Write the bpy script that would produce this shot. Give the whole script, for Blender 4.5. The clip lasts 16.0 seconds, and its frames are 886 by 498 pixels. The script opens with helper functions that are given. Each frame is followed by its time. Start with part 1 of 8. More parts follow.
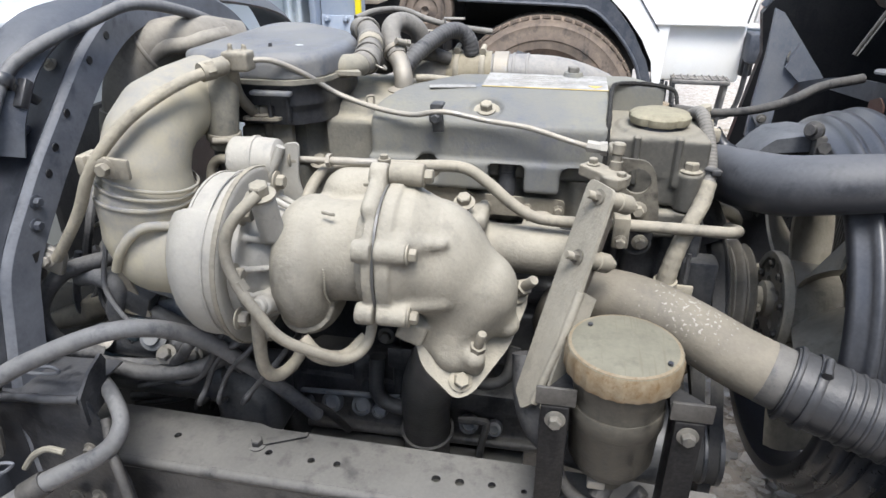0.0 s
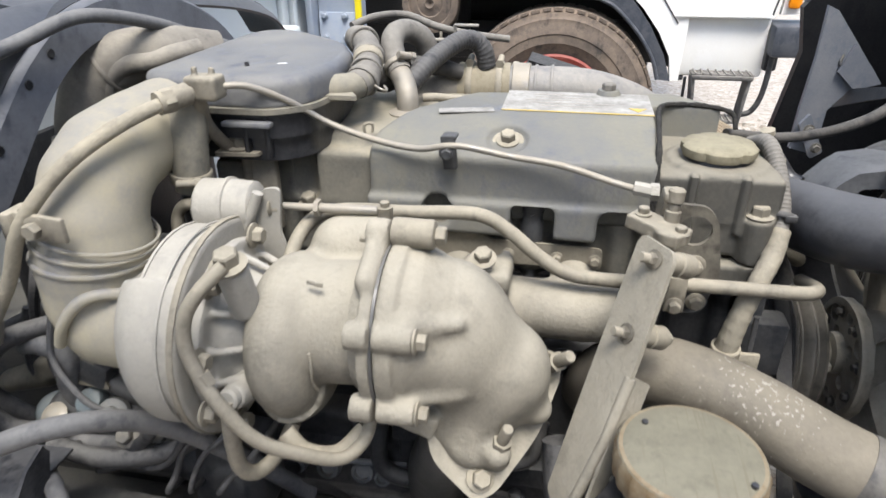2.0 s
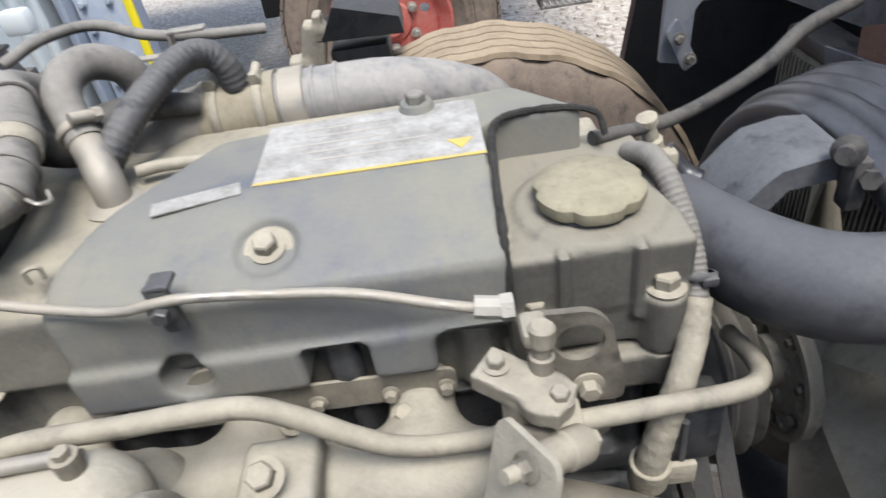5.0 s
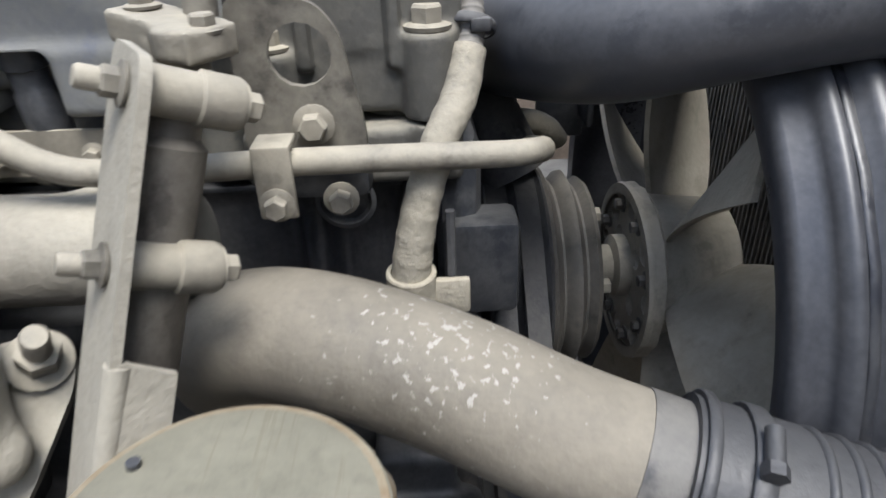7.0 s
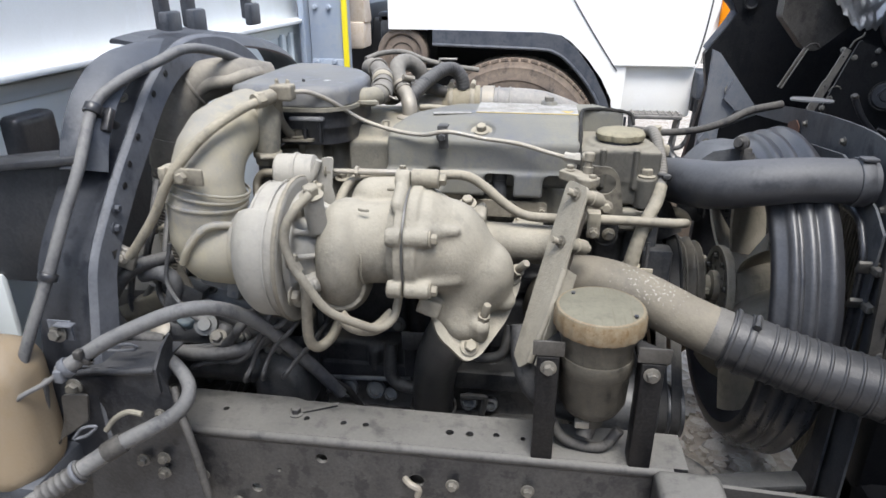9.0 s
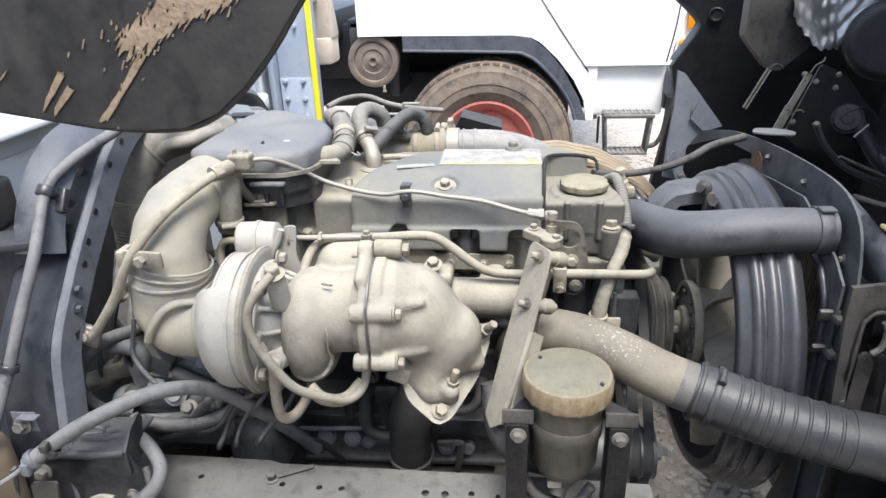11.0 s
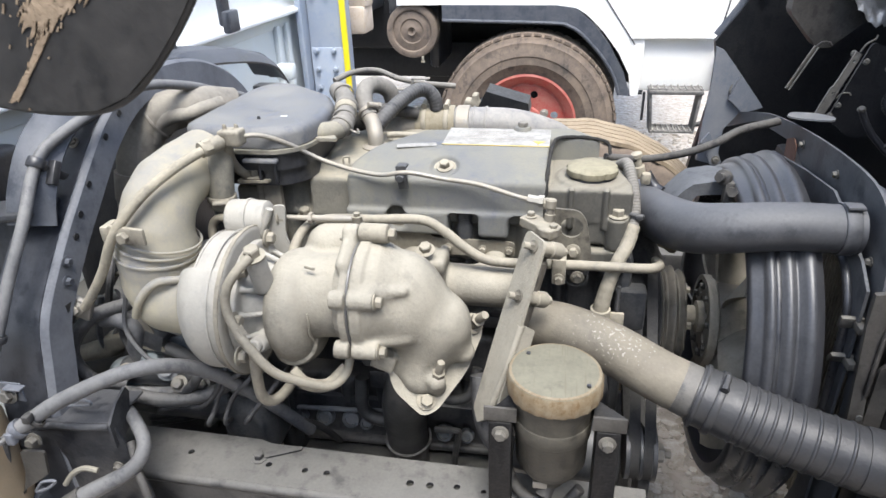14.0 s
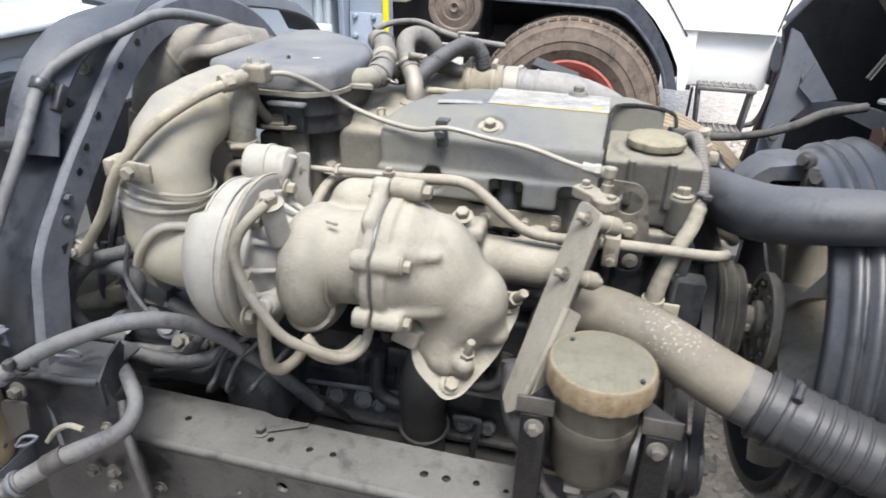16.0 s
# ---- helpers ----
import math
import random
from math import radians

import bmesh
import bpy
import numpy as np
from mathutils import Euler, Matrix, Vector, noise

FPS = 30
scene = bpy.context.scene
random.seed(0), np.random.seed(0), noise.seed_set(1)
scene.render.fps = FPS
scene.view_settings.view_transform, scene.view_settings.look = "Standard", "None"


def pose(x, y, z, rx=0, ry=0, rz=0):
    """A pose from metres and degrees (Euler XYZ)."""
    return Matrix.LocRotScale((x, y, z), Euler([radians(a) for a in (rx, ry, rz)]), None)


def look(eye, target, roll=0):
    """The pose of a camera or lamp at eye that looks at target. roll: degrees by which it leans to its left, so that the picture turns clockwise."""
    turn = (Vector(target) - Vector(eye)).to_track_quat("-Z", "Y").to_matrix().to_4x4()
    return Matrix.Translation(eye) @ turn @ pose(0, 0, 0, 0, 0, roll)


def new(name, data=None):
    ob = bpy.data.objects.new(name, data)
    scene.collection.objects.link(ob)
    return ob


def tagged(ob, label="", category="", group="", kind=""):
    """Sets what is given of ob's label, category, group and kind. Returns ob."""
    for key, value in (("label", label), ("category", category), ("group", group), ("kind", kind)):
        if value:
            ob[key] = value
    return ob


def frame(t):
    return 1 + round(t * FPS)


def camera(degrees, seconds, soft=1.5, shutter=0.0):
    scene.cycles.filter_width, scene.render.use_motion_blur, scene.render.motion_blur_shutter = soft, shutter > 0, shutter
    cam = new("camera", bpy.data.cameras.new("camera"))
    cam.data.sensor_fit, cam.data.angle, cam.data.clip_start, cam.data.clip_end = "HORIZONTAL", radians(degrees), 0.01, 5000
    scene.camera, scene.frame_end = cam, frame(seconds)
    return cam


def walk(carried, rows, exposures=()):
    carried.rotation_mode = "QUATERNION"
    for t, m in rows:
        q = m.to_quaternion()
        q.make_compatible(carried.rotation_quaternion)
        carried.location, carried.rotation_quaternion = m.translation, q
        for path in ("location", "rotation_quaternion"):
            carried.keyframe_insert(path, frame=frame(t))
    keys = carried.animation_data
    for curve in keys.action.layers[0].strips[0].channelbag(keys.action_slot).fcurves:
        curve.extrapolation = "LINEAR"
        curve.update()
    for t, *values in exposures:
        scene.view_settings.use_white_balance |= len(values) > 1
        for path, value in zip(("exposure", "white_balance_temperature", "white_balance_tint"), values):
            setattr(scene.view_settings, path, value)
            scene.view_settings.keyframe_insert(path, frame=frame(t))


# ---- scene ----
cam = camera(68.9, 16.0, shutter=0.35)
PATH = [
    (0, (0.021, -0.004, 1.222), (-0.317, 1.752, 0.326), 0.0),
    (0.5, (0.028, 0.006, 1.217), (-0.338, 1.761, 0.331), -0.6),
    (1, (0.018, 0.048, 1.206), (-0.332, 1.806, 0.32), -0.3),
    (1.5, (0.001, 0.075, 1.205), (-0.358, 1.828, 0.312), -0.4),
    (2, (-0.019, 0.155, 1.227), (-0.369, 1.893, 0.301), -0.6),
    (2.5, (-0.019, 0.247, 1.27), (-0.354, 1.947, 0.273), -1.1),
    (3, (-0.03, 0.336, 1.304), (-0.338, 1.967, 0.187), -3.1),
    (3.2, (-0.045, 0.365, 1.315), (-0.348, 1.971, 0.162), -4.0),
    (5.3, (0.087, 0.498, 1.215), (0.091, 2.09, 0.004), -9.0),
    (5.5, (0.118, 0.505, 1.177), (0.165, 2.099, -0.03), -8.1),
    (6, (0.174, 0.491, 1.072), (0.298, 2.164, -0.017), -4.8),
    (6.5, (0.181, 0.463, 1.034), (0.266, 2.183, 0.016), -2.4),
    (7, (0.177, 0.435, 1.016), (0.22, 2.171, 0.024), -2.1),
    (7.5, (0.138, 0.266, 1.03), (0.104, 2.031, 0.089), 1.0),
    (8, (0.082, 0.082, 1.113), (-0.103, 1.862, 0.222), 1.8),
    (8.5, (0.046, -0.063, 1.178), (-0.198, 1.755, 0.383), 1.2),
    (9, (-0.003, -0.205, 1.238), (-0.253, 1.618, 0.456), 0.0),
    (9.5, (-0.013, -0.224, 1.292), (-0.226, 1.603, 0.508), -0.6),
    (11.8, (0.04, -0.125, 1.358), (-0.167, 1.669, 0.499), -2.2),
    (12, (0.042, -0.13, 1.363), (-0.162, 1.662, 0.498), -2.1),
    (12.5, (0.052, -0.135, 1.365), (-0.159, 1.652, 0.491), -2.2),
    (13, (0.067, -0.132, 1.367), (-0.159, 1.648, 0.483), -2.3),
    (13.5, (0.079, -0.127, 1.361), (-0.186, 1.644, 0.471), -2.5),
    (14, (0.097, -0.095, 1.344), (-0.253, 1.654, 0.439), -2.0),
    (14.5, (0.141, -0.056, 1.332), (-0.259, 1.676, 0.416), -0.5),
    (15, (0.168, -0.015, 1.325), (-0.245, 1.707, 0.396), 0.4),
    (15.5, (0.147, -0.008, 1.314), (-0.261, 1.713, 0.38), 1.1),
    (16, (0.06, -0.025, 1.267), (-0.349, 1.699, 0.341), 1.6),
]
walk(cam, [(t, look(eye, target, roll)) for t, eye, target, roll in PATH], [(0.0, 1.27, 6400, 10), (2.0, 1.18, 6700, 10), (3.0, 1.14, 6700, 10), (5.5, 1.10, 6400, 10), (6.5, 1.24, 6250, 10), (7.0, 1.28, 6300, 10), (8.0, 1.52, 6420, 10), (8.6, 1.10, 6450, 10), (9.1, 1.14, 6450, 10), (9.5, 1.40, 6480, 10), (12.0, 1.48, 6480, 10), (16.0, 1.38, 6480, 10)])

TAU = 2 * math.pi


# ---- world and light ----
world = bpy.data.worlds.new("sky")
scene.world = world
world.use_nodes = True
_wn = world.node_tree
_sky = _wn.nodes.new("ShaderNodeTexSky")
_sky.sky_type, _sky.sun_disc = "NISHITA", False
_sky.sun_elevation, _sky.sun_rotation = radians(64.5), radians(160)
_sky.air_density, _sky.dust_density, _sky.ozone_density = 1.0, 1.5, 2.0
_wn.nodes["Background"].inputs[1].default_value = 0.20
_haze = _wn.nodes.new("ShaderNodeHueSaturation")  # thin overcast: a paler sky
_haze.inputs["Saturation"].default_value = 0.78
_wn.links.new(_sky.outputs[0], _haze.inputs["Color"])
_wn.links.new(_haze.outputs[0], _wn.nodes["Background"].inputs[0])
_sun = bpy.data.lights.new("sun", "SUN")
_sun.energy, _sun.angle, _sun.color = 2.4, radians(26), (1.0, 0.972, 0.925)
sun = new("sun", _sun)
sun.matrix_world = look((0.73, -1.1, 5.27), (0.0, 0.9, 0.8))


# ---- materials ----
DUST = (0.36, 0.325, 0.25)


def mat(name, paint, dust=DUST, low=0.0, high=0.4, up=0.3, rough=0.55, metal=0.0, scale=14.0, bump=0.25, fine=220.0, spec=0.4, rub=0.35):
    """Paint or metal under road dust: dust lies in patches, more on faces that look up, with rubbed spots and runs."""
    m = bpy.data.materials.new(name)
    m.use_nodes = True
    t = m.node_tree
    n, l = t.nodes, t.links
    b = n["Principled BSDF"]
    geo = n.new("ShaderNodeNewGeometry")
    big = n.new("ShaderNodeTexNoise")
    big.inputs["Scale"].default_value, big.inputs["Detail"].default_value, big.inputs["Roughness"].default_value = scale, 6, 0.6
    small = n.new("ShaderNodeTexNoise")
    small.inputs["Scale"].default_value, small.inputs["Detail"].default_value = fine, 4
    l.new(geo.outputs["Position"], big.inputs["Vector"])
    l.new(geo.outputs["Position"], small.inputs["Vector"])
    sep = n.new("ShaderNodeSeparateXYZ")
    l.new(geo.outputs["Normal"], sep.inputs[0])
    # up: more dust on tops, which also paints in light from above
    upw = n.new("ShaderNodeMath")
    upw.operation, upw.use_clamp = "MULTIPLY_ADD", False
    upw.inputs[1].default_value, upw.inputs[2].default_value = up, 0.0
    l.new(sep.outputs[2], upw.inputs[0])
    ramp = n.new("ShaderNodeMapRange")
    ramp.inputs["From Min"].default_value, ramp.inputs["From Max"].default_value = 0.33, 0.67
    ramp.inputs["To Min"].default_value, ramp.inputs["To Max"].default_value = low, high
    mid = n.new("ShaderNodeTexNoise")
    mid.inputs["Scale"].default_value, mid.inputs["Detail"].default_value, mid.inputs["Roughness"].default_value = scale * 5.3, 5, 0.65
    l.new(geo.outputs["Position"], mid.inputs["Vector"])
    both = n.new("ShaderNodeMix")
    both.inputs["Factor"].default_value = 0.30
    l.new(big.outputs["Fac"], both.inputs["A"])
    l.new(mid.outputs["Fac"], both.inputs["B"])
    l.new(both.outputs["Result"], ramp.inputs["Value"])
    add = n.new("ShaderNodeMath")
    add.operation, add.use_clamp = "ADD", True
    l.new(ramp.outputs[0], add.inputs[0])
    spot = n.new("ShaderNodeTexNoise")
    spot.inputs["Scale"].default_value, spot.inputs["Detail"].default_value, spot.inputs["Roughness"].default_value = scale * 2.1, 9, 0.72
    l.new(geo.outputs["Position"], spot.inputs["Vector"])
    run_map = n.new("ShaderNodeMapping")
    run_map.inputs["Scale"].default_value = (scale * 5, scale * 5, scale * 0.7)
    l.new(geo.outputs["Position"], run_map.inputs["Vector"])
    run = n.new("ShaderNodeTexNoise")
    run.inputs["Scale"].default_value, run.inputs["Detail"].default_value = 1.0, 5
    l.new(run_map.outputs[0], run.inputs["Vector"])
    wear = n.new("ShaderNodeMath")
    wear.operation = "MULTIPLY_ADD"
    wear.inputs[1].default_value = 0.45
    l.new(run.outputs["Fac"], wear.inputs[0])
    l.new(spot.outputs["Fac"], wear.inputs[2])
    bare = n.new("ShaderNodeMapRange")
    bare.inputs["From Min"].default_value, bare.inputs["From Max"].default_value = 0.76, 0.90
    bare.inputs["To Min"].default_value, bare.inputs["To Max"].default_value = 0.0, -rub
    l.new(wear.outputs[0], bare.inputs["Value"])
    rubbed = n.new("ShaderNodeMath")
    l.new(upw.outputs[0], rubbed.inputs[0])
    l.new(bare.outputs[0], rubbed.inputs[1])
    speck = n.new("ShaderNodeMath")
    l.new(rubbed.outputs[0], add.inputs[1])
    speck.operation, speck.use_clamp = "MULTIPLY_ADD", True
    speck.inputs[1].default_value = 0.3
    l.new(small.outputs["Fac"], speck.inputs[0])
    sub = n.new("ShaderNodeMath")
    sub.operation = "SUBTRACT"
    sub.inputs[1].default_value = 0.15
    l.new(add.outputs[0], sub.inputs[0])
    l.new(sub.outputs[0], speck.inputs[2])
    mix = n.new("ShaderNodeMix")
    mix.data_type = "RGBA"
    mix.inputs["A"].default_value, mix.inputs["B"].default_value = (*paint, 1), (*dust, 1)
    l.new(speck.outputs[0], mix.inputs["Factor"])
    l.new(mix.outputs["Result"], b.inputs["Base Color"])
    rr = n.new("ShaderNodeMapRange")
    rr.inputs["To Min"].default_value, rr.inputs["To Max"].default_value = rough, 0.92
    l.new(speck.outputs[0], rr.inputs["Value"])
    l.new(rr.outputs[0], b.inputs["Roughness"])
    if metal:
        mm = n.new("ShaderNodeMapRange")
        mm.inputs["To Min"].default_value, mm.inputs["To Max"].default_value = metal, 0.0
        l.new(speck.outputs[0], mm.inputs["Value"])
        l.new(mm.outputs[0], b.inputs["Metallic"])
    b.inputs["Specular IOR Level"].default_value = spec
    bp = n.new("ShaderNodeBump")
    bp.inputs["Strength"].default_value, bp.inputs["Distance"].default_value = bump, 0.002
    relief = n.new("ShaderNodeMath")
    relief.operation = "MULTIPLY_ADD"
    relief.inputs[1].default_value = 0.9
    l.new(mid.outputs["Fac"], relief.inputs[0])
    l.new(small.outputs["Fac"], relief.inputs[2])
    l.new(relief.outputs[0], bp.inputs["Height"])
    l.new(bp.outputs[0], b.inputs["Normal"])
    return m


def plain(name, color, rough=0.5, metal=0.0, emit=0.0):
    m = bpy.data.materials.new(name)
    m.use_nodes = True
    b = m.node_tree.nodes["Principled BSDF"]
    b.inputs["Base Color"].default_value = (*color, 1)
    b.inputs["Roughness"].default_value, b.inputs["Metallic"].default_value = rough, metal
    return m


M_TURBO = mat("dusty_cast_iron", (0.118, 0.109, 0.09), (0.312, 0.290, 0.236), 0.15, 0.78, 0.46, 0.62, bump=0.45, fine=260, scale=8, rub=0.28)
M_ALU = mat("dusty_cast_aluminium", (0.225, 0.218, 0.20), (0.35, 0.334, 0.292), 0.15, 0.8, 0.42, 0.48, 0.08, rub=0.45)
M_STEEL = mat("dusty_steel", (0.12, 0.110, 0.092), (0.315, 0.288, 0.226), 0.1, 0.75, 0.42, 0.42, 0.3, rub=0.3)
M_BARE = mat("worn_bare_steel", (0.28, 0.27, 0.25), (0.34, 0.30, 0.23), 0.0, 0.6, 0.25, 0.42, 0.8)
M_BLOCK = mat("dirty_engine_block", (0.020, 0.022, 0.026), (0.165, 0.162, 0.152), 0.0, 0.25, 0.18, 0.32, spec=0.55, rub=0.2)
M_COVERTOP = mat("dusty_cover_shell", (0.092, 0.100, 0.117), (0.195, 0.188, 0.150), 0.15, 0.9, 0.10, 0.38, scale=7, rub=0.4)
M_HEAD = mat("dusty_head_casting", (0.095, 0.096, 0.088), (0.31, 0.283, 0.218), 0.05, 0.5, 0.55, 0.55, rub=0.3)
# Negative up: bluer on top, sandier on the sides and below.
M_DUCT = mat("dusty_duct_plastic", (0.125, 0.135, 0.165), (0.315, 0.288, 0.217), 0.6, 1.3, -0.30, 0.45, bump=0.15, scale=7, rub=0.3)
M_BOX = mat("dusty_resonator_plastic", (0.095, 0.102, 0.118), (0.235, 0.228, 0.202), 0.0, 0.6, 0.1, 0.38, bump=0.14, scale=9, rub=0.4)
M_BLACK = mat("black_plastic", (0.016, 0.017, 0.021), (0.13, 0.13, 0.125), 0.0, 0.16, 0.08, 0.30, bump=0.14, spec=0.6)
# Grey laid on upward faces paints the pipe's soft top highlight.
M_PIPE = mat("black_pipe_top_highlight", (0.027, 0.029, 0.034), (0.150, 0.152, 0.158), 0.0, 0.24, 0.36, 0.44, bump=0.06, spec=0.5, scale=10, rub=0.25)
M_RUBBER = mat("grey_rubber_hose", (0.022, 0.023, 0.026), (0.19, 0.185, 0.175), 0.0, 0.25, 0.35, 0.5)
M_RUBBER_D = mat("black_rubber", (0.018, 0.018, 0.02), (0.17, 0.16, 0.14), 0.0, 0.35, 0.2, 0.62)
M_TAPE = mat("dusty_taped_loom", (0.13, 0.12, 0.10), (0.33, 0.30, 0.232), 0.3, 0.95, 0.1, 0.75, bump=0.6, rub=0.3)
# Bluish grey scuffing, stronger on tops, paints in the sky's sheen.
M_ARCH = mat("scuffed_sky_lit_black", (0.024, 0.028, 0.037), (0.135, 0.143, 0.158), 0.0, 0.40, 0.22, 0.36, scale=9, bump=0.14, spec=0.5)
M_RAIL = mat("dusty_black_rail", (0.016, 0.0165, 0.019), (0.165, 0.160, 0.147), 0.0, 0.26, 0.62, 0.34, scale=9, bump=0.3)
M_SHROUD = mat("rubbed_shroud_plastic", (0.017, 0.018, 0.022), (0.15, 0.153, 0.16), 0.0, 0.22, 0.12, 0.26, bump=0.05, spec=0.6, scale=11, rub=0.0)
M_FAN = mat("dusty_fan_plastic", (0.165, 0.15, 0.118), (0.36, 0.33, 0.27), 0.1, 0.8, 0.2, 0.5)
M_CORE = mat("dusty_radiator_core", (0.055, 0.052, 0.047), (0.20, 0.18, 0.145), 0.05, 0.6, 0.1, 0.6, 0.2)
M_CAP = mat("dusty_oil_cap", (0.14, 0.125, 0.085), (0.27, 0.247, 0.175), 0.2, 1.0, 0.1, 0.7, bump=0.15, scale=30)
M_CAPRIM = mat("yellowed_lid_rim", (0.13, 0.083, 0.038), (0.225, 0.195, 0.138), 0.0, 0.85, 0.25, 0.6, scale=60)
M_TANK = mat("grimy_reservoir_plastic", (0.016, 0.015, 0.013), (0.092, 0.083, 0.065), 0.0, 0.9, 0.12, 0.40, scale=17)
M_RESBK = mat("black_bracket_paint", (0.004, 0.004, 0.005), (0.10, 0.097, 0.09), 0.0, 0.05, 0.25, 0.4, spec=0.25)
M_WHITE = mat("white_truck_paint", (0.80, 0.80, 0.78), (0.62, 0.60, 0.54), 0.0, 0.22, 0.0, 0.3, scale=3, bump=0.02)
M_WTYRE = mat("dusty_tyre_side", (0.055, 0.047, 0.042), (0.24, 0.185, 0.14), 0.15, 0.75, 0.1, 0.85, scale=9)
M_TREAD = mat("sandy_tyre_tread", (0.15, 0.115, 0.078), (0.30, 0.24, 0.165), 0.2, 0.9, 0.2, 0.9)
M_RED = mat("faded_red_wheel", (0.33, 0.055, 0.045), (0.38, 0.21, 0.17), 0.0, 0.6, 0.1, 0.5, scale=18)
M_ORANGE = plain("orange_lens", (0.85, 0.27, 0.01), 0.25)
M_HEADB = mat("pale_blue_grey_panel", (0.50, 0.54, 0.555), (0.52, 0.54, 0.51), 0.0, 0.5, 0.1, 0.45, scale=4, bump=0.04)
M_HEADW = mat("white_panel", (0.80, 0.82, 0.82), (0.66, 0.66, 0.62), 0.0, 0.3, 0.05, 0.4, scale=4, bump=0.04)
M_POST = mat("blue_grey_post_paint", (0.27, 0.32, 0.40), (0.40, 0.41, 0.42), 0.0, 0.45, 0.1, 0.4, scale=9, bump=0.05)
M_YELLOW = mat("yellow_reflective_strip", (0.85, 0.70, 0.02), (0.60, 0.50, 0.10), 0.0, 0.12, 0.05, 0.35, bump=0.02)
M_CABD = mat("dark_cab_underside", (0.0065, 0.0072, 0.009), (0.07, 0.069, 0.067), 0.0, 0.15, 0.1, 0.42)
M_CABB = mat("dark_blue_grey_cab_paint", (0.045, 0.052, 0.066), (0.16, 0.162, 0.17), 0.0, 0.4, 0.1, 0.40)
M_FOIL = mat("crumpled_foil", (0.36, 0.36, 0.355), (0.22, 0.215, 0.20), 0.0, 0.5, 0.0, 0.30, 0.85, bump=0.5, scale=30, fine=120)
M_LABEL = mat("worn_label", (0.37, 0.362, 0.34), (0.17, 0.166, 0.152), 0.0, 1.0, 0.0, 0.6, scale=36, bump=0.05, rub=0.0)
M_HOSE = mat("dark_ribbed_hose", (0.015, 0.016, 0.019), (0.095, 0.095, 0.094), 0.0, 0.25, 0.26, 0.34, scale=8, spec=0.5, rub=0.0)
# Dust on top only; the dark sides also carry the front's shade.
M_FILLER = mat("dusty_shade_sided_filler", (0.066, 0.064, 0.057), (0.205, 0.190, 0.152), -0.05, 0.2, 0.95, 0.5)
M_LINE = mat("faded_yellow_line", (0.50, 0.35, 0.04), (0.34, 0.30, 0.20), 0.0, 0.8, 0.0, 0.6, scale=50, bump=0.03)
M_EYE = mat("brown_dusty_eye_plate", (0.06, 0.055, 0.047), (0.24, 0.22, 0.175), 0.0, 0.75, 0.2, 0.45, 0.2)
M_FOAM = mat("torn_black_foam", (0.009, 0.009, 0.009), (0.06, 0.057, 0.05), 0.0, 0.5, 0.1, 0.9, scale=60, bump=0.9)
M_TUBE = mat("dark_worn_tube", (0.07, 0.063, 0.054), (0.235, 0.215, 0.18), 0.0, 0.6, 0.15, 0.42, 0.35)
M_BOLTD = mat("dull_dark_bolt", (0.09, 0.088, 0.085), (0.22, 0.205, 0.17), 0.0, 0.6, 0.2, 0.42, 0.6)
M_LATCH = mat("dusty_dark_latch", (0.028, 0.026, 0.024), (0.14, 0.132, 0.118), 0.0, 0.4, 0.1, 0.45)
M_CABLE = mat("grey_cable_sleeve", (0.055, 0.057, 0.063), (0.205, 0.203, 0.196), 0.05, 0.55, 0.35, 0.42)
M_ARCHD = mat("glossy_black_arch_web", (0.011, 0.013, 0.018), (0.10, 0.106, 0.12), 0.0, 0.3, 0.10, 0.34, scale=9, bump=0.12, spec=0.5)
M_BREATH = mat("dusty_grey_breather_hose", (0.065, 0.062, 0.058), (0.235, 0.222, 0.195), 0.1, 0.8, 0.3, 0.55)
# Same black paint, made pale for light bounced off the white headboard.
M_FLANGE = mat("scuffed_lit_flange", (0.048, 0.053, 0.065), (0.17, 0.178, 0.195), 0.1, 0.75, 0.15, 0.42, scale=9, bump=0.14, spec=0.4)
M_SNORK = mat("sandy_intake_hose", (0.115, 0.105, 0.09), (0.265, 0.245, 0.205), 0.0, 0.8, 0.2, 0.55)
M_STEP = mat("dusty_step_steel", (0.05, 0.05, 0.052), (0.30, 0.285, 0.26), 0.0, 0.5, 0.5, 0.5)
M_PULLEY = mat("dusty_dark_pulley", (0.035, 0.033, 0.030), (0.15, 0.138, 0.115), 0.0, 0.7, 0.25, 0.42)
M_GREYB = mat("blue_grey_dirty_casting", (0.09, 0.105, 0.125), (0.26, 0.255, 0.235), 0.0, 0.6, 0.3, 0.36)
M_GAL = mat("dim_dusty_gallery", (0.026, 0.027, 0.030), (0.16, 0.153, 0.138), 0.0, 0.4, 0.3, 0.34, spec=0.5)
M_PLATE = mat("matt_black_plate", (0.034, 0.037, 0.043), (0.19, 0.195, 0.20), 0.0, 0.42, 0.2, 0.5, scale=9, bump=0.1, spec=0.3)
M_LOOMBK = mat("black_loom_bracket", (0.012, 0.0135, 0.017), (0.15, 0.15, 0.155), 0.0, 0.2, 0.25, 0.34, spec=0.45)
M_BELT = mat("drive_belt", (0.017, 0.017, 0.018), (0.11, 0.105, 0.09), 0.0, 0.25, 0.1, 0.7)
M_WOOD = mat("pale_wooden_block", (0.42, 0.34, 0.26), (0.55, 0.49, 0.42), 0.0, 0.8, 0.1, 0.75, scale=20)
M_MUD = mat("dried_tan_mud", (0.13, 0.095, 0.062), (0.27, 0.205, 0.14), 0.2, 1.0, 0.0, 0.9, scale=40, bump=0.6)
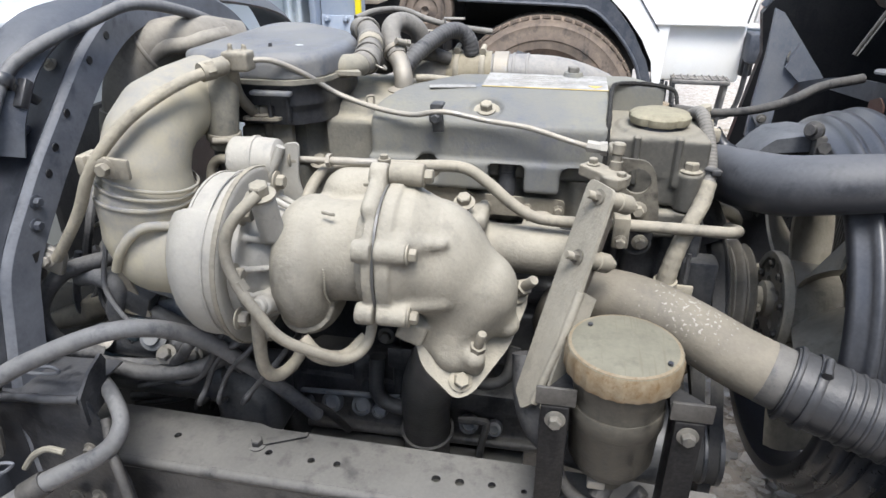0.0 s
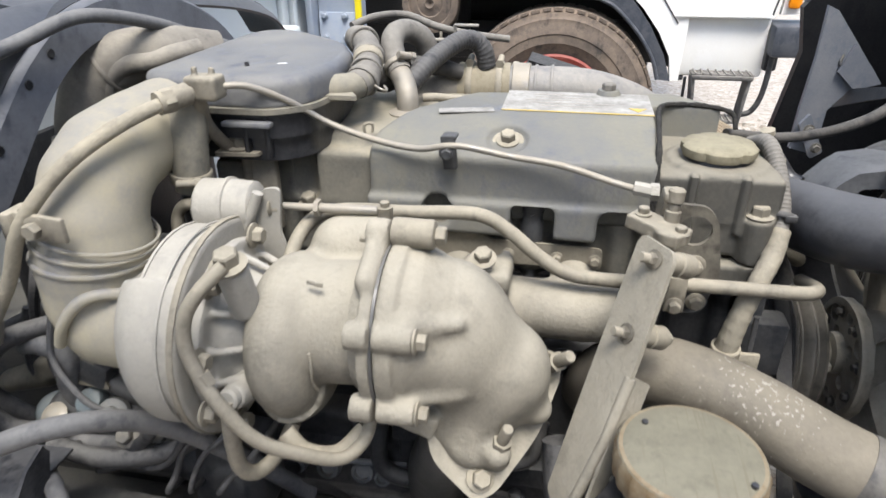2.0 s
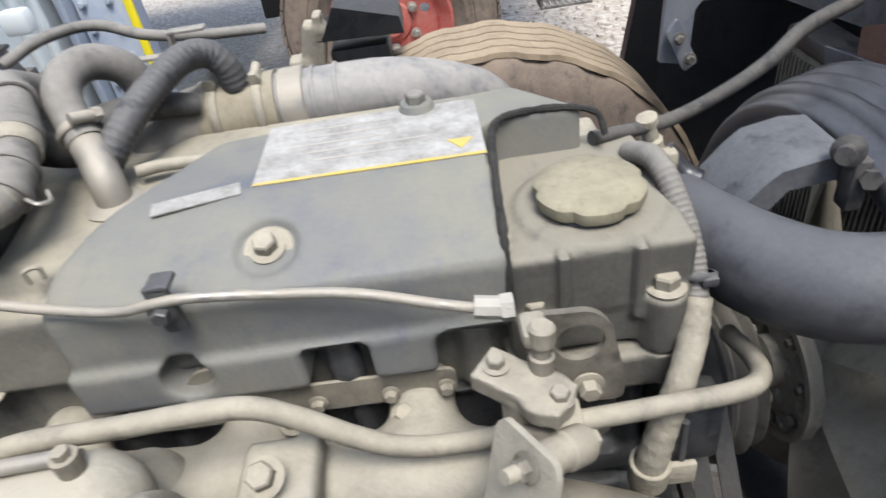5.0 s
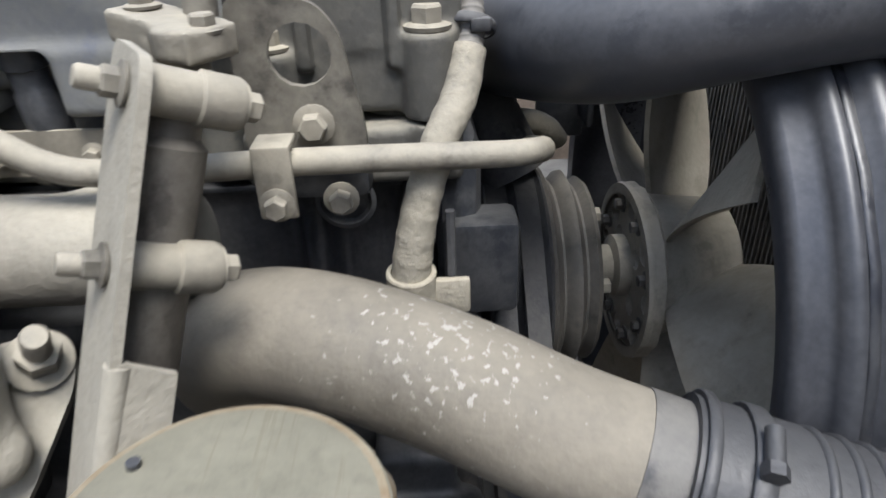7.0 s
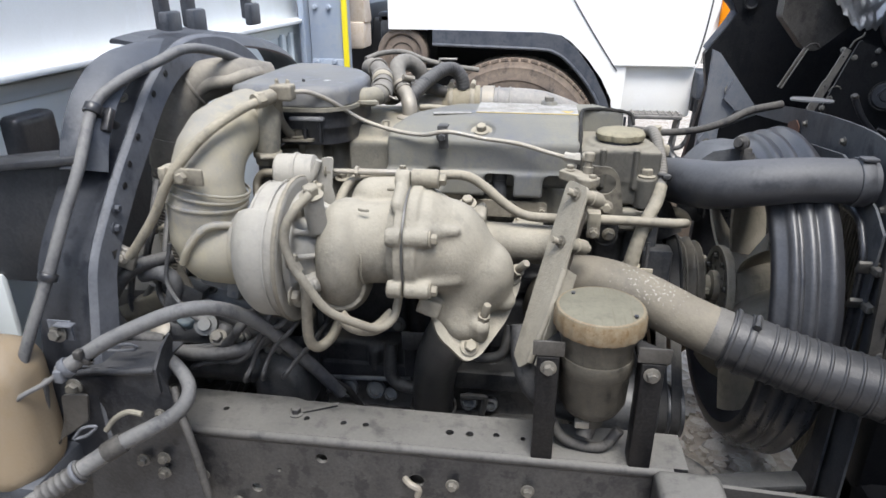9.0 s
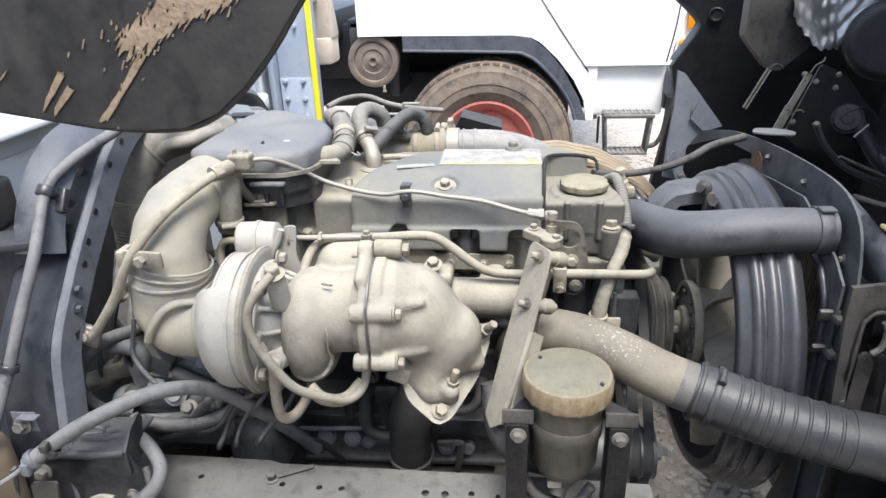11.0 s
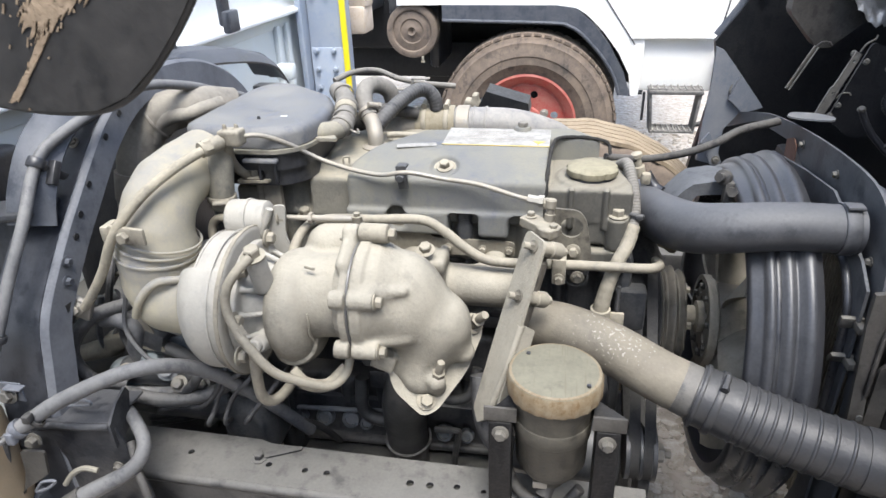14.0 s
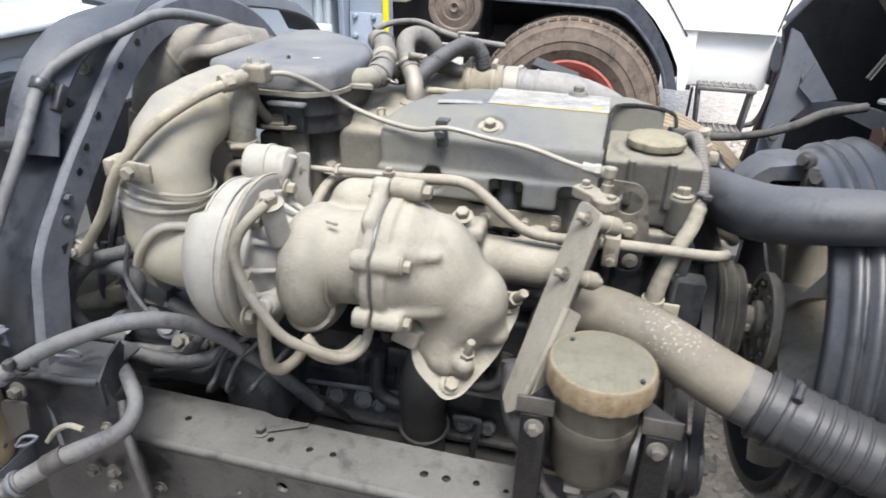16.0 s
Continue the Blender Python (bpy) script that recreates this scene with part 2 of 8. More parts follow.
M_TEAL = mat("blue_grey_gearbox_paint", (0.085, 0.125, 0.15), (0.24, 0.24, 0.22), 0.0, 0.5, 0.25, 0.34)
M_WORN = mat("worn_grey_pipe", (0.045, 0.045, 0.047), (0.19, 0.18, 0.16), 0.0, 0.6, 0.3, 0.36, 0.2, scale=12)
M_RUST = mat("rusty_plate", (0.10, 0.045, 0.03), (0.16, 0.10, 0.075), 0.0, 0.8, 0.1, 0.8, scale=40)
M_CABP = mat("grey_cab_pressing", (0.13, 0.145, 0.17), (0.24, 0.24, 0.24), 0.0, 0.5, 0.1, 0.4)
M_SEAM = mat("dusty_grey_moulding", (0.10, 0.098, 0.088), (0.27, 0.25, 0.195), 0.1, 0.9, 0.25, 0.55, bump=0.2)
M_SLEEVE = mat("sandy_rubber_sleeve", (0.15, 0.128, 0.085), (0.27, 0.245, 0.185), 0.1, 0.9, 0.15, 0.7)
M_CHARGE = mat("worn_grey_pipe_paint", (0.13, 0.132, 0.14), (0.30, 0.285, 0.255), 0.1, 0.8, 0.2, 0.36, 0.35, scale=20)
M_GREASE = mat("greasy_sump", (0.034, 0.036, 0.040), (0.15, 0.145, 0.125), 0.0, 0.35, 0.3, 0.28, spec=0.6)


# ---- mesh helpers ----
ROOT = {}


def finish(me, angle=40):
    me.polygons.foreach_set("use_smooth", [True] * len(me.polygons))
    me.set_sharp_from_angle(angle=radians(angle))


def thing(name, label, category, at=(0, 0, 0), group="", kind=""):
    e = new(name)
    e.empty_display_size = 0.05
    e.location = at
    ROOT[e.name] = Vector(at)
    return tagged(e, label, category, group, kind)


def hang(ob, parent):
    ob.parent = parent
    ob.location = Vector(ob.location) - ROOT.get(parent.name, Vector((0, 0, 0)))
    return ob


def part(name, bm, material, parent=None, label="", angle=40):
    me = bpy.data.meshes.new(name)
    if isinstance(bm, bmesh.types.BMesh):
        bmesh.ops.recalc_face_normals(bm, faces=bm.faces)
        bm.to_mesh(me)
        bm.free()
    else:
        me.from_pydata(*bm)
    me.materials.append(material)
    finish(me, angle)
    ob = new(name, me)
    if parent is not None:
        hang(ob, parent)
    if label:
        tagged(ob, label)
    return ob


def solo(name, bm, material, label, category, group="", kind="", angle=40):
    return tagged(part(name, bm, material, angle=angle), label, category, group, kind)


def join(*bms):
    out = bms[0]
    for b in bms[1:]:
        me = bpy.data.meshes.new("tmp")
        b.to_mesh(me)
        b.free()
        out.from_mesh(me)
        bpy.data.meshes.remove(me)
    return out


def frame_of(d):
    return Vector(d).to_track_quat("Z", "Y").to_matrix().to_4x4()


def box(c, size, bevel=0.003, rot=None, seg=2):
    bm = bmesh.new()
    bmesh.ops.create_cube(bm, size=1)
    bmesh.ops.scale(bm, vec=size, verts=bm.verts)
    if bevel:
        bmesh.ops.bevel(bm, geom=bm.edges[:], offset=min(bevel, 0.45 * min(size)), segments=seg, affect="EDGES", profile=0.5)
    m = Matrix.Translation(c)
    if rot is not None:
        m = m @ rot
    bmesh.ops.transform(bm, matrix=m, verts=bm.verts)
    return bm


def lathe(profile, base, axis, seg=32, arc=None):
    """profile: (radius, height) pairs along the axis from base."""
    bm = bmesh.new()
    m = Matrix.Translation(base) @ frame_of(axis)
    rings = []
    for r, h in profile:
        if r < 1e-5:
            rings.append([bm.verts.new(m @ Vector((0, 0, h)))])
        else:
            rings.append([bm.verts.new(m @ Vector((r * math.cos(TAU * i / seg), r * math.sin(TAU * i / seg), h))) for i in range(seg)])
    for a, b in zip(rings, rings[1:]):
        for i in range(seg):
            j = (i + 1) % seg
            if len(a) == 1 and len(b) == 1:
                continue
            if len(a) == 1:
                bm.faces.new((a[0], b[i], b[j]))
            elif len(b) == 1:
                bm.faces.new((a[i], b[0], a[j]))
            else:
                bm.faces.new((a[i], b[i], b[j], a[j]))
    return bm


def spline(pts, per=8):
    pts = [Vector(p) for p in pts]
    if len(pts) < 3:
        return pts
    ext = [2 * pts[0] - pts[1]] + pts + [2 * pts[-1] - pts[-2]]
    out = []
    for i in range(1, len(ext) - 2):
        p0, p1, p2, p3 = ext[i - 1:i + 3]
        for k in range(per):
            t = k / per
            out.append(0.5 * (2 * p1 + (p2 - p0) * t + (2 * p0 - 5 * p1 + 4 * p2 - p3) * t * t + (3 * p1 - p0 - 3 * p2 + p3) * t ** 3))
    out.append(pts[-1])
    return out


def tube(pts, r, seg=12, per=8, smooth=True, ridge=None, caps=True, flat=1.0):
    """A pipe along pts. r: a radius, or one at each of pts. ridge: (pitch, height) of corrugation."""
    path = spline(pts, per) if smooth else [Vector(p) for p in pts]
    n = len(path)
    if isinstance(r, (int, float)):
        rad = [r] * n
    else:
        rad = [float(np.interp(i / (n - 1) * (len(r) - 1), range(len(r)), r)) for i in range(n)]
    if ridge:
        pitch, height = ridge
        length = [0.0]
        for a, b in zip(path, path[1:]):
            length.append(length[-1] + (b - a).length)
        total = length[-1]
        steps = max(8, int(total / pitch * 8))
        new_path, new_rad = [], []
        for k in range(steps + 1):
            s = total * k / steps
            i = min(max(np.searchsorted(length, s) - 1, 0), n - 2)
            f = (s - length[i]) / max(1e-9, length[i + 1] - length[i])
            new_path.append(path[i].lerp(path[i + 1], f))
            new_rad.append(rad[i] + (rad[i + 1] - rad[i]) * f + height * max(-0.2, math.sin(TAU * s / pitch)))
        path, rad, n = new_path, new_rad, steps + 1
    bm = bmesh.new()
    rings, up = [], None
    for i, p in enumerate(path):
        d = (path[min(i + 1, n - 1)] - path[max(i - 1, 0)]).normalized()
        if up is None:
            up = d.orthogonal().normalized()
        up = (up - d * up.dot(d)).normalized()
        side = d.cross(up)
        rings.append([bm.verts.new(p + rad[i] * (math.cos(TAU * k / seg) * up + flat * math.sin(TAU * k / seg) * side)) for k in range(seg)])
    for a, b in zip(rings, rings[1:]):
        for k in range(seg):
            j = (k + 1) % seg
            bm.faces.new((a[k], a[j], b[j], b[k]))
    if caps:
        bm.faces.new(rings[0][::-1])
        bm.faces.new(rings[-1])
    return bm


def plate(outline, origin, u, v, thick, holes=(), bevel=0.0, round_at=0.0):
    """A flat plate: outline of (a, b) along u and v from origin, thickness along u x v. holes: (a, b, radius)."""
    o, u, v = Vector(origin), Vector(u).normalized(), Vector(v).normalized()
    v = (v - u * v.dot(u)).normalized()
    w = u.cross(v)
    bm = bmesh.new()
    outline = round_corners(outline, round_at) if round_at else outline
    loops = [list(outline)] + [[(a + r * math.cos(TAU * k / 16), b + r * math.sin(TAU * k / 16)) for k in range(16)] for a, b, r in holes]
    edges = []
    for lp in loops:
        vs = [bm.verts.new(o + u * a + v * b) for a, b in lp]
        edges += [bm.edges.new((vs[i], vs[(i + 1) % len(vs)])) for i in range(len(vs))]
    bmesh.ops.triangle_fill(bm, use_beauty=True, use_dissolve=False, edges=edges)
    faces = bm.faces[:]
    ret = bmesh.ops.extrude_face_region(bm, geom=faces)
    bmesh.ops.translate(bm, vec=w * thick, verts=[g for g in ret["geom"] if isinstance(g, bmesh.types.BMVert)])
    return bm


def round_corners(pts, r, seg=5):
    out = []
    n = len(pts)
    for i in range(n):
        a, b, c = (Vector(pts[i - 1]), Vector(pts[i]), Vector(pts[(i + 1) % n]))
        la, lc = (a - b).length, (c - b).length
        k = min(r, 0.45 * la, 0.45 * lc)
        p, q = b + (a - b) / la * k, b + (c - b) / lc * k
        for s in range(seg + 1):
            t = s / seg
            out.append(tuple((1 - t) ** 2 * p + 2 * t * (1 - t) * b + t * t * q))
    return out


# ---- cast shapes: a distance field turned into a mesh ----
def f_cap(P, a, b, ra, rb=None):
    a, b = np.array(a), np.array(b)
    rb = ra if rb is None else rb
    ab = b - a
    t = np.clip(((P - a) @ ab) / (ab @ ab), 0, 1)
    return np.linalg.norm(P - (a + t[..., None] * ab), axis=-1) - (ra + (rb - ra) * t)


def f_cyl(P, a, b, r, rd=0.003):
    a, b = np.array(a, float), np.array(b, float)
    L = np.linalg.norm(b - a)
    ax = (b - a) / L
    h = (P - a) @ ax
    q = np.linalg.norm(P - a - h[..., None] * ax, axis=-1) - (r - rd)
    w = np.abs(h - L / 2) - (L / 2 - rd)
    return np.minimum(np.maximum(q, w), 0) + np.sqrt(np.maximum(q, 0) ** 2 + np.maximum(w, 0) ** 2) - rd


def f_box(P, c, half, rd=0.006, rot=None):
    Q = P - np.array(c)
    if rot is not None:
        Q = Q @ np.array(rot.to_3x3())
    q = np.abs(Q) - (np.array(half) - rd)
    return np.linalg.norm(np.maximum(q, 0), axis=-1) + np.minimum(q.max(axis=-1), 0) - rd


def f_sph(P, c, r):
    return np.linalg.norm(P - np.array(c), axis=-1) - r


def f_ball(P, c, r):
    """An ellipsoid."""
    r = np.array(r)
    k = np.linalg.norm((P - np.array(c)) / r, axis=-1)
    return (k - 1) * r.min()


def f_tube(P, pts, r):
    n = len(pts)
    rad = [r] * n if isinstance(r, (int, float)) else r
    return np.minimum.reduce([f_cap(P, pts[i], pts[i + 1], rad[i], rad[i + 1]) for i in range(n - 1)])


def f_volute(P, c, R, r0, r1, start, turn=1):
    """A snail round the x axis: the tube grows from r0 to r1 over one turn from the angle start."""
    d = P - np.array(c)
    rho = np.hypot(d[..., 1], d[..., 2])
    a = (turn * (np.arctan2(d[..., 2], d[..., 1]) - start)) % TAU / TAU
    r = r0 + (r1 - r0) * a
    return np.hypot(rho - R - 0.5 * (r - r0), d[..., 0]) - r


def su(k, *fs):
    out = fs[0]
    for f in fs[1:]:
        h = np.clip(0.5 + 0.5 * (f - out) / k, 0, 1)
        out = f + (out - f) * h - k * h * (1 - h)
    return out


def ss(k, a, b):
    return -su(k, -a, b)


def cast(field, lo, hi, h=0.003):
    """Vertices and faces of the surface where field is nought."""
    lo, hi = np.array(lo, float), np.array(hi, float)
    n = np.ceil((hi - lo) / h).astype(int) + 1
    P = np.stack(np.meshgrid(*[lo[i] + h * np.arange(n[i]) for i in range(3)], indexing="ij"), -1)
    V = field(P)
    acc, cnt = np.zeros((*(n - 1), 3)), np.zeros(n - 1)
    corner = [(i, j, k) for i in (0, 1) for j in (0, 1) for k in (0, 1)]

    def sl(o):
        return V[o[0]:n[0] - 1 + o[0], o[1]:n[1] - 1 + o[1], o[2]:n[2] - 1 + o[2]]

    for a in corner:
        for ax in range(3):
            if a[ax]:
                continue
            b = tuple(a[i] + (i == ax) for i in range(3))
            va, vb = sl(a), sl(b)
            cross = (va < 0) != (vb < 0)
            t = np.where(cross, va / np.where(cross, va - vb, 1), 0)
            pos = np.zeros((*t.shape, 3)) + np.array(a, float)
            pos[..., ax] += t
            acc += np.where(cross[..., None], pos, 0)
            cnt += cross
    mask = cnt > 0
    idx = -np.ones(mask.shape, int)
    idx[mask] = np.arange(mask.sum())
    cells = np.argwhere(mask)
    verts = lo + h * (cells + acc[mask] / cnt[mask][:, None])
    faces = []
    for ax in range(3):
        o1, o2 = (ax + 1) % 3, (ax + 2) % 3
        s0 = np.take(V, range(n[ax] - 1), ax) < 0
        s1 = np.take(V, range(1, n[ax]), ax) < 0
        e = np.argwhere(s0 != s1)
        e = e[(e[:, o1] > 0) & (e[:, o2] > 0) & (e[:, o1] < n[o1] - 1) & (e[:, o2] < n[o2] - 1)]
        flip = s0[tuple(e.T)]
        d1, d2 = np.eye(3, dtype=int)[o1], np.eye(3, dtype=int)[o2]
        q = np.stack([idx[tuple((e - d1 - d2).T)], idx[tuple((e - d2).T)], idx[tuple(e.T)], idx[tuple((e - d1).T)]], 1)
        q[~flip] = q[~flip][:, ::-1]
        faces.append(q)
    return verts.tolist(), [], np.concatenate(faces).tolist()


# ---- bolts and clamps ----
BOLTS = {}


def bolt(parent, at, d, r=0.007, material=None, kind="hex", name="bolt"):
    """A hexagon bolt with a flange; kind 'stud': a long thread with two nuts."""
    material = material or M_STEEL
    key = (round(r, 4), kind, material.name)
    if key not in BOLTS:
        bm = lathe([(0, 0), (1.45 * r, 0), (1.5 * r, 0.25 * r), (1.1 * r, 0.4 * r), (0, 0.4 * r)], (0, 0, 0), (0, 0, 1), 18)
        hexa = lathe([(0, 0.3 * r), (r, 0.3 * r), (r, 1.25 * r), (0.85 * r, 1.42 * r), (0, 1.42 * r)], (0, 0, 0), (0, 0, 1), 6)
        bm = join(bm, hexa)
        if kind == "stud":
            bm = join(bm, lathe([(0, 1.4 * r), (1.0 * r, 1.5 * r), (1.0 * r, 2.3 * r), (0, 2.3 * r)], (0, 0, 0), (0, 0, 1), 6),
                      lathe([(0, 2.2 * r), (0.62 * r, 2.2 * r), (0.62 * r, 4.4 * r), (0.5 * r, 4.6 * r), (0, 4.6 * r)], (0, 0, 0), (0, 0, 1), 14))
        me = bpy.data.meshes.new(name)
        bmesh.ops.recalc_face_normals(bm, faces=bm.faces)
        bm.to_mesh(me)
        bm.free()
        me.materials.append(material)
        finish(me, 35)
        BOLTS[key] = me
    ob = new(name, BOLTS[key])
    ob.matrix_world = Matrix.Translation(at) @ frame_of(d) @ Matrix.Rotation(hash_turn(at), 4, "Z")
    return hang(ob, parent)


def hash_turn(at):
    return (at[0] * 91.7 + at[1] * 57.3 + at[2] * 33.1) % 1.0


def ring(at, d, r, w=0.010, t=0.002):
    """A band round a pipe."""
    return lathe([(r, -w / 2), (r + t, -w / 2), (r + t * 1.4, -w / 2 + 0.001), (r + t * 1.4, w / 2 - 0.001), (r + t, w / 2), (r, w / 2)], at, d, 36)


def clamp(parent, at, d, r, material, w=0.010, screw=None):
    c = part("clamp", ring(at, d, r, w), material, parent, "steel hose clamp")
    if screw is not None:
        s = Vector(screw).normalized()
        p = Vector(at) + s * (r + 0.006)
        tang = Vector(d).cross(s).normalized()
        part("screw", join(lathe([(0, -0.012), (0.0045, -0.012), (0.0045, 0.008), (0, 0.008)], p, tang, 10),
                           lathe([(0, 0.006), (0.006, 0.006), (0.006, 0.012), (0, 0.012)], p, tang, 6)), material, c)
    return c


# ---- ground ----
def ground_material():
    m = bpy.data.materials.new("gravel")
    m.use_nodes = True
    t = m.node_tree
    n, l = t.nodes, t.links
    b = n["Principled BSDF"]
    geo = n.new("ShaderNodeNewGeometry")
    vor = n.new("ShaderNodeTexVoronoi")
    vor.inputs["Scale"].default_value = 38
    big = n.new("ShaderNodeTexNoise")
    big.inputs["Scale"].default_value, big.inputs["Detail"].default_value = 2.5, 8
    l.new(geo.outputs["Position"], vor.inputs["Vector"])
    l.new(geo.outputs["Position"], big.inputs["Vector"])
    ramp = n.new("ShaderNodeValToRGB")
    ramp.color_ramp.elements[0].color, ramp.color_ramp.elements[1].color = (0.18, 0.145, 0.11, 1), (0.47, 0.44, 0.40, 1)
    l.new(vor.outputs["Color"], ramp.inputs[0])
    mix = n.new("ShaderNodeMix")
    mix.data_type = "RGBA"
    mix.inputs["B"].default_value = (0.36, 0.32, 0.27, 1)
    l.new(big.outputs["Fac"], mix.inputs["Factor"])
    l.new(ramp.outputs[0], mix.inputs["A"])
    l.new(mix.outputs["Result"], b.inputs["Base Color"])
    b.inputs["Roughness"].default_value = 0.95
    bp = n.new("ShaderNodeBump")
    bp.inputs["Strength"].default_value, bp.inputs["Distance"].default_value = 0.9, 0.012
    l.new(vor.outputs["Distance"], bp.inputs["Height"])
    l.new(bp.outputs[0], b.inputs["Normal"])
    return m


M_GRAVEL = ground_material()
bm = bmesh.new()
bmesh.ops.create_grid(bm, x_segments=1, y_segments=1, size=300)
solo("ground", bm, M_GRAVEL, "pale sandy gravel yard under the parked trucks", "ground", kind="structure")


def stones():
    rng = random.Random(5)
    verts, faces = [], []
    for _ in range(2600):
        if rng.random() < 0.6:
            x, y = rng.uniform(-0.2, 1.6), rng.uniform(1.9, 4.6)
        else:
            x, y = rng.uniform(-0.1, 0.7), rng.uniform(0.5, 1.6)
        s = rng.uniform(0.008, 0.026) * (1.9 if rng.random() < 0.06 else 1)
        o = len(verts)
        a = rng.uniform(0, TAU)
        sx, sy, sz = s * rng.uniform(0.8, 1.4), s * rng.uniform(0.7, 1.1), s * rng.uniform(0.45, 0.8)
        for k in range(6):
            th = a + TAU * k / 6
            q = rng.uniform(0.8, 1.15)
            verts.append((x + sx * q * math.cos(th), y + sy * q * math.sin(th), -0.002))
        for k in range(6):
            th = a + TAU * k / 6 + 0.3
            q = rng.uniform(0.55, 0.85)
            verts.append((x + sx * q * math.cos(th), y + sy * q * math.sin(th), sz * rng.uniform(0.8, 1.1)))
        faces += [(o + k, o + (k + 1) % 6, o + 6 + (k + 1) % 6, o + 6 + k) for k in range(6)]
        faces.append(tuple(o + 6 + k for k in range(6)))
    return verts, [], faces


M_STONE = mat("pale_stone", (0.30, 0.26, 0.215), (0.50, 0.47, 0.425), 0.0, 1.0, 0.0, 0.9, scale=30)
solo("gravel_stones", stones(), M_STONE, "loose pale gravel stones on the yard", "gravel", kind="stuff", angle=25)


# ---- the white truck behind ----
def lorry():
    tr = thing("truck", "white cab-over truck with red wheel parked beyond", "truck", (0, 3.2, 0))
    F = 3.15
    up, xx = (0, 0, 1), (1, 0, 0)
    # cab side with the wheel arch cut out
    arch = [(0.40, 0.56), (0.385, 0.66), (0.33, 0.76), (0.25, 0.86), (0.17, 0.935), (0.12, 0.965), (0.03, 0.978), (-0.5, 0.985)]
    side = [(-0.74, 0.985), (-0.74, 2.3), (0.95, 2.3), (0.95, 1.5), (0.775, 0.826), (0.445, 0.826), (0.435, 0.56)] + arch[:-1] + [(-0.5, 0.985)]
    body = part("cab_side", plate(side, (0, F, 0), xx, up, -0.04), M_WHITE, tr)
    part("cab_shell", box((0.10, F + 1.06, 1.66), (1.66, 1.96, 1.27), 0.06), M_WHITE, tr)
    part("cargo_bed", box((-2.35, F + 1.0, 1.02), (2.9, 2.0, 0.16), 0.02), M_CABB, tr)
    # shut lines
    part("door_seam", tube([(0.12, F - 0.002, 1.2), (0.27, F - 0.002, 0.98), (0.375, F - 0.002, 0.835), (0.40, F - 0.002, 0.80)], 0.003, 6), M_BLACK, body)
    part("door_edge", tube([(0.83, F - 0.002, 1.5), (0.80, F - 0.002, 1.05), (0.765, F - 0.002, 0.83)], 0.0035, 6), M_BLACK, body)
    part("door_sill", box((0.575, F - 0.004, 0.832), (0.39, 0.016, 0.012), 0.004), M_WHITE, body)
    part("front_corner", plate([(0.80, 0.84), (0.93, 0.84), (0.98, 1.5), (0.86, 1.5)], (0, F + 0.015, 0), xx, up, -0.03), M_WHITE, tr)
    for z0, z1, x0 in ((0.865, 0.945, 0.822), (0.99, 1.2, 0.85)):
        part("corner_lamp", box((x0 + 0.02, F + 0.0, (z0 + z1) / 2), (0.05, 0.03, z1 - z0), 0.012), M_ORANGE, tr, "orange corner lamp lens")
    # lower step panel, the dark flare, the inner wheel well
    part("step_panel", box((0.60, F + 0.050, 0.70), (0.36, 0.04, 0.25), 0.02), M_WHITE, tr)
    part("panel_gap", box((0.437, F + 0.03, 0.735), (0.008, 0.02, 0.15), 0.002), M_BLACK, tr)
    part("bumper_end", box((0.86, F + 0.05, 0.74), (0.17, 0.2, 0.13), 0.02), M_CABB, tr)
    outer = [(-0.515, 0.985), (0.03, 0.978), (0.12, 0.962), (0.20, 0.90), (0.29, 0.79), (0.36, 0.67), (0.40, 0.56)]
    inner = [(0.345, 0.565), (0.31, 0.66), (0.24, 0.76), (0.15, 0.85), (0.09, 0.885), (0.0, 0.90), (-0.515, 0.915)]
    part("wheel_arch_flare", plate(outer + inner, (0, F - 0.012, 0), xx, up, -0.10), M_CABB, tr, "dark blue-grey wheel arch flare")
    part("flare_lip", tube([(x, F - 0.012, z) for x, z in inner[::-1]], 0.008, 8), M_CABB, tr)
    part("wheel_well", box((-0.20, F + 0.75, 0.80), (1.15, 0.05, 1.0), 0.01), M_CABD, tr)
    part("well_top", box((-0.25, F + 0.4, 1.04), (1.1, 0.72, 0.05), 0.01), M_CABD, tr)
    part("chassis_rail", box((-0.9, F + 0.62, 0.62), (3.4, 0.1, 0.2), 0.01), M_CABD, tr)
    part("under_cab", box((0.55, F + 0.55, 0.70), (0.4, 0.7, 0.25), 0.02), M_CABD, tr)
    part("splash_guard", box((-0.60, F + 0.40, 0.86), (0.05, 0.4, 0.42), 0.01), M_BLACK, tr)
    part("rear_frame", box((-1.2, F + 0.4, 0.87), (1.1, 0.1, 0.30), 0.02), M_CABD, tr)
    # wheel
    c = Vector((-0.10, F + 0.06, 0.415))
    a = (0, -1, 0)
    tyre = part("tyre", lathe([(0.245, -0.10), (0.30, -0.125), (0.38, -0.128), (0.425, -0.108), (0.442, -0.07), (0.445, 0.0), (0.442, 0.07),
                               (0.425, 0.095), (0.41, 0.098), (0.40, 0.106), (0.385, 0.105), (0.37, 0.112), (0.34, 0.117), (0.335, 0.113), (0.30, 0.114),
                               (0.295, 0.109), (0.255, 0.085), (0.24, 0.08)], c, a, 72), M_WTYRE, tr, "dusty black tyre")
    tread = []
    for k in range(56):
        th = TAU * k / 56
        for s in (-0.07, 0.0, 0.07):
            tread.append((th, s))
    bmt = bmesh.new()
    for th, s in tread:
        p = c + Vector((0.4375 * math.cos(th), -s, 0.4375 * math.sin(th)))
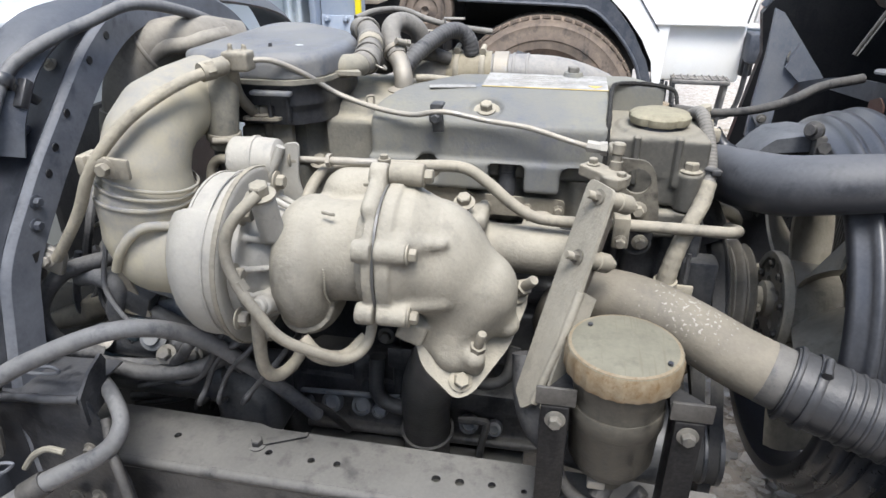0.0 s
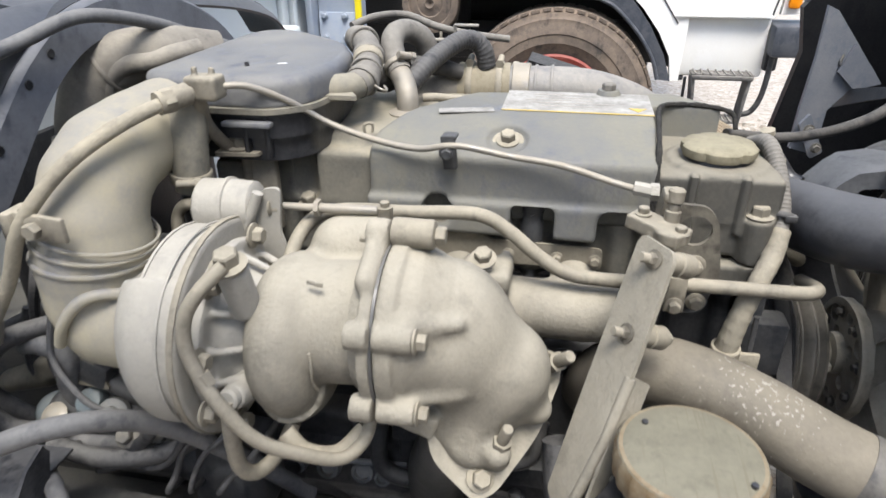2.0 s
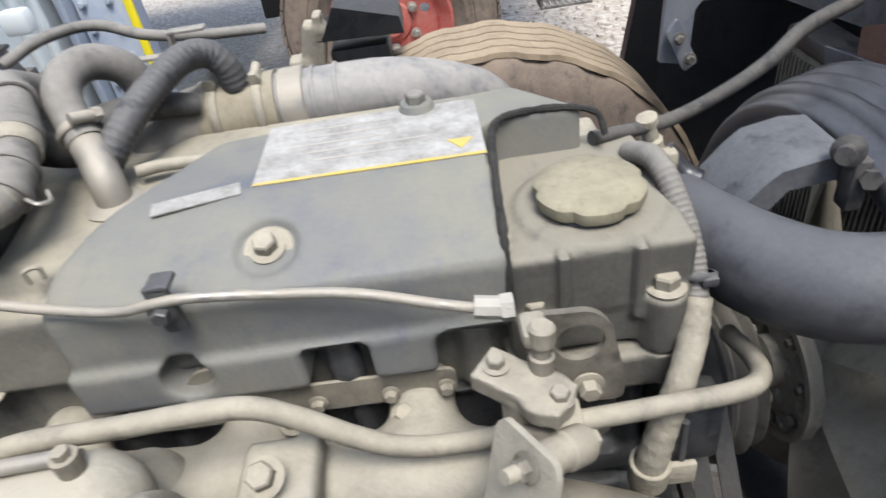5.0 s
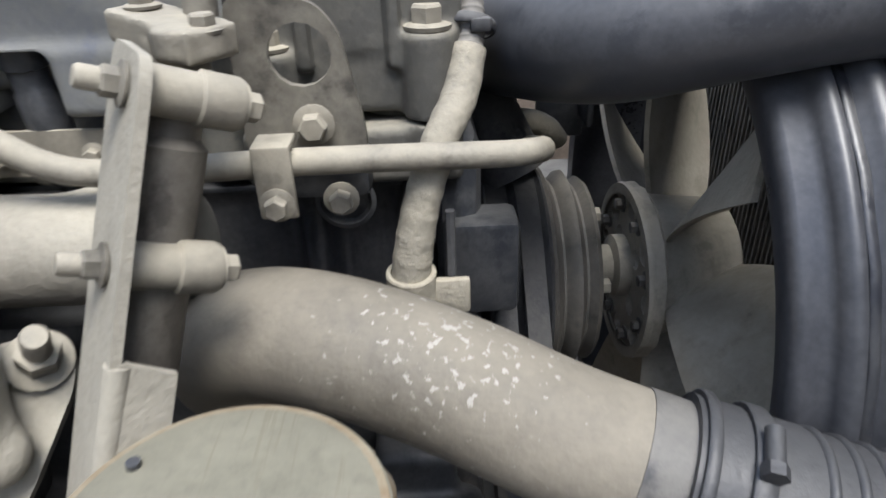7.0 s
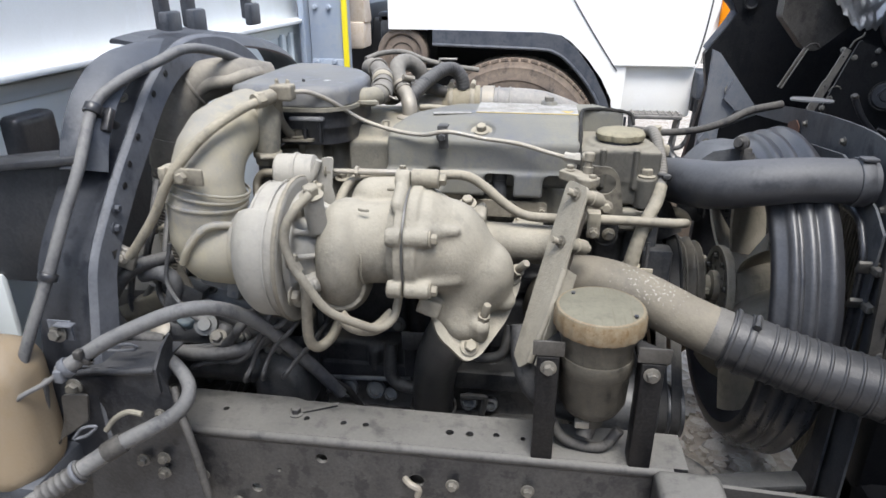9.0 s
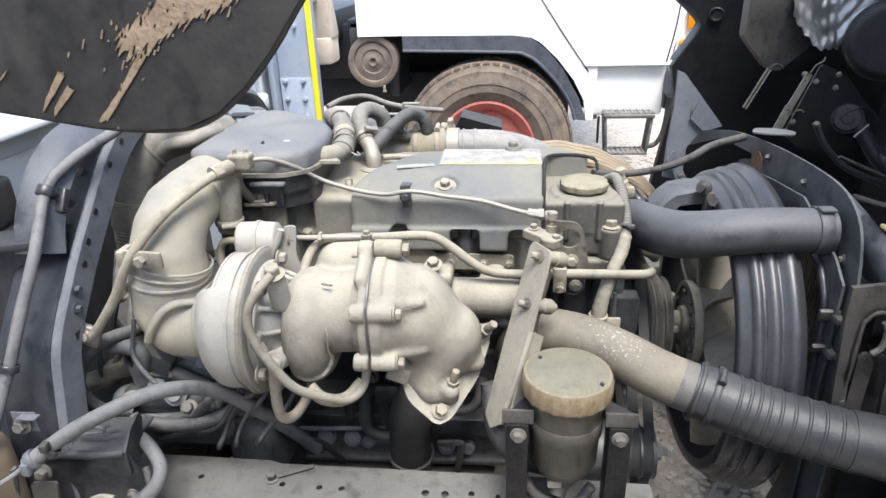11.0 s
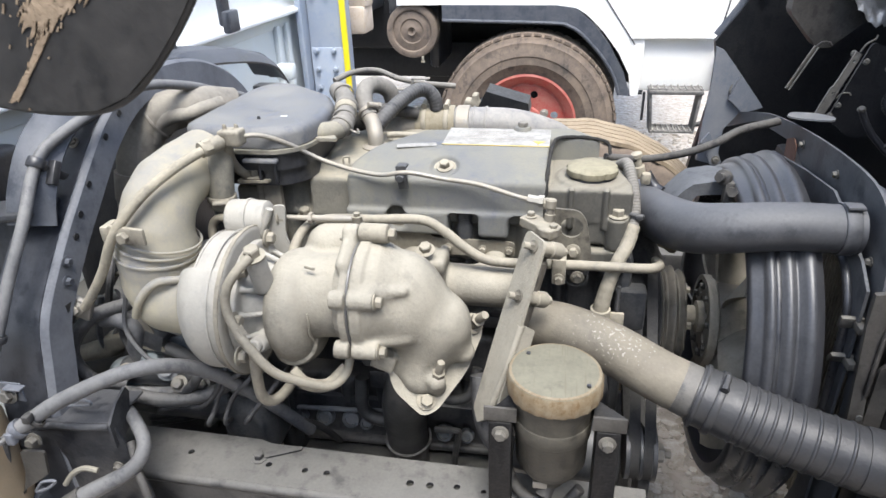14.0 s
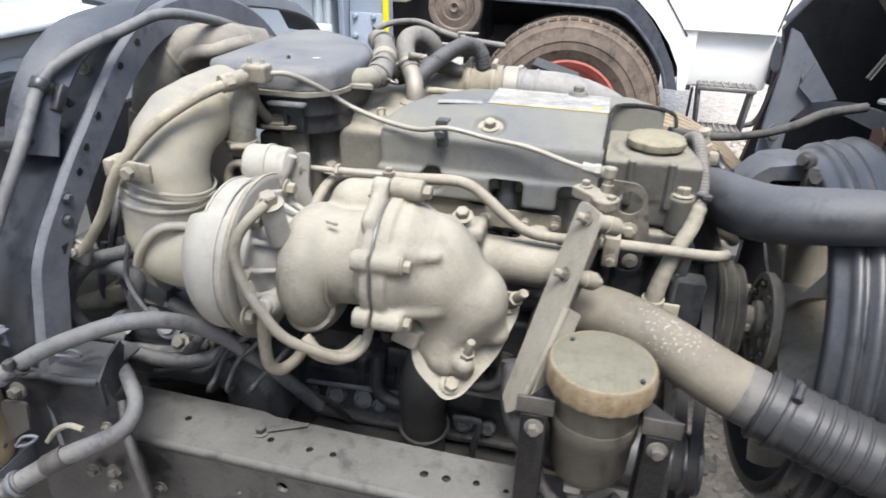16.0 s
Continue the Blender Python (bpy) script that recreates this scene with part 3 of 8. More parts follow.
        bmt = join(bmt, box(p, (0.012, 0.052, 0.036), 0, rot=Matrix.Rotation(-th, 4, "Y")))
    part("tread", bmt, M_WTYRE, tyre)
    rim = part("rim", lathe([(0.245, 0.085), (0.252, 0.09), (0.242, 0.098), (0.225, 0.085), (0.205, 0.05), (0.195, 0.045), (0.185, 0.052), (0.18, 0.05)], c, a, 56), M_RED, tr, "faded red steel rim")
    circle = [(0.186 * math.cos(TAU * k / 40), 0.186 * math.sin(TAU * k / 40)) for k in range(40)]
    holes = [(0.145 * math.cos(TAU * (k + 0.25) / 6 + d), 0.145 * math.sin(TAU * (k + 0.25) / 6 + d), 0.019) for k in range(6) for d in (0,)]
    part("wheel_disc", plate(circle, c + Vector((0, -0.048, 0)), (1, 0, 0), (0, 0, 1), -0.012, holes), M_RED, rim)
    part("hub", lathe([(0, 0.0), (0.085, 0.0), (0.085, 0.05), (0.078, 0.058), (0.05, 0.062), (0.048, 0.09), (0, 0.095)], c, a, 32), M_RED, rim)
    for k in range(6):
        th = TAU * (k + 0.5) / 6
        bolt(rim, c + Vector((0.105 * math.cos(th), -0.06, 0.105 * math.sin(th))), a, 0.014, M_BARE, name="wheel_nut")
    # round dusty drum, steps, mirror stay
    d = Vector((-0.675, F + 0.03, 0.862))
    part("air_horn_drum", lathe([(0, 0.0), (0.02, 0.02), (0.03, 0.012), (0.055, 0.008), (0.06, 0.014), (0.095, 0.006), (0.10, 0.016), (0.112, 0.018), (0.128, 0.012), (0.132, -0.005), (0.128, -0.07), (0, -0.08)], d, a, 48), M_WTYRE, tr, "round dusty drum with ridged face")
    part("drum_valve", join(box(d + Vector((0.05, -0.01, -0.135)), (0.012, 0.012, 0.03), 0.003), box(d + Vector((0.05, -0.012, -0.15)), (0.02, 0.01, 0.008), 0.002)), M_STEEL, tr)
    part("drum_hanger", box(d + Vector((-0.09, 0.03, 0.13)), (0.05, 0.04, 0.12), 0.008), M_BLOCK, tr)
    step = part("step", join(box((0.605, F - 0.055, 0.59), (0.25, 0.018, 0.020), 0.005), box((0.605, F + 0.055, 0.59), (0.25, 0.018, 0.020), 0.005)), M_STEP, tr, "dusty dark steel step with grille treads")
    for z in (0.595, 0.395):
        w = 0.25 if z > 0.5 else 0.20
        for k in range(7):
            part("tread_bar", box((0.605, F - 0.055 + 0.018 * k, z + 0.005), (w, 0.006, 0.012), 0.002), M_STEP, step)
        for k in range(8):
            part("tread_rib", box((0.605 - w / 2 + w * (k + 0.5) / 8, F, z + 0.009), (0.007, 0.12, 0.012), 0.002), M_STEP, step)
    for x, sg in ((0.497, 1), (0.713, -1)):
        part("hanger", box((x + sg * 0.002, F, 0.49), (0.014, 0.10, 0.20), 0.004, rot=Matrix.Rotation(-0.09 * sg, 4, "Y")), M_STEP, step)
    part("stay", tube([(0.80, F, 0.68), (0.79, F, 0.52), (0.76, F, 0.44), (0.71, F, 0.42)], 0.012, 10), M_RUBBER, tr)
    part("stay_plate", box((0.80, F + 0.03, 0.70), (0.055, 0.05, 0.18), 0.012), M_BLACK, tr)
    part("brake_rod", tube([(0.34, F + 0.05, 0.57), (0.46, F + 0.05, 0.565)], 0.012, 8, smooth=False), M_BLACK, tr)
    part("flap", box((0.47, F + 0.04, 0.50), (0.012, 0.02, 0.14), 0.004), M_BLACK, tr)


lorry()


# ---- the load bed's headboard, its corner post ----
def headboard():
    hb = thing("load_bed_headboard", "white and pale blue-grey sheet metal headboard of the load bed", "headboard", (-0.9, 1.0, 0.5))
    part("upper_panel", box((-0.90, 1.0, 1.72), (0.03, 2.5, 1.26), 0.004), M_HEADW, hb, "white painted upper panel")
    part("ledge", box((-0.865, 1.0, 1.085), (0.06, 2.5, 0.014), 0.004), M_HEADW, hb)
    part("lower_panel", box((-0.885, 1.0, 0.76), (0.02, 2.5, 0.63), 0.003), M_HEADB, hb, "pale blue-grey lower panel")
    part("ledge_under", box((-0.875, 1.0, 1.055), (0.012, 2.5, 0.03), 0.003), M_HEADB, hb)
    for y in (0.35, 1.25, 2.02, 2.10):
        part("stiffener", box((-0.868, y, 0.76), (0.02, 0.03, 0.58), 0.006), M_HEADB, hb)
    part("bed_floor", box((-2.1, 1.0, 1.0), (2.4, 2.4, 0.10), 0.01), M_HEADB, hb)
    post = thing("corner_post", "blue-grey steel corner post with rivets and a yellow strip", "post", (-0.76, 2.25, 0.0))
    part("web", box((-0.762, 2.25, 1.3), (0.128, 0.10, 1.7), 0.006), M_POST, post)
    part("side_flange", box((-0.838, 2.22, 1.3), (0.022, 0.14, 1.7), 0.005), M_POST, post)
    part("lower_plate", box((-0.762, 2.197, 0.70), (0.122, 0.008, 0.50), 0.002), M_POST, post)
    part("yellow_strip", box((-0.690, 2.192, 1.3), (0.020, 0.016, 1.7), 0.004), M_YELLOW, post, "bright yellow reflective strip")
    for z in (0.67, 0.735, 0.81, 0.875, 0.94):
        for x in (-0.802, -0.735):
            bolt(post, (x, 2.192, z), (0, -1, 0), 0.008, M_POST, name="rivet")
    for z in (1.13, 1.2, 1.27):
        for x in (-0.80, -0.748):
            bolt(post, (x, 2.199, z), (0, -1, 0), 0.008, M_POST, name="rivet")
    blk = thing("wooden_block", "pale weathered wooden block beside the corner post", "block", (-0.64, 2.4, 0.9))
    part("upper_block", box((-0.705, 2.42, 1.22), (0.07, 0.10, 0.32), 0.012, rot=Matrix.Rotation(-0.10, 4, "Y")), M_WOOD, blk)
    part("lower_block", box((-0.700, 2.42, 1.02), (0.075, 0.12, 0.10), 0.012), M_WOOD, blk)
    part("hanger", box((-0.72, 2.38, 1.5), (0.04, 0.2, 0.6), 0.01), M_WOOD, blk)
    # small black bracket and blocks on the bed's lower edge
    br = thing("bed_bracket", "small black angled bracket with pale blocks by the headboard", "bracket", (-0.75, 1.75, 0.8))
    part("cup", join(box((-0.80, 1.75, 0.915), (0.07, 0.05, 0.008), 0.002), box((-0.832, 1.75, 0.88), (0.008, 0.05, 0.07), 0.002), box((-0.768, 1.75, 0.88), (0.008, 0.05, 0.07), 0.002, rot=Matrix.Rotation(-0.35, 4, "Y"))), M_BLACK, br)
    part("pale_block", box((-0.79, 1.88, 0.93), (0.06, 0.04, 0.05), 0.01), M_HEADB, br)
    part("rod", tube([(-0.80, 1.7, 0.80), (-0.72, 1.75, 0.85), (-0.66, 1.8, 0.86)], 0.010, 8), M_RAIL, br)
    part("foot", box((-0.79, 1.8, 0.68), (0.05, 0.05, 0.35), 0.006), M_RAIL, br)


headboard()


# ---- unseen plain wall, added behind the viewpoint to cut low sky light ----
solo("light_screen_wall", box((0.0, -3.2, 1.5), (14.0, 0.2, 3.0), 0.02), mat("weathered_render", (0.24, 0.235, 0.225), (0.34, 0.33, 0.31), 0.0, 0.8, 0.0, 0.9, scale=1.2), "unseen plain grey wall added to screen low sky light", "wall", kind="structure")


# ---- chassis ----
def sweep_yz(path, section, x0=0.0):
    """A section of (x, inward) pairs swept along a path in the y-z plane."""
    pts = [(p.y, p.z) for p in spline([(0, y, z) for y, z in path], 8)]
    bm = bmesh.new()
    rings = []
    for i, (y, z) in enumerate(pts):
        a, b = pts[max(i - 1, 0)], pts[min(i + 1, len(pts) - 1)]
        t = Vector((b[0] - a[0], b[1] - a[1])).normalized()
        nrm = Vector((t.y, -t.x))
        rings.append([bm.verts.new((x0 + x, y + nrm.x * d, z + nrm.y * d)) for x, d in section])
    m = len(section)
    for a, b in zip(rings, rings[1:]):
        for k in range(m):
            bm.faces.new((a[k], a[(k + 1) % m], b[(k + 1) % m], b[k]))
    bm.faces.new(rings[0][::-1])
    bm.faces.new(rings[-1])
    return bm


def chassis():
    fr = thing("chassis_frame", "dusty black steel chassis rails of the truck", "chassis", (0, 0.6, 0.4))
    holes = [(-0.46, 0.045, 0.005), (-0.325, 0.038, 0.005), (-0.265, 0.035, 0.005), (-0.23, 0.035, 0.005), (-0.10, 0.035, 0.006), (-0.07, 0.035, 0.006), (-0.03, 0.038, 0.005), (0.01, 0.035, 0.004)]
    top = part("top_flange", plate([(-1.4, 0.0), (0.24, 0.0), (0.24, 0.075), (0.03, 0.08), (-0.34, 0.082), (-0.36, 0.088), (-0.52, 0.09), (-1.4, 0.09)], (0, 0.543, 0.596), (1, 0, 0), (0, 1, 0), 0.006, holes), M_RAIL, fr)
    part("rail_web", plate([(-1.4, -0.24), (0.9, -0.24), (0.9, -0.04), (0.26, -0.012), (0.22, 0.0), (-1.4, 0.0)], (0, 0.538, 0.594), (1, 0, 0), (0, 0, 1), -0.007,
                           [(-0.29, -0.03, 0.009), (-0.145, -0.055, 0.012), (-0.40, -0.1, 0.009), (-0.36, -0.06, 0.004), (0.1, -0.09, 0.01)]), M_RAIL, fr)
    part("rail_edge", tube([(-1.4, 0.5425, 0.5935), (0.22, 0.5425, 0.5935)], 0.0085, 10, smooth=False), M_RAIL, fr)
    part("bottom_flange", box((-0.25, 0.58, 0.36), (2.3, 0.085, 0.007), 0.002), M_RAIL, fr)
    for x, z in ((-0.482, 0.517), (-0.513, 0.518), (-0.09, 0.545), (0.02, 0.548), (-0.56, 0.52), (-0.60, 0.50), (-0.43, 0.47)):
        bolt(fr, (x, 0.531, z), (0, -1, 0), 0.0068, M_BOLTD)
    bolt(fr, (-0.345, 0.59, 0.602), (0, 0, 1), 0.008, M_RAIL)
    part("clip_strap", plate([(0, 0), (0.06, 0.03), (0.06, 0.038), (-0.004, 0.012)], (-0.345, 0.585, 0.603), (1, 0, 0), (0, 1, 0), 0.003), M_RAIL, fr)
    part("far_rail", box((-0.25, 1.42, 0.48), (2.3, 0.08, 0.24), 0.01), M_RAIL, fr)
    part("hook", tube([(-0.16, 0.528, 0.55), (-0.15, 0.515, 0.553), (-0.138, 0.515, 0.545), (-0.14, 0.517, 0.53)], 0.005, 8), M_BARE, fr)
    # front cross tube and steering linkage
    part("cross_member", box((0.62, 1.0, 0.42), (0.12, 1.0, 0.10), 0.02), M_CABD, fr)
    st = thing("steering_gear", "grey cast steering gear with a drag link on the chassis rail", "steering gear", (0.25, 0.5, 0.55))
    part("housing", cast(lambda P: su(0.02, f_box(P, (0.235, 0.50, 0.56), (0.045, 0.035, 0.05), 0.012), f_cyl(P, (0.245, 0.45, 0.565), (0.245, 0.52, 0.565), 0.034, 0.006)), (0.16, 0.42, 0.48), (0.32, 0.56, 0.64), 0.004), M_RAIL, st)
    part("cover", lathe([(0, 0), (0.028, 0), (0.028, 0.008), (0.012, 0.012), (0.012, 0.02), (0, 0.022)], (0.245, 0.45, 0.565), (0, -1, 0), 24), M_BLOCK, st)
    part("drag_link", tube([(0.28, 0.50, 0.545), (0.40, 0.48, 0.535), (0.62, 0.46, 0.53)], 0.016, 12), M_RAIL, st)
    part("ball_joint", lathe([(0, -0.02), (0.02, -0.02), (0.024, 0.0), (0.018, 0.02), (0, 0.025)], (0.34, 0.485, 0.545), (0, 0, 1), 18), M_RUBBER_D, st)
    bk = box((0.45, 0.43, 0.54), (0.07, 0.02, 0.06), 0.006, rot=Matrix.Rotation(0.5, 4, "Y"))
    part("link_bracket", bk, M_CABD, st)


chassis()


def cab_arch():
    ar = thing("cab_mount_arch", "scuffed black steel arch over the gearbox end of the engine", "arch", (-0.65, 0.6, 0.6))
    path = [(0.50, 0.56), (0.505, 0.70), (0.525, 0.80), (0.548, 0.87), (0.61, 0.945), (0.665, 1.0), (0.76, 1.085), (0.85, 1.13), (0.95, 1.14), (1.08, 1.12), (1.20, 1.06), (1.27, 0.97), (1.34, 0.75), (1.38, 0.6)]
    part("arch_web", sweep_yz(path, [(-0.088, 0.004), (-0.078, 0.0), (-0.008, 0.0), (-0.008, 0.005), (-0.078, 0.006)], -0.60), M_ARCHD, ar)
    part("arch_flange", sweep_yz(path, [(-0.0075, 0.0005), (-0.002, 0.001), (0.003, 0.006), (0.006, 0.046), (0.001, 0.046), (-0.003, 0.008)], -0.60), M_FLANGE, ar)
    crown = [(0.84, 1.130), (0.88, 1.133), (0.95, 1.135), (1.10, 1.129), (1.3, 1.097), (1.43, 1.065), (1.5, 1.0)]
    part("arch_crown", sweep_yz(crown, [(-0.11, -0.006), (-0.105, -0.010), (-0.040, 0.0), (-0.040, 0.005), (-0.11, -0.002)], -0.60), M_ARCH, ar)
    outer = [(0.598, 0.985), (0.617, 1.031), (0.66, 1.085), (0.72, 1.120), (0.80, 1.133), (0.95, 1.138), (1.10, 1.132), (1.3, 1.10), (1.43, 1.06), (1.5, 1.0)]
    part("outer_shell", sweep_yz(outer, [(-0.066, 0.006), (-0.060, 0.0), (-0.034, 0.0), (-0.018, 0.010), (-0.004, 0.026), (-0.006, 0.030), (-0.020, 0.014), (-0.038, 0.006), (-0.060, 0.006)], -0.60), M_ARCH, ar)
    for y in (1.0, 1.1, 1.38):
        part("top_bracket", join(box((-0.70, y, 1.24), (0.016, 0.040, 0.20), 0.006), box((-0.686, y, 1.15), (0.02, 0.055, 0.05), 0.006)), M_ARCH, ar)
    for y, z in ((0.664, 1.022), (0.735, 1.070)):
        bolt(ar, (-0.632, y - 0.004, z - 0.008), (0.0, -0.72, 0.68), 0.006, M_BARE)
    # flat black discs painted on as the flange's open, shaded holes
    for y, z in ((0.800, 1.090), (0.757, 1.065), (0.695, 1.011), (0.662, 0.977), (0.641, 0.950)):
        part("plug", lathe([(0, 0), (0.0058, 0), (0.005, 0.001), (0, 0.0008)], (-0.5955, y, z), (1, 0, 0), 12), M_CABD, ar)
    for y, z in ((0.609, 0.925), (0.600, 0.898)):
        bolt(ar, (-0.596, y, z), (1, 0, 0), 0.006, M_ARCH)
    part("square_hole_disc", box((-0.5955, 0.588, 0.862), (0.002, 0.012, 0.012), 0), M_CABD, ar)
    part("splash_panel", box((-0.80, 1.13, 0.64), (0.015, 0.56, 0.60), 0.006), M_CABD, ar, "black inner splash panel")
    beam = thing("step_beam", "black side beam with a ribbed box on top", "beam", (-0.95, 0.6, 0.8))
    part("beam", box((-0.955, 0.64, 0.885), (0.60, 0.04, 0.20), 0.012), M_BLACK, beam)
    part("beam_lip", box((-0.93, 0.63, 0.962), (0.62, 0.07, 0.012), 0.005, rot=Matrix.Rotation(-0.12, 4, "Y")), M_BLACK, beam)
    part("ribbed_box", cast(lambda P: f_box(P, (-0.93, 0.80, 0.975), (0.085, 0.05, 0.045), 0.012), (-1.04, 0.72, 0.91), (-0.82, 0.88, 1.05), 0.005), M_BLACK, beam)
    part("lower_plate", box((-0.95, 0.62, 0.70), (0.26, 0.012, 0.20), 0.004), M_HEADB, beam)


cab_arch()


def brackets_left():
    b = thing("loom_bracket", "black sheet steel bracket on the rail holding the thick cables", "bracket", (-0.52, 0.5, 0.6))
    part("upright", plate([(-0.66, 0.46), (-0.468, 0.46), (-0.476, 0.60), (-0.496, 0.70), (-0.506, 0.726), (-0.58, 0.724), (-0.63, 0.71)], (0, 0.503, 0), (1, 0, 0), (0, 0, 1), -0.004), M_LOOMBK, b)
    part("ledge", tube([(-0.635, 0.502, 0.708), (-0.60, 0.499, 0.718), (-0.55, 0.498, 0.722), (-0.508, 0.500, 0.727)], 0.0055, 10), M_LOOMBK, b)
    part("shelf", box((-0.575, 0.540, 0.722), (0.14, 0.075, 0.004), 0.0015, rot=Matrix.Rotation(-0.06, 4, "Y")), M_LOOMBK, b)
    part("blade", plate([(0.497, 0.69), (0.497, 0.730), (0.520, 0.752), (0.545, 0.762), (0.550, 0.750), (0.532, 0.70)], (-0.508, 0, 0), (0, 1, 0), (0, 0, 1), 0.004), M_LOOMBK, b)
    part("slot_frame", tube([(-0.585, 0.515, 0.752), (-0.548, 0.515, 0.757), (-0.543, 0.515, 0.749), (-0.582, 0.515, 0.744), (-0.586, 0.515, 0.750)], 0.0022, 8), M_FLANGE, b)
    part("square_tab", join(box((-0.612, 0.472, 0.800), (0.034, 0.003, 0.030), 0.001), box((-0.600, 0.466, 0.812), (0.026, 0.012, 0.003), 0.001)), M_FLANGE, b)
    bolt(b, (-0.614, 0.469, 0.797), (0, -1, 0.2), 0.0085, M_BOLTD)
    bolt(b, (-0.628, 0.488, 0.697), (0, -1, 0.1), 0.0085, M_BOLTD)
    part("lower_plate", plate(round_corners([(-0.630, 0.700), (-0.590, 0.704), (-0.598, 0.660), (-0.645, 0.625), (-0.76, 0.53), (-0.72, 0.52), (-0.66, 0.60), (-0.635, 0.66)], 0.006), (0, 0.462, 0), (1, 0, 0), (0, 0, 1), -0.004), M_LATCH, b, "grey slanted stay plate")
    part("wire_shelf", tube([(-0.622, 0.455, 0.632), (-0.604, 0.455, 0.652), (-0.582, 0.455, 0.657), (-0.60, 0.455, 0.640), (-0.621, 0.455, 0.631)], 0.0022, 8), M_FLANGE, b)
    part("yoke", tube([(-0.572, 0.46, 0.648), (-0.556, 0.462, 0.668), (-0.536, 0.464, 0.680), (-0.515, 0.465, 0.678)], 0.004, 8), M_SEAM, b)
    part("stay_rod", tube([(-0.655, 0.468, 0.72), (-0.662, 0.462, 0.66), (-0.668, 0.455, 0.60), (-0.672, 0.452, 0.52)], 0.0055, 8), M_RUBBER, b)
    for x, z in ((-0.552, 0.568), (-0.518, 0.576), (-0.522, 0.548)):
        bolt(b, (x, 0.496, z), (0, -1, 0), 0.0068, M_BOLTD)
    bolt(b, (-0.51, 0.497, 0.655), (0, -1, 0), 0.006, M_BOLTD)
    tank = thing("expansion_bottle", "yellowed translucent plastic bottle strapped by the rail", "bottle", (-0.62, 0.36, 0.55))
    part("bottle", cast(lambda P: f_box(P, (-0.755, 0.45, 0.67), (0.10, 0.06, 0.115), 0.05), (-0.86, 0.37, 0.54), (-0.61, 0.53, 0.82), 0.005), mat("yellowed_bottle", (0.22, 0.17, 0.11), (0.24, 0.20, 0.15), 0.0, 0.6, 0.1, 0.4), tank)
    part("tag", box((-0.735, 0.428, 0.622), (0.024, 0.004, 0.016), 0.001), M_SLEEVE, tank, "pale paper tag")
    part("foot", box((-0.735, 0.46, 0.56), (0.16, 0.12, 0.05), 0.01), M_ARCH, tank)


brackets_left()

CABLES = "cables on the gearbox side"
A = thing("thick_cable", "thick grey cable in a sleeve curving over the engine's rear", "cable", (-0.45, 0.5, 0.7), CABLES)
part("wire", tube([(-0.598, 0.447, 0.757), (-0.628, 0.436, 0.736), (-0.655, 0.425, 0.722), (-0.674, 0.42, 0.705)], 0.0036, 8), M_CABLE, A)
part("clamp", join(ring((-0.597, 0.448, 0.758), (0.7, 0.35, 0.5), 0.0108, 0.010), box((-0.600, 0.436, 0.752), (0.012, 0.010, 0.018), 0.002)), M_FLANGE, A)
part("sleeve", tube([(-0.604, 0.444, 0.753), (-0.591, 0.45, 0.762), (-0.538, 0.48, 0.792), (-0.451, 0.52, 0.818), (-0.402, 0.58, 0.777), (-0.355, 0.64, 0.684), (-0.306, 0.70, 0.567)], 0.0105, 14), M_CABLE, A)
part("tie", join(ring((-0.575, 0.458, 0.770), (0.6, 0.35, 0.5), 0.0108, 0.006), box((-0.572, 0.445, 0.782), (0.010, 0.012, 0.012), 0.002)), M_RUBBER_D, A)
Bc = thing("thick_cable", "thick grey cable looping round the rail bracket", "cable", (-0.5, 0.5, 0.65), CABLES)
part("sleeve", tube([(-0.70, 0.38, 0.54), (-0.649, 0.40, 0.572), (-0.552, 0.45, 0.631), (-0.478, 0.48, 0.669), (-0.461, 0.50, 0.699), (-0.491, 0.53, 0.714), (-0.53, 0.56, 0.707), (-0.572, 0.60, 0.67)], [0.0125, 0.0125, 0.0125, 0.011, 0.010, 0.0095, 0.0095, 0.0095], 14), M_CABLE, Bc)
part("cuff", tube([(-0.596, 0.428, 0.604), (-0.618, 0.416, 0.590), (-0.645, 0.402, 0.575)], 0.0150, 16, ridge=(0.010, 0.0012)), M_RUBBER, Bc, "ribbed cable end")
part("cuff_ring", ring((-0.602, 0.425, 0.600), (0.85, 0.4, 0.5), 0.0152, 0.006, 0.0018), M_FLANGE, Bc)
part("tape", ring((-0.555, 0.4485, 0.6295), (0.85, 0.4, 0.5), 0.0128, 0.03, 0.0012), M_RUBBER_D, Bc)
Cc = thing("thin_cable", "thin black cable hanging down over the rail", "cable", (-0.45, 0.47, 0.6), CABLES)
part("sleeve", tube([(-0.49, 0.51, 0.692), (-0.47, 0.485, 0.665), (-0.452, 0.47, 0.63), (-0.437, 0.46, 0.57), (-0.43, 0.455, 0.5)], 0.006, 10), M_RUBBER_D, Cc)
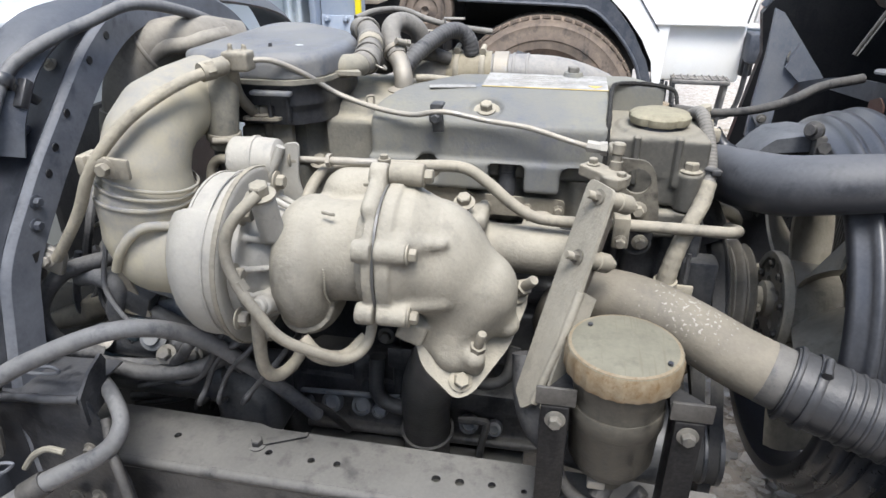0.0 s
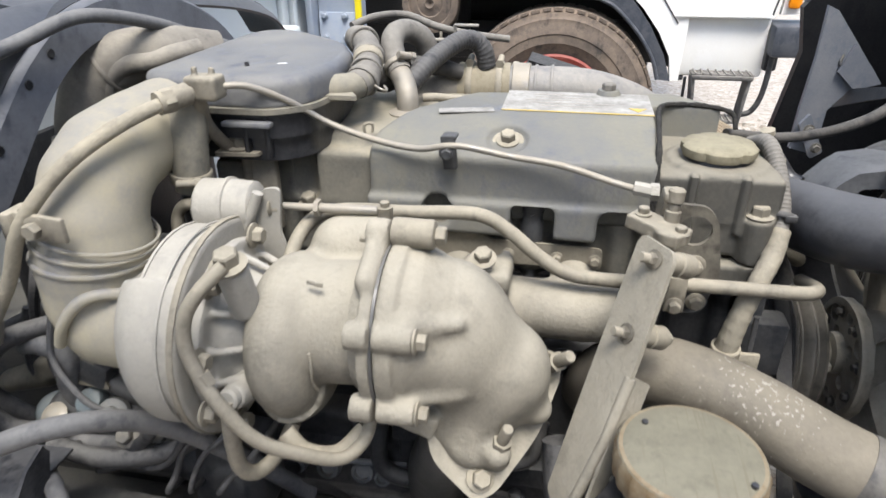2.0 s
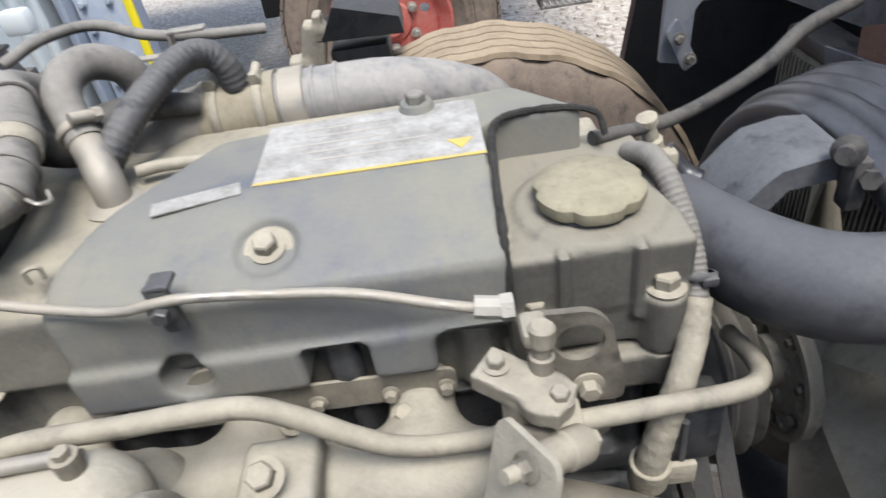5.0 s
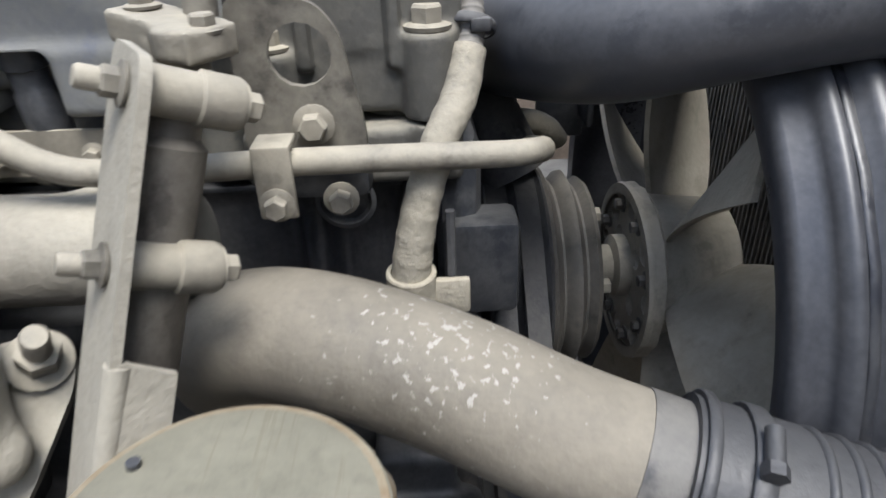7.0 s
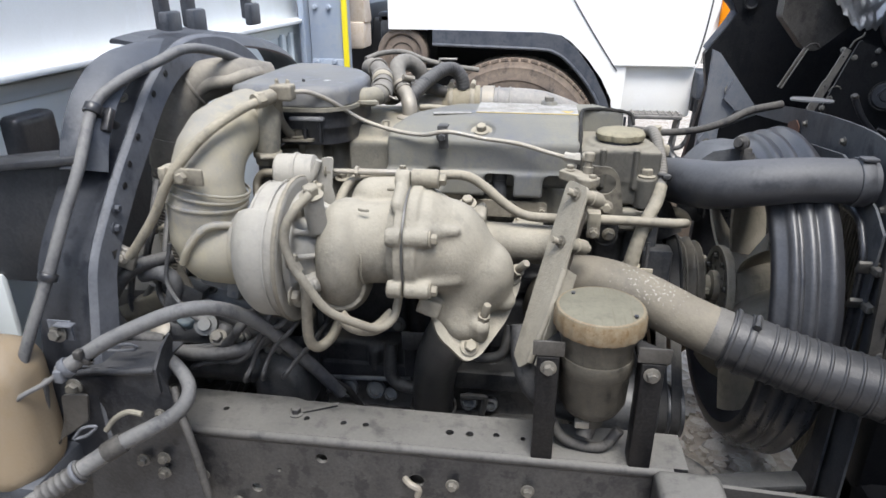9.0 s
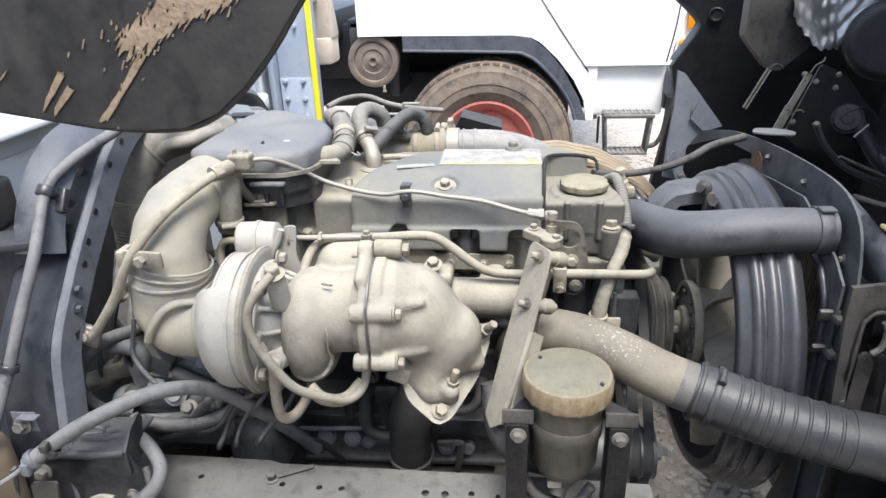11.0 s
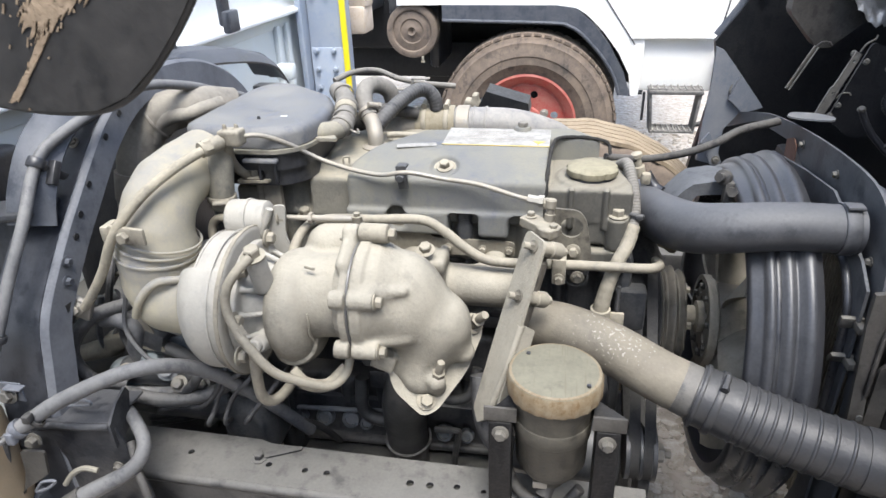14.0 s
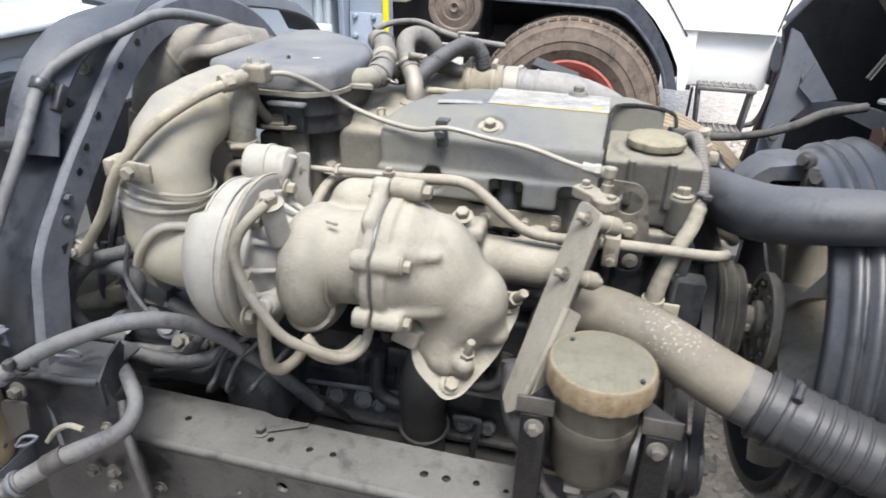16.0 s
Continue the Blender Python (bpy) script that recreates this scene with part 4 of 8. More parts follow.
for _pts, _r in (([(-0.559, 0.72, 0.589), (-0.519, 0.612, 0.659), (-0.478, 0.612, 0.674), (-0.441, 0.612, 0.677), (-0.41, 0.612, 0.706), (-0.38, 0.612, 0.763), (-0.36, 0.7, 0.783)], 0.0046),
                 ([(-0.474, 0.72, 0.571), (-0.434, 0.612, 0.641), (-0.418, 0.612, 0.672), (-0.403, 0.612, 0.707), (-0.38, 0.612, 0.737), (-0.354, 0.612, 0.757), (-0.334, 0.7, 0.777)], 0.0038),
                 ([(-0.409, 0.72, 0.583), (-0.369, 0.612, 0.653), (-0.35, 0.612, 0.679), (-0.332, 0.612, 0.701), (-0.315, 0.612, 0.723), (-0.295, 0.7, 0.743)], 0.0038),
                 ([(-0.444, 0.72, 0.577), (-0.404, 0.612, 0.647), (-0.392, 0.612, 0.682), (-0.374, 0.612, 0.712), (-0.348, 0.612, 0.74), (-0.328, 0.7, 0.76)], 0.0034),
                 ([(-0.588, 0.72, 0.612), (-0.548, 0.612, 0.682), (-0.514, 0.612, 0.679), (-0.475, 0.612, 0.695), (-0.445, 0.612, 0.719), (-0.425, 0.612, 0.745), (-0.405, 0.7, 0.765)], 0.0075)):
    _c = thing("wire", "thin dusty black wire curving along the gearbox", "wire", _pts[1], CABLES)
    part("sleeve", tube(_pts, _r, 12), M_RUBBER, _c)
Dc = thing("arch_cable", "grey ribbed cable clipped along the black arch", "cable", (-0.6, 0.7, 1.0), CABLES)
part("sleeve", tube([(-0.70, 0.43, 0.66), (-0.656, 0.465, 0.79), (-0.632, 0.502, 0.873), (-0.621, 0.530, 0.929), (-0.613, 0.575, 0.994), (-0.619, 0.638, 1.063), (-0.603, 0.68, 1.092), (-0.58, 0.75, 1.113), (-0.558, 0.82, 1.128), (-0.541, 0.92, 1.106), (-0.536, 1.02, 1.071), (-0.53, 1.08, 1.05)], 0.0080, 12), M_CABLE, Dc)
part("clip", join(ring((-0.619, 0.638, 1.063), (0.1, 0.6, 0.75), 0.0096, 0.014), box((-0.608, 0.650, 1.045), (0.012, 0.012, 0.035), 0.002, rot=Matrix.Rotation(-0.6, 4, "X"))), M_BLACK, Dc)
part("clip_arm", tube([(-0.617, 0.640, 1.058), (-0.612, 0.655, 1.044), (-0.610, 0.672, 1.030)], 0.006, 8, flat=0.4), M_BLACK, Dc)
part("clip_strap", plate(round_corners([(0, 0), (0.012, 0), (0.008, -0.045), (0.0, -0.05), (-0.008, -0.03)], 0.003), (-0.640, 0.640, 1.060), (1, 0.3, 0), (0, 0, 1), 0.004), M_BLACK, Dc)
part("clip", ring((-0.634, 0.498, 0.865), (0.2, 0.4, 0.9), 0.0096, 0.01), M_BLACK, Dc)



# ---- the engine ----
def engine():
    en = thing("engine", "dusty grey four-cylinder diesel engine between the chassis rails", "engine", (-0.05, 0.95, 0.3))

    # block with flange ribs and sump
    def block(P):
        d = f_box(P, (-0.11, 0.985, 0.66), (0.31, 0.145, 0.21), 0.012)
        for x in (-0.36, -0.2, -0.05, 0.10, 0.17):
            d = su(0.008, d, f_cap(P, (x, 0.835, 0.47), (x, 0.835, 0.84), 0.011))
        d = su(0.01, d, f_box(P, (-0.11, 0.835, 0.735), (0.30, 0.016, 0.012), 0.004), f_box(P, (-0.11, 0.82, 0.55), (0.30, 0.03, 0.02), 0.006), f_box(P, (0.06, 0.83, 0.66), (0.12, 0.02, 0.05), 0.01))
        return su(0.01, d, f_box(P, (-0.40, 0.97, 0.64), (0.03, 0.22, 0.25), 0.02))
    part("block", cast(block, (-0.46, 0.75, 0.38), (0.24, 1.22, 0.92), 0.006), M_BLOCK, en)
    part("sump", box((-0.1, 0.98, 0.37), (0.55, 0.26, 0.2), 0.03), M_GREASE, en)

    # head: casting with a gasket step
    def head(P):
        d = f_box(P, (-0.10, 0.975, 0.885), (0.305, 0.135, 0.045), 0.008)
        for x in (-0.35, -0.25, -0.155, -0.05, 0.05, 0.16):
            d = su(0.008, d, f_cyl(P, (x, 0.842, 0.85), (x, 0.842, 0.915), 0.017, 0.004))
        return d
    part("cylinder_head", cast(head, (-0.43, 0.80, 0.82), (0.24, 1.13, 0.95), 0.004), M_HEAD, en)
    part("gasket_lip", box((-0.10, 0.838, 0.842), (0.60, 0.012, 0.004), 0.001), M_BLOCK, en)

    # rocker cover body with pockets for the injector bolts
    def cover(P):
        d = f_box(P, (-0.15, 0.935, 0.950), (0.236, 0.112, 0.035), 0.008)
        d = su(0.012, d, f_box(P, (-0.155, 0.95, 0.983), (0.228, 0.10, 0.020), 0.014))
        for x in (-0.317, ):
            d = ss(0.004, d, f_cap(P, (x, 0.825, 0.935), (x, 0.828, 0.98), 0.014))
        for x in (-0.343, -0.287):
            d = su(0.004, d, f_box(P, (x, 0.832, 0.955), (0.006, 0.006, 0.028), 0.003))
        return d
    part("rocker_cover", cast(cover, (-0.42, 0.80, 0.90), (0.12, 1.07, 1.03), 0.003), M_HEAD, en)
    bolt(en, (-0.317, 0.826, 0.918), (0, -0.3, 1), 0.009)

    # blue-grey plastic shell on top of the cover
    def shell(P):
        x, y, z = P[..., 0], P[..., 1], P[..., 2]
        k = 0.007
        d = -su(k, 1.022 - z, -(0.806 - y) , 0.36 * (0.880 - y) + 0.93 * (1.022 - z) + (y - 0.880) * 0.72, 0.994 + 0.11 * x - y, x + 0.234, 0.187 - x, z - 0.903, 0.77 * (0.109 - x) + 0.64 * (1.006 - y))
        lower = -su(0.003, 0.9435 - z, y - 0.800, 0.9 - y, x + 0.237, 0.072 - x, z - 0.905)
        d = su(0.006, d, lower)
        d = -su(0.008, -d, 0.82 * (x + 0.226) - 0.573 * (y - 0.855))
        d = ss(0.004, d, f_box(P, (0.16, 0.845, 0.95), (0.085, 0.103, 0.2), 0.022))
        d = ss(0.003, d, f_cyl(P, (-0.156, 0.78, 0.930), (-0.156, 0.85, 0.930), 0.018, 0.003))
        d = ss(0.003, d, f_box(P, (-0.050, 0.80, 0.915), (0.024, 0.05, 0.026), 0.006))
        d = ss(0.003, d, f_box(P, (0.052, 0.80, 0.915), (0.032, 0.05, 0.026), 0.012))
        return ss(0.006, d, f_cyl(P, (-0.083, 0.841, 1.001), (-0.083, 0.83, 1.04), 0.021, 0.003))
    sh = part("cover_shell", cast(shell, (-0.25, 0.785, 0.895), (0.20, 1.055, 1.035), 0.003), M_COVERTOP, en, "blue-grey plastic cover shell")
    bolt(sh, (-0.083, 0.842, 1.002), (0, -0.35, 0.94), 0.0085)
    part("bolt_pad", lathe([(0, 0), (0.019, 0), (0.017, 0.002), (0, 0.002)], (-0.083, 0.843, 1.0), (0, -0.45, 0.9), 24), M_STEEL, sh)
    bolt(sh, (0.027, 0.986, 1.024), (0, 0, 1), 0.0085, M_BREATH)
    part("bolt_boss", lathe([(0, 0), (0.017, 0), (0.013, 0.010), (0, 0.010)], (0.027, 0.986, 1.018), (0, 0, 1), 20), M_COVERTOP, sh)
    # worn label with a yellow line
    lab = part("label", box((-0.011, 0.941, 1.0221), (0.172, 0.094, 0.001), 0.0), M_LABEL, sh, "worn peeling paper label with a yellow line")
    part("yellow_line", box((-0.011, 0.8955, 1.0227), (0.172, 0.0036, 0.0005), 0.0), M_LINE, lab)
    part("warning_triangle", plate([(-0.010, 0), (0.010, 0), (0.0, -0.015)], (0.058, 0.921, 1.0225), (1, 0, 0), (0, 1, 0), 0.0006), M_LINE, lab)
    rng = random.Random(4)
    print_mat = mat("faded_print", (0.25, 0.24, 0.22), (0.36, 0.34, 0.30), 0.2, 1.0, 0, 0.7, scale=70)
    for k in range(5):
        part("text_bar", box((-0.035 + 0.02 * rng.random(), 0.972 - 0.013 * k, 1.0227), (0.06 + 0.05 * rng.random(), 0.0026, 0.0005), 0), print_mat, lab)
    part("small_label", box((-0.137, 0.888, 1.0221), (0.064, 0.017, 0.001), 0, rot=Matrix.Rotation(0.22, 4, "Z")), M_LABEL, sh)
    for x in (-0.050,):
        part("injector_bolt", lathe([(0, 0), (0.013, 0), (0.013, 0.03), (0.0115, 0.032), (0.0115, 0.045), (0.013, 0.046), (0.013, 0.058), (0.009, 0.06), (0, 0.06)], (x, 0.826, 0.885), (0, -0.1, 1), 20), M_BLOCK, en)

    # front end with the oil filler
    def filler(P):
        d = f_box(P, (0.138, 0.892, 0.940), (0.064, 0.080, 0.044), 0.005)
        d = su(0.005, d, f_cyl(P, (0.142, 0.866, 0.93), (0.142, 0.866, 0.988), 0.055, 0.006))
        d = su(0.006, d, f_cyl(P, (0.182, 0.812, 0.86), (0.182, 0.812, 0.944), 0.0155, 0.004), f_cyl(P, (0.092, 0.815, 0.86), (0.092, 0.815, 0.935), 0.014, 0.004))
        d = su(0.004, d, f_box(P, (0.135, 0.890, 0.872), (0.066, 0.088, 0.018), 0.005), f_box(P, (0.163, 0.812, 0.955), (0.004, 0.006, 0.032), 0.002), f_box(P, (0.112, 0.812, 0.955), (0.004, 0.006, 0.032), 0.002))
        d = ss(0.002, d, f_box(P, (0.137, 0.803, 0.957), (0.021, 0.004, 0.026), 0.002))
        return ss(0.0015, d, f_box(P, (0.135, 0.80, 0.8925), (0.07, 0.02, 0.0012), 0.0005))
    part("filler_housing", cast(filler, (0.06, 0.78, 0.84), (0.215, 1.0, 1.01), 0.0022), M_FILLER, en)
    bolt(en, (0.182, 0.812, 0.944), (0, 0, 1), 0.0095)
    bolt(en, (0.092, 0.815, 0.935), (0, 0, 1), 0.0085)
    capm = lathe([(0, 0.0), (0.030, 0.0), (0.030, 0.007), (0.038, 0.0075), (0.0395, 0.011), (0.0395, 0.017), (0.036, 0.020), (0.02, 0.0215), (0, 0.022)], (0.142, 0.866, 0.985), (0, 0, 1), 60)
    for v in capm.verts:
        d = v.co - Vector((0.142, 0.866, v.co.z))
        if d.length > 0.03:
            v.co -= d * 0.09 * max(0, math.cos(6 * math.atan2(d.y, d.x))) ** 4
    part("cap_seal", lathe([(0, 0), (0.034, 0), (0.035, 0.003), (0.033, 0.008), (0, 0.008)], (0.142, 0.866, 0.984), (0, 0, 1), 40), M_BLACK, en)
    part("oil_cap", capm, M_CAP, en, "dusty lobed oil filler cap")
    # black rubber edge round the filler opening
    rng = random.Random(11)
    foam = spline([Vector(p) for p in ((0.075, 0.806, 0.945), (0.075, 0.811, 0.985), (0.076, 0.83, 1.006), (0.078, 0.875, 1.019), (0.083, 0.925, 1.023), (0.097, 0.946, 1.023), (0.135, 0.950, 1.022), (0.166, 0.946, 1.016), (0.172, 0.935, 1.0))], 9)
    part("foam_edge", tube(foam, [0.0026 + 0.0009 * rng.random() for _ in foam], 8, smooth=False), M_FOAM, en, "black rubber edge strip")

    # lifting eye
    part("lifting_eye", plate(round_corners([(0.080, 0.885), (0.146, 0.878), (0.146, 0.90), (0.136, 0.952), (0.124, 0.967), (0.10, 0.968), (0.080, 0.970)], 0.010), (0, 0.776, 0), (1, 0, 0), (0, 0, 1), -0.005, [(0.115, 0.940, 0.0165)]), M_EYE, en, angle=30)
    part("eye_foot", box((0.120, 0.80, 0.868), (0.05, 0.03, 0.03), 0.006), M_BLOCK, en)
    bolt(en, (0.119, 0.771, 0.905), (0, -1, 0), 0.0075)
    bolt(en, (0.128, 0.777, 0.858), (0, -1, 0), 0.007)
    part("core_plug", lathe([(0, 0), (0.017, 0), (0.019, 0.006), (0.016, 0.007), (0.014, 0.002), (0, 0.002)], (0.127, 0.806, 0.845), (0, -1, 0), 24), M_BLOCK, en)
    # gallery plates and clutter low on the block's side
    part("heat_plate", plate(round_corners([(-0.24, 0.866), (-0.215, 0.895), (-0.18, 0.898), (-0.155, 0.925), (-0.125, 0.925), (-0.10, 0.895), (0.03, 0.893), (0.03, 0.866)], 0.008), (0, 0.812, 0), (1, 0, 0), (0, 0, 1), -0.003, [(-0.14, 0.905, 0.006)]), M_STEEL, en)
    for x in (-0.225, -0.075, -0.02, 0.022):
        bolt(en, (x, 0.808, 0.88), (0, -1, 0), 0.005)
    for x, z in ((-0.095, 0.872), (-0.012, 0.862)):
        bolt(en, (x, 0.80, z), (0, -0.4, 0.9), 0.0075)

    # exhaust manifold runner
    def manifold(P):
        d = f_tube(P, [(-0.30, 0.79, 0.84), (-0.1, 0.775, 0.84), (0.0, 0.772, 0.835), (0.02, 0.775, 0.832)], 0.027)
        d = su(0.015, d, f_cyl(P, (-0.085, 0.757, 0.843), (0.05, 0.757, 0.843), 0.0305, 0.004), f_tube(P, [(-0.15, 0.77, 0.84), (-0.18, 0.72, 0.85)], 0.035))
        d = su(0.004, d, f_box(P, (-0.073, 0.745, 0.862), (0.007, 0.030, 0.042), 0.006), f_box(P, (-0.090, 0.738, 0.893), (0.026, 0.026, 0.010), 0.006))
        for x in (-0.28, -0.13, 0.0):
            d = su(0.02, d, f_cap(P, (x, 0.78, 0.84), (x, 0.83, 0.855), 0.026))
        return d
    part("exhaust_manifold", cast(manifold, (-0.36, 0.67, 0.77), (0.16, 0.86, 0.95), 0.0035), M_TURBO, en)
    bolt(en, (-0.092, 0.722, 0.917), (0, -0.4, 0.9), 0.009)
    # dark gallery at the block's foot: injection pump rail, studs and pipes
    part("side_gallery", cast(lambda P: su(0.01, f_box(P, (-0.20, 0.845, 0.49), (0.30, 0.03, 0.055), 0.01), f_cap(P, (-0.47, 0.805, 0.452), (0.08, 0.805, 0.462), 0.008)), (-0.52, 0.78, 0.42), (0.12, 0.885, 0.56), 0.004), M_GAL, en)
    # Added dark block that hides the lit ground, standing in for deep shade.
    part("dark_floor_screen", cast(lambda P: f_box(P, (-0.20, 0.88, 0.36), (0.34, 0.05, 0.09), 0.02), (-0.56, 0.81, 0.25), (0.16, 0.95, 0.47), 0.008), M_GREASE, en)
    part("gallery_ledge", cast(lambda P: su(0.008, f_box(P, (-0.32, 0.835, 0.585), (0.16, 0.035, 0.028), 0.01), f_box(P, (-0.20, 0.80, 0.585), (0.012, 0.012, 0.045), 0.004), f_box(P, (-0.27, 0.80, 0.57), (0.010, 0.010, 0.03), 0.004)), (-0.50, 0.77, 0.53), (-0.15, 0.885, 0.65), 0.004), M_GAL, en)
    for x, z, r in ((-0.411, 0.488, 1.0), (-0.372, 0.494, 0.7), (-0.325, 0.499, 1.1), (-0.272, 0.501, 1.1), (-0.242, 0.494, 0.8), (-0.092, 0.49, 1.0), (-0.05, 0.488, 0.8)):
        part("gallery_plug", lathe([(0, 0), (0.016 * r, 0), (0.017 * r, 0.006), (0.015 * r, 0.018), (0.010 * r, 0.020), (0.010 * r, 0.012), (0, 0.012)], (x, 0.815, z), (0, -1, 0.35), 16), M_GREYB, en)
    for k, (x0, dx) in enumerate(((-0.52, 0.02), (-0.495, 0.03), (-0.47, 0.035), (-0.445, 0.03))):
        part("injector_pipe", tube([(x0, 0.72, 0.70 - 0.01 * k), (x0 + dx, 0.70, 0.655), (x0 + dx - 0.02, 0.70, 0.61), (x0 + dx - 0.06, 0.72, 0.555)], 0.0045, 8), M_GREYB, en)
    part("stay_rod", tube([(-0.50, 0.80, 0.528), (-0.42, 0.788, 0.534), (-0.26, 0.785, 0.544), (-0.20, 0.785, 0.548)], 0.0045, 8), M_GREYB, en)
    part("drain_hose", tube([(-0.231, 0.775, 0.63), (-0.233, 0.77, 0.595), (-0.233, 0.77, 0.568), (-0.222, 0.77, 0.549), (-0.197, 0.77, 0.541), (-0.15, 0.775, 0.54)], 0.012, 12), M_GAL, en)
    part("pipe_strap", tube([(-0.105, 0.785, 0.518), (-0.066, 0.78, 0.524), (-0.061, 0.78, 0.515), (-0.068, 0.78, 0.47), (-0.074, 0.785, 0.40)], 0.006, 8), M_GAL, en)
    return en


EN = engine()


def clutter_rear():
    g = thing("gearbox_end", "dark greasy bell housing with brackets and small pipes", "gearbox", (-0.6, 0.9, 0.4))
    part("bell_housing", cast(lambda P: su(0.03, f_cap(P, (-0.42, 0.98, 0.62), (-0.75, 0.98, 0.6), 0.20, 0.13), f_box(P, (-0.47, 0.80, 0.66), (0.05, 0.09, 0.05), 0.015)), (-0.9, 0.68, 0.36), (-0.36, 1.22, 0.86), 0.008), M_GREASE, g)
    part("gearbox", box((-0.78, 0.97, 0.50), (0.5, 0.36, 0.40), 0.04), M_GREASE, g)
    part("under_tray", box((-0.45, 0.78, 0.42), (0.9, 0.28, 0.02), 0.005), M_GREASE, g)
    part("starter", cast(lambda P: su(0.012, f_cap(P, (-0.62, 0.69, 0.63), (-0.45, 0.69, 0.63), 0.04), f_cap(P, (-0.58, 0.66, 0.70), (-0.48, 0.66, 0.70), 0.025)), (-0.7, 0.62, 0.57), (-0.38, 0.76, 0.76), 0.005), M_BLOCK, g)
    part("solenoid_cap", lathe([(0, 0), (0.018, 0), (0.018, 0.010), (0.010, 0.013), (0.010, 0.02), (0, 0.02)], (-0.50, 0.64, 0.722), (0.2, -0.8, 0.5), 16), M_GREYB, g)
    bolt(g, (-0.47, 0.615, 0.715), (0.1, -0.7, 0.7), 0.009, M_BOLTD)
    bolt(g, (-0.44, 0.63, 0.705), (0.1, -0.7, 0.7), 0.008, M_BOLTD)
    part("metal_pipe", tube([(-0.56, 0.60, 0.70), (-0.49, 0.60, 0.693), (-0.42, 0.62, 0.70), (-0.36, 0.65, 0.735)], 0.011, 12), M_RUBBER, g)
    part("pipe_bracket", box((-0.53, 0.66, 0.77), (0.05, 0.03, 0.035), 0.006, rot=Matrix.Rotation(0.4, 4, "Y")), M_BLOCK, g)
    part("stud_block", box((-0.40, 0.68, 0.745), (0.06, 0.04, 0.03), 0.006), M_STEEL, g)
    for k, p in enumerate(((-0.60, 0.68, 0.90), (-0.575, 0.66, 0.86), (-0.555, 0.70, 0.84))):
        x, y, z = p
        part("wire", tube([(x, y + 0.05, z + 0.03), (x + 0.01, y, z - 0.03), (x - 0.01, y, z - 0.10), (x + 0.04, y - 0.02, z - 0.15)], 0.006 - 0.001 * k, 8), M_RUBBER, g)
    part("loop_hose", tube([(-0.55, 0.66, 0.83), (-0.60, 0.62, 0.82), (-0.63, 0.60, 0.77), (-0.61, 0.60, 0.72), (-0.57, 0.62, 0.70)], 0.011, 10), M_RUBBER, g)
    part("starter_nose", cast(lambda P: su(0.012, f_box(P, (-0.585, 0.715, 0.638), (0.055, 0.03, 0.022), 0.012, Matrix.Rotation(0.25, 4, "Y")), f_cap(P, (-0.63, 0.70, 0.652), (-0.59, 0.69, 0.672), 0.018), f_cap(P, (-0.555, 0.70, 0.655), (-0.535, 0.69, 0.64), 0.014), f_box(P, (-0.64, 0.72, 0.712), (0.030, 0.015, 0.016), 0.006, Matrix.Rotation(-0.3, 4, "Y")), f_cap(P, (-0.727, 0.72, 0.672), (-0.67, 0.725, 0.69), 0.016, 0.020)), (-0.76, 0.64, 0.59), (-0.50, 0.77, 0.75), 0.004), M_STEEL, g)
    bolt(g, (-0.575, 0.680, 0.655), (0.1, -0.7, 0.7), 0.010, M_STEEL)
    lh = part("clipped_hose", tube([(-0.64, 0.74, 0.79), (-0.664, 0.725, 0.777), (-0.706, 0.72, 0.755), (-0.748, 0.72, 0.718), (-0.766, 0.72, 0.668), (-0.764, 0.725, 0.628), (-0.74, 0.74, 0.59)], 0.0115, 12), M_CABLE, g)
    part("hose_clip", ring((-0.706, 0.72, 0.755), (-0.8, 0, -0.5), 0.0118, 0.008, 0.0015), M_STEEL, lh)
    part("wire", tube([(-0.655, 0.715, 0.80), (-0.663, 0.71, 0.765), (-0.675, 0.71, 0.72), (-0.672, 0.712, 0.695), (-0.655, 0.715, 0.715), (-0.636, 0.72, 0.745)], 0.0055, 8), M_CABLE, g)
    part("mount_plate", box((-0.57, 0.72, 0.87), (0.07, 0.05, 0.006), 0.002, rot=Matrix.Rotation(-0.5, 4, "Y")), M_STEEL, g)
    part("lower_cover", cast(lambda P: su(0.015, f_box(P, (-0.40, 0.70, 0.60), (0.05, 0.04, 0.06), 0.02), f_cyl(P, (-0.40, 0.655, 0.60), (-0.40, 0.70, 0.60), 0.035, 0.006)), (-0.48, 0.63, 0.52), (-0.32, 0.76, 0.68), 0.005), M_BLOCK, g)
    # painted casting with a bright cap, a bolted ear and the ribs of the bell housing
    part("painted_casting", cast(lambda P: su(0.012, f_cap(P, (-0.600, 0.66, 0.69), (-0.545, 0.68, 0.695), 0.026, 0.030), f_cap(P, (-0.545, 0.68, 0.69), (-0.52, 0.72, 0.65), 0.028, 0.03), f_box(P, (-0.57, 0.70, 0.655), (0.045, 0.03, 0.012), 0.006), f_cyl(P, (-0.535, 0.655, 0.715), (-0.535, 0.64, 0.735), 0.016, 0.003)), (-0.66, 0.60, 0.60), (-0.47, 0.78, 0.77), 0.004), M_TEAL, g, "blue-grey painted casting")
    part("bright_cap", lathe([(0, 0), (0.015, 0), (0.016, 0.003), (0.012, 0.006), (0.007, 0.008), (0, 0.008)], (-0.576, 0.632, 0.712), (0, -0.6, 0.8), 20), M_BARE, g, "bright worn plug")
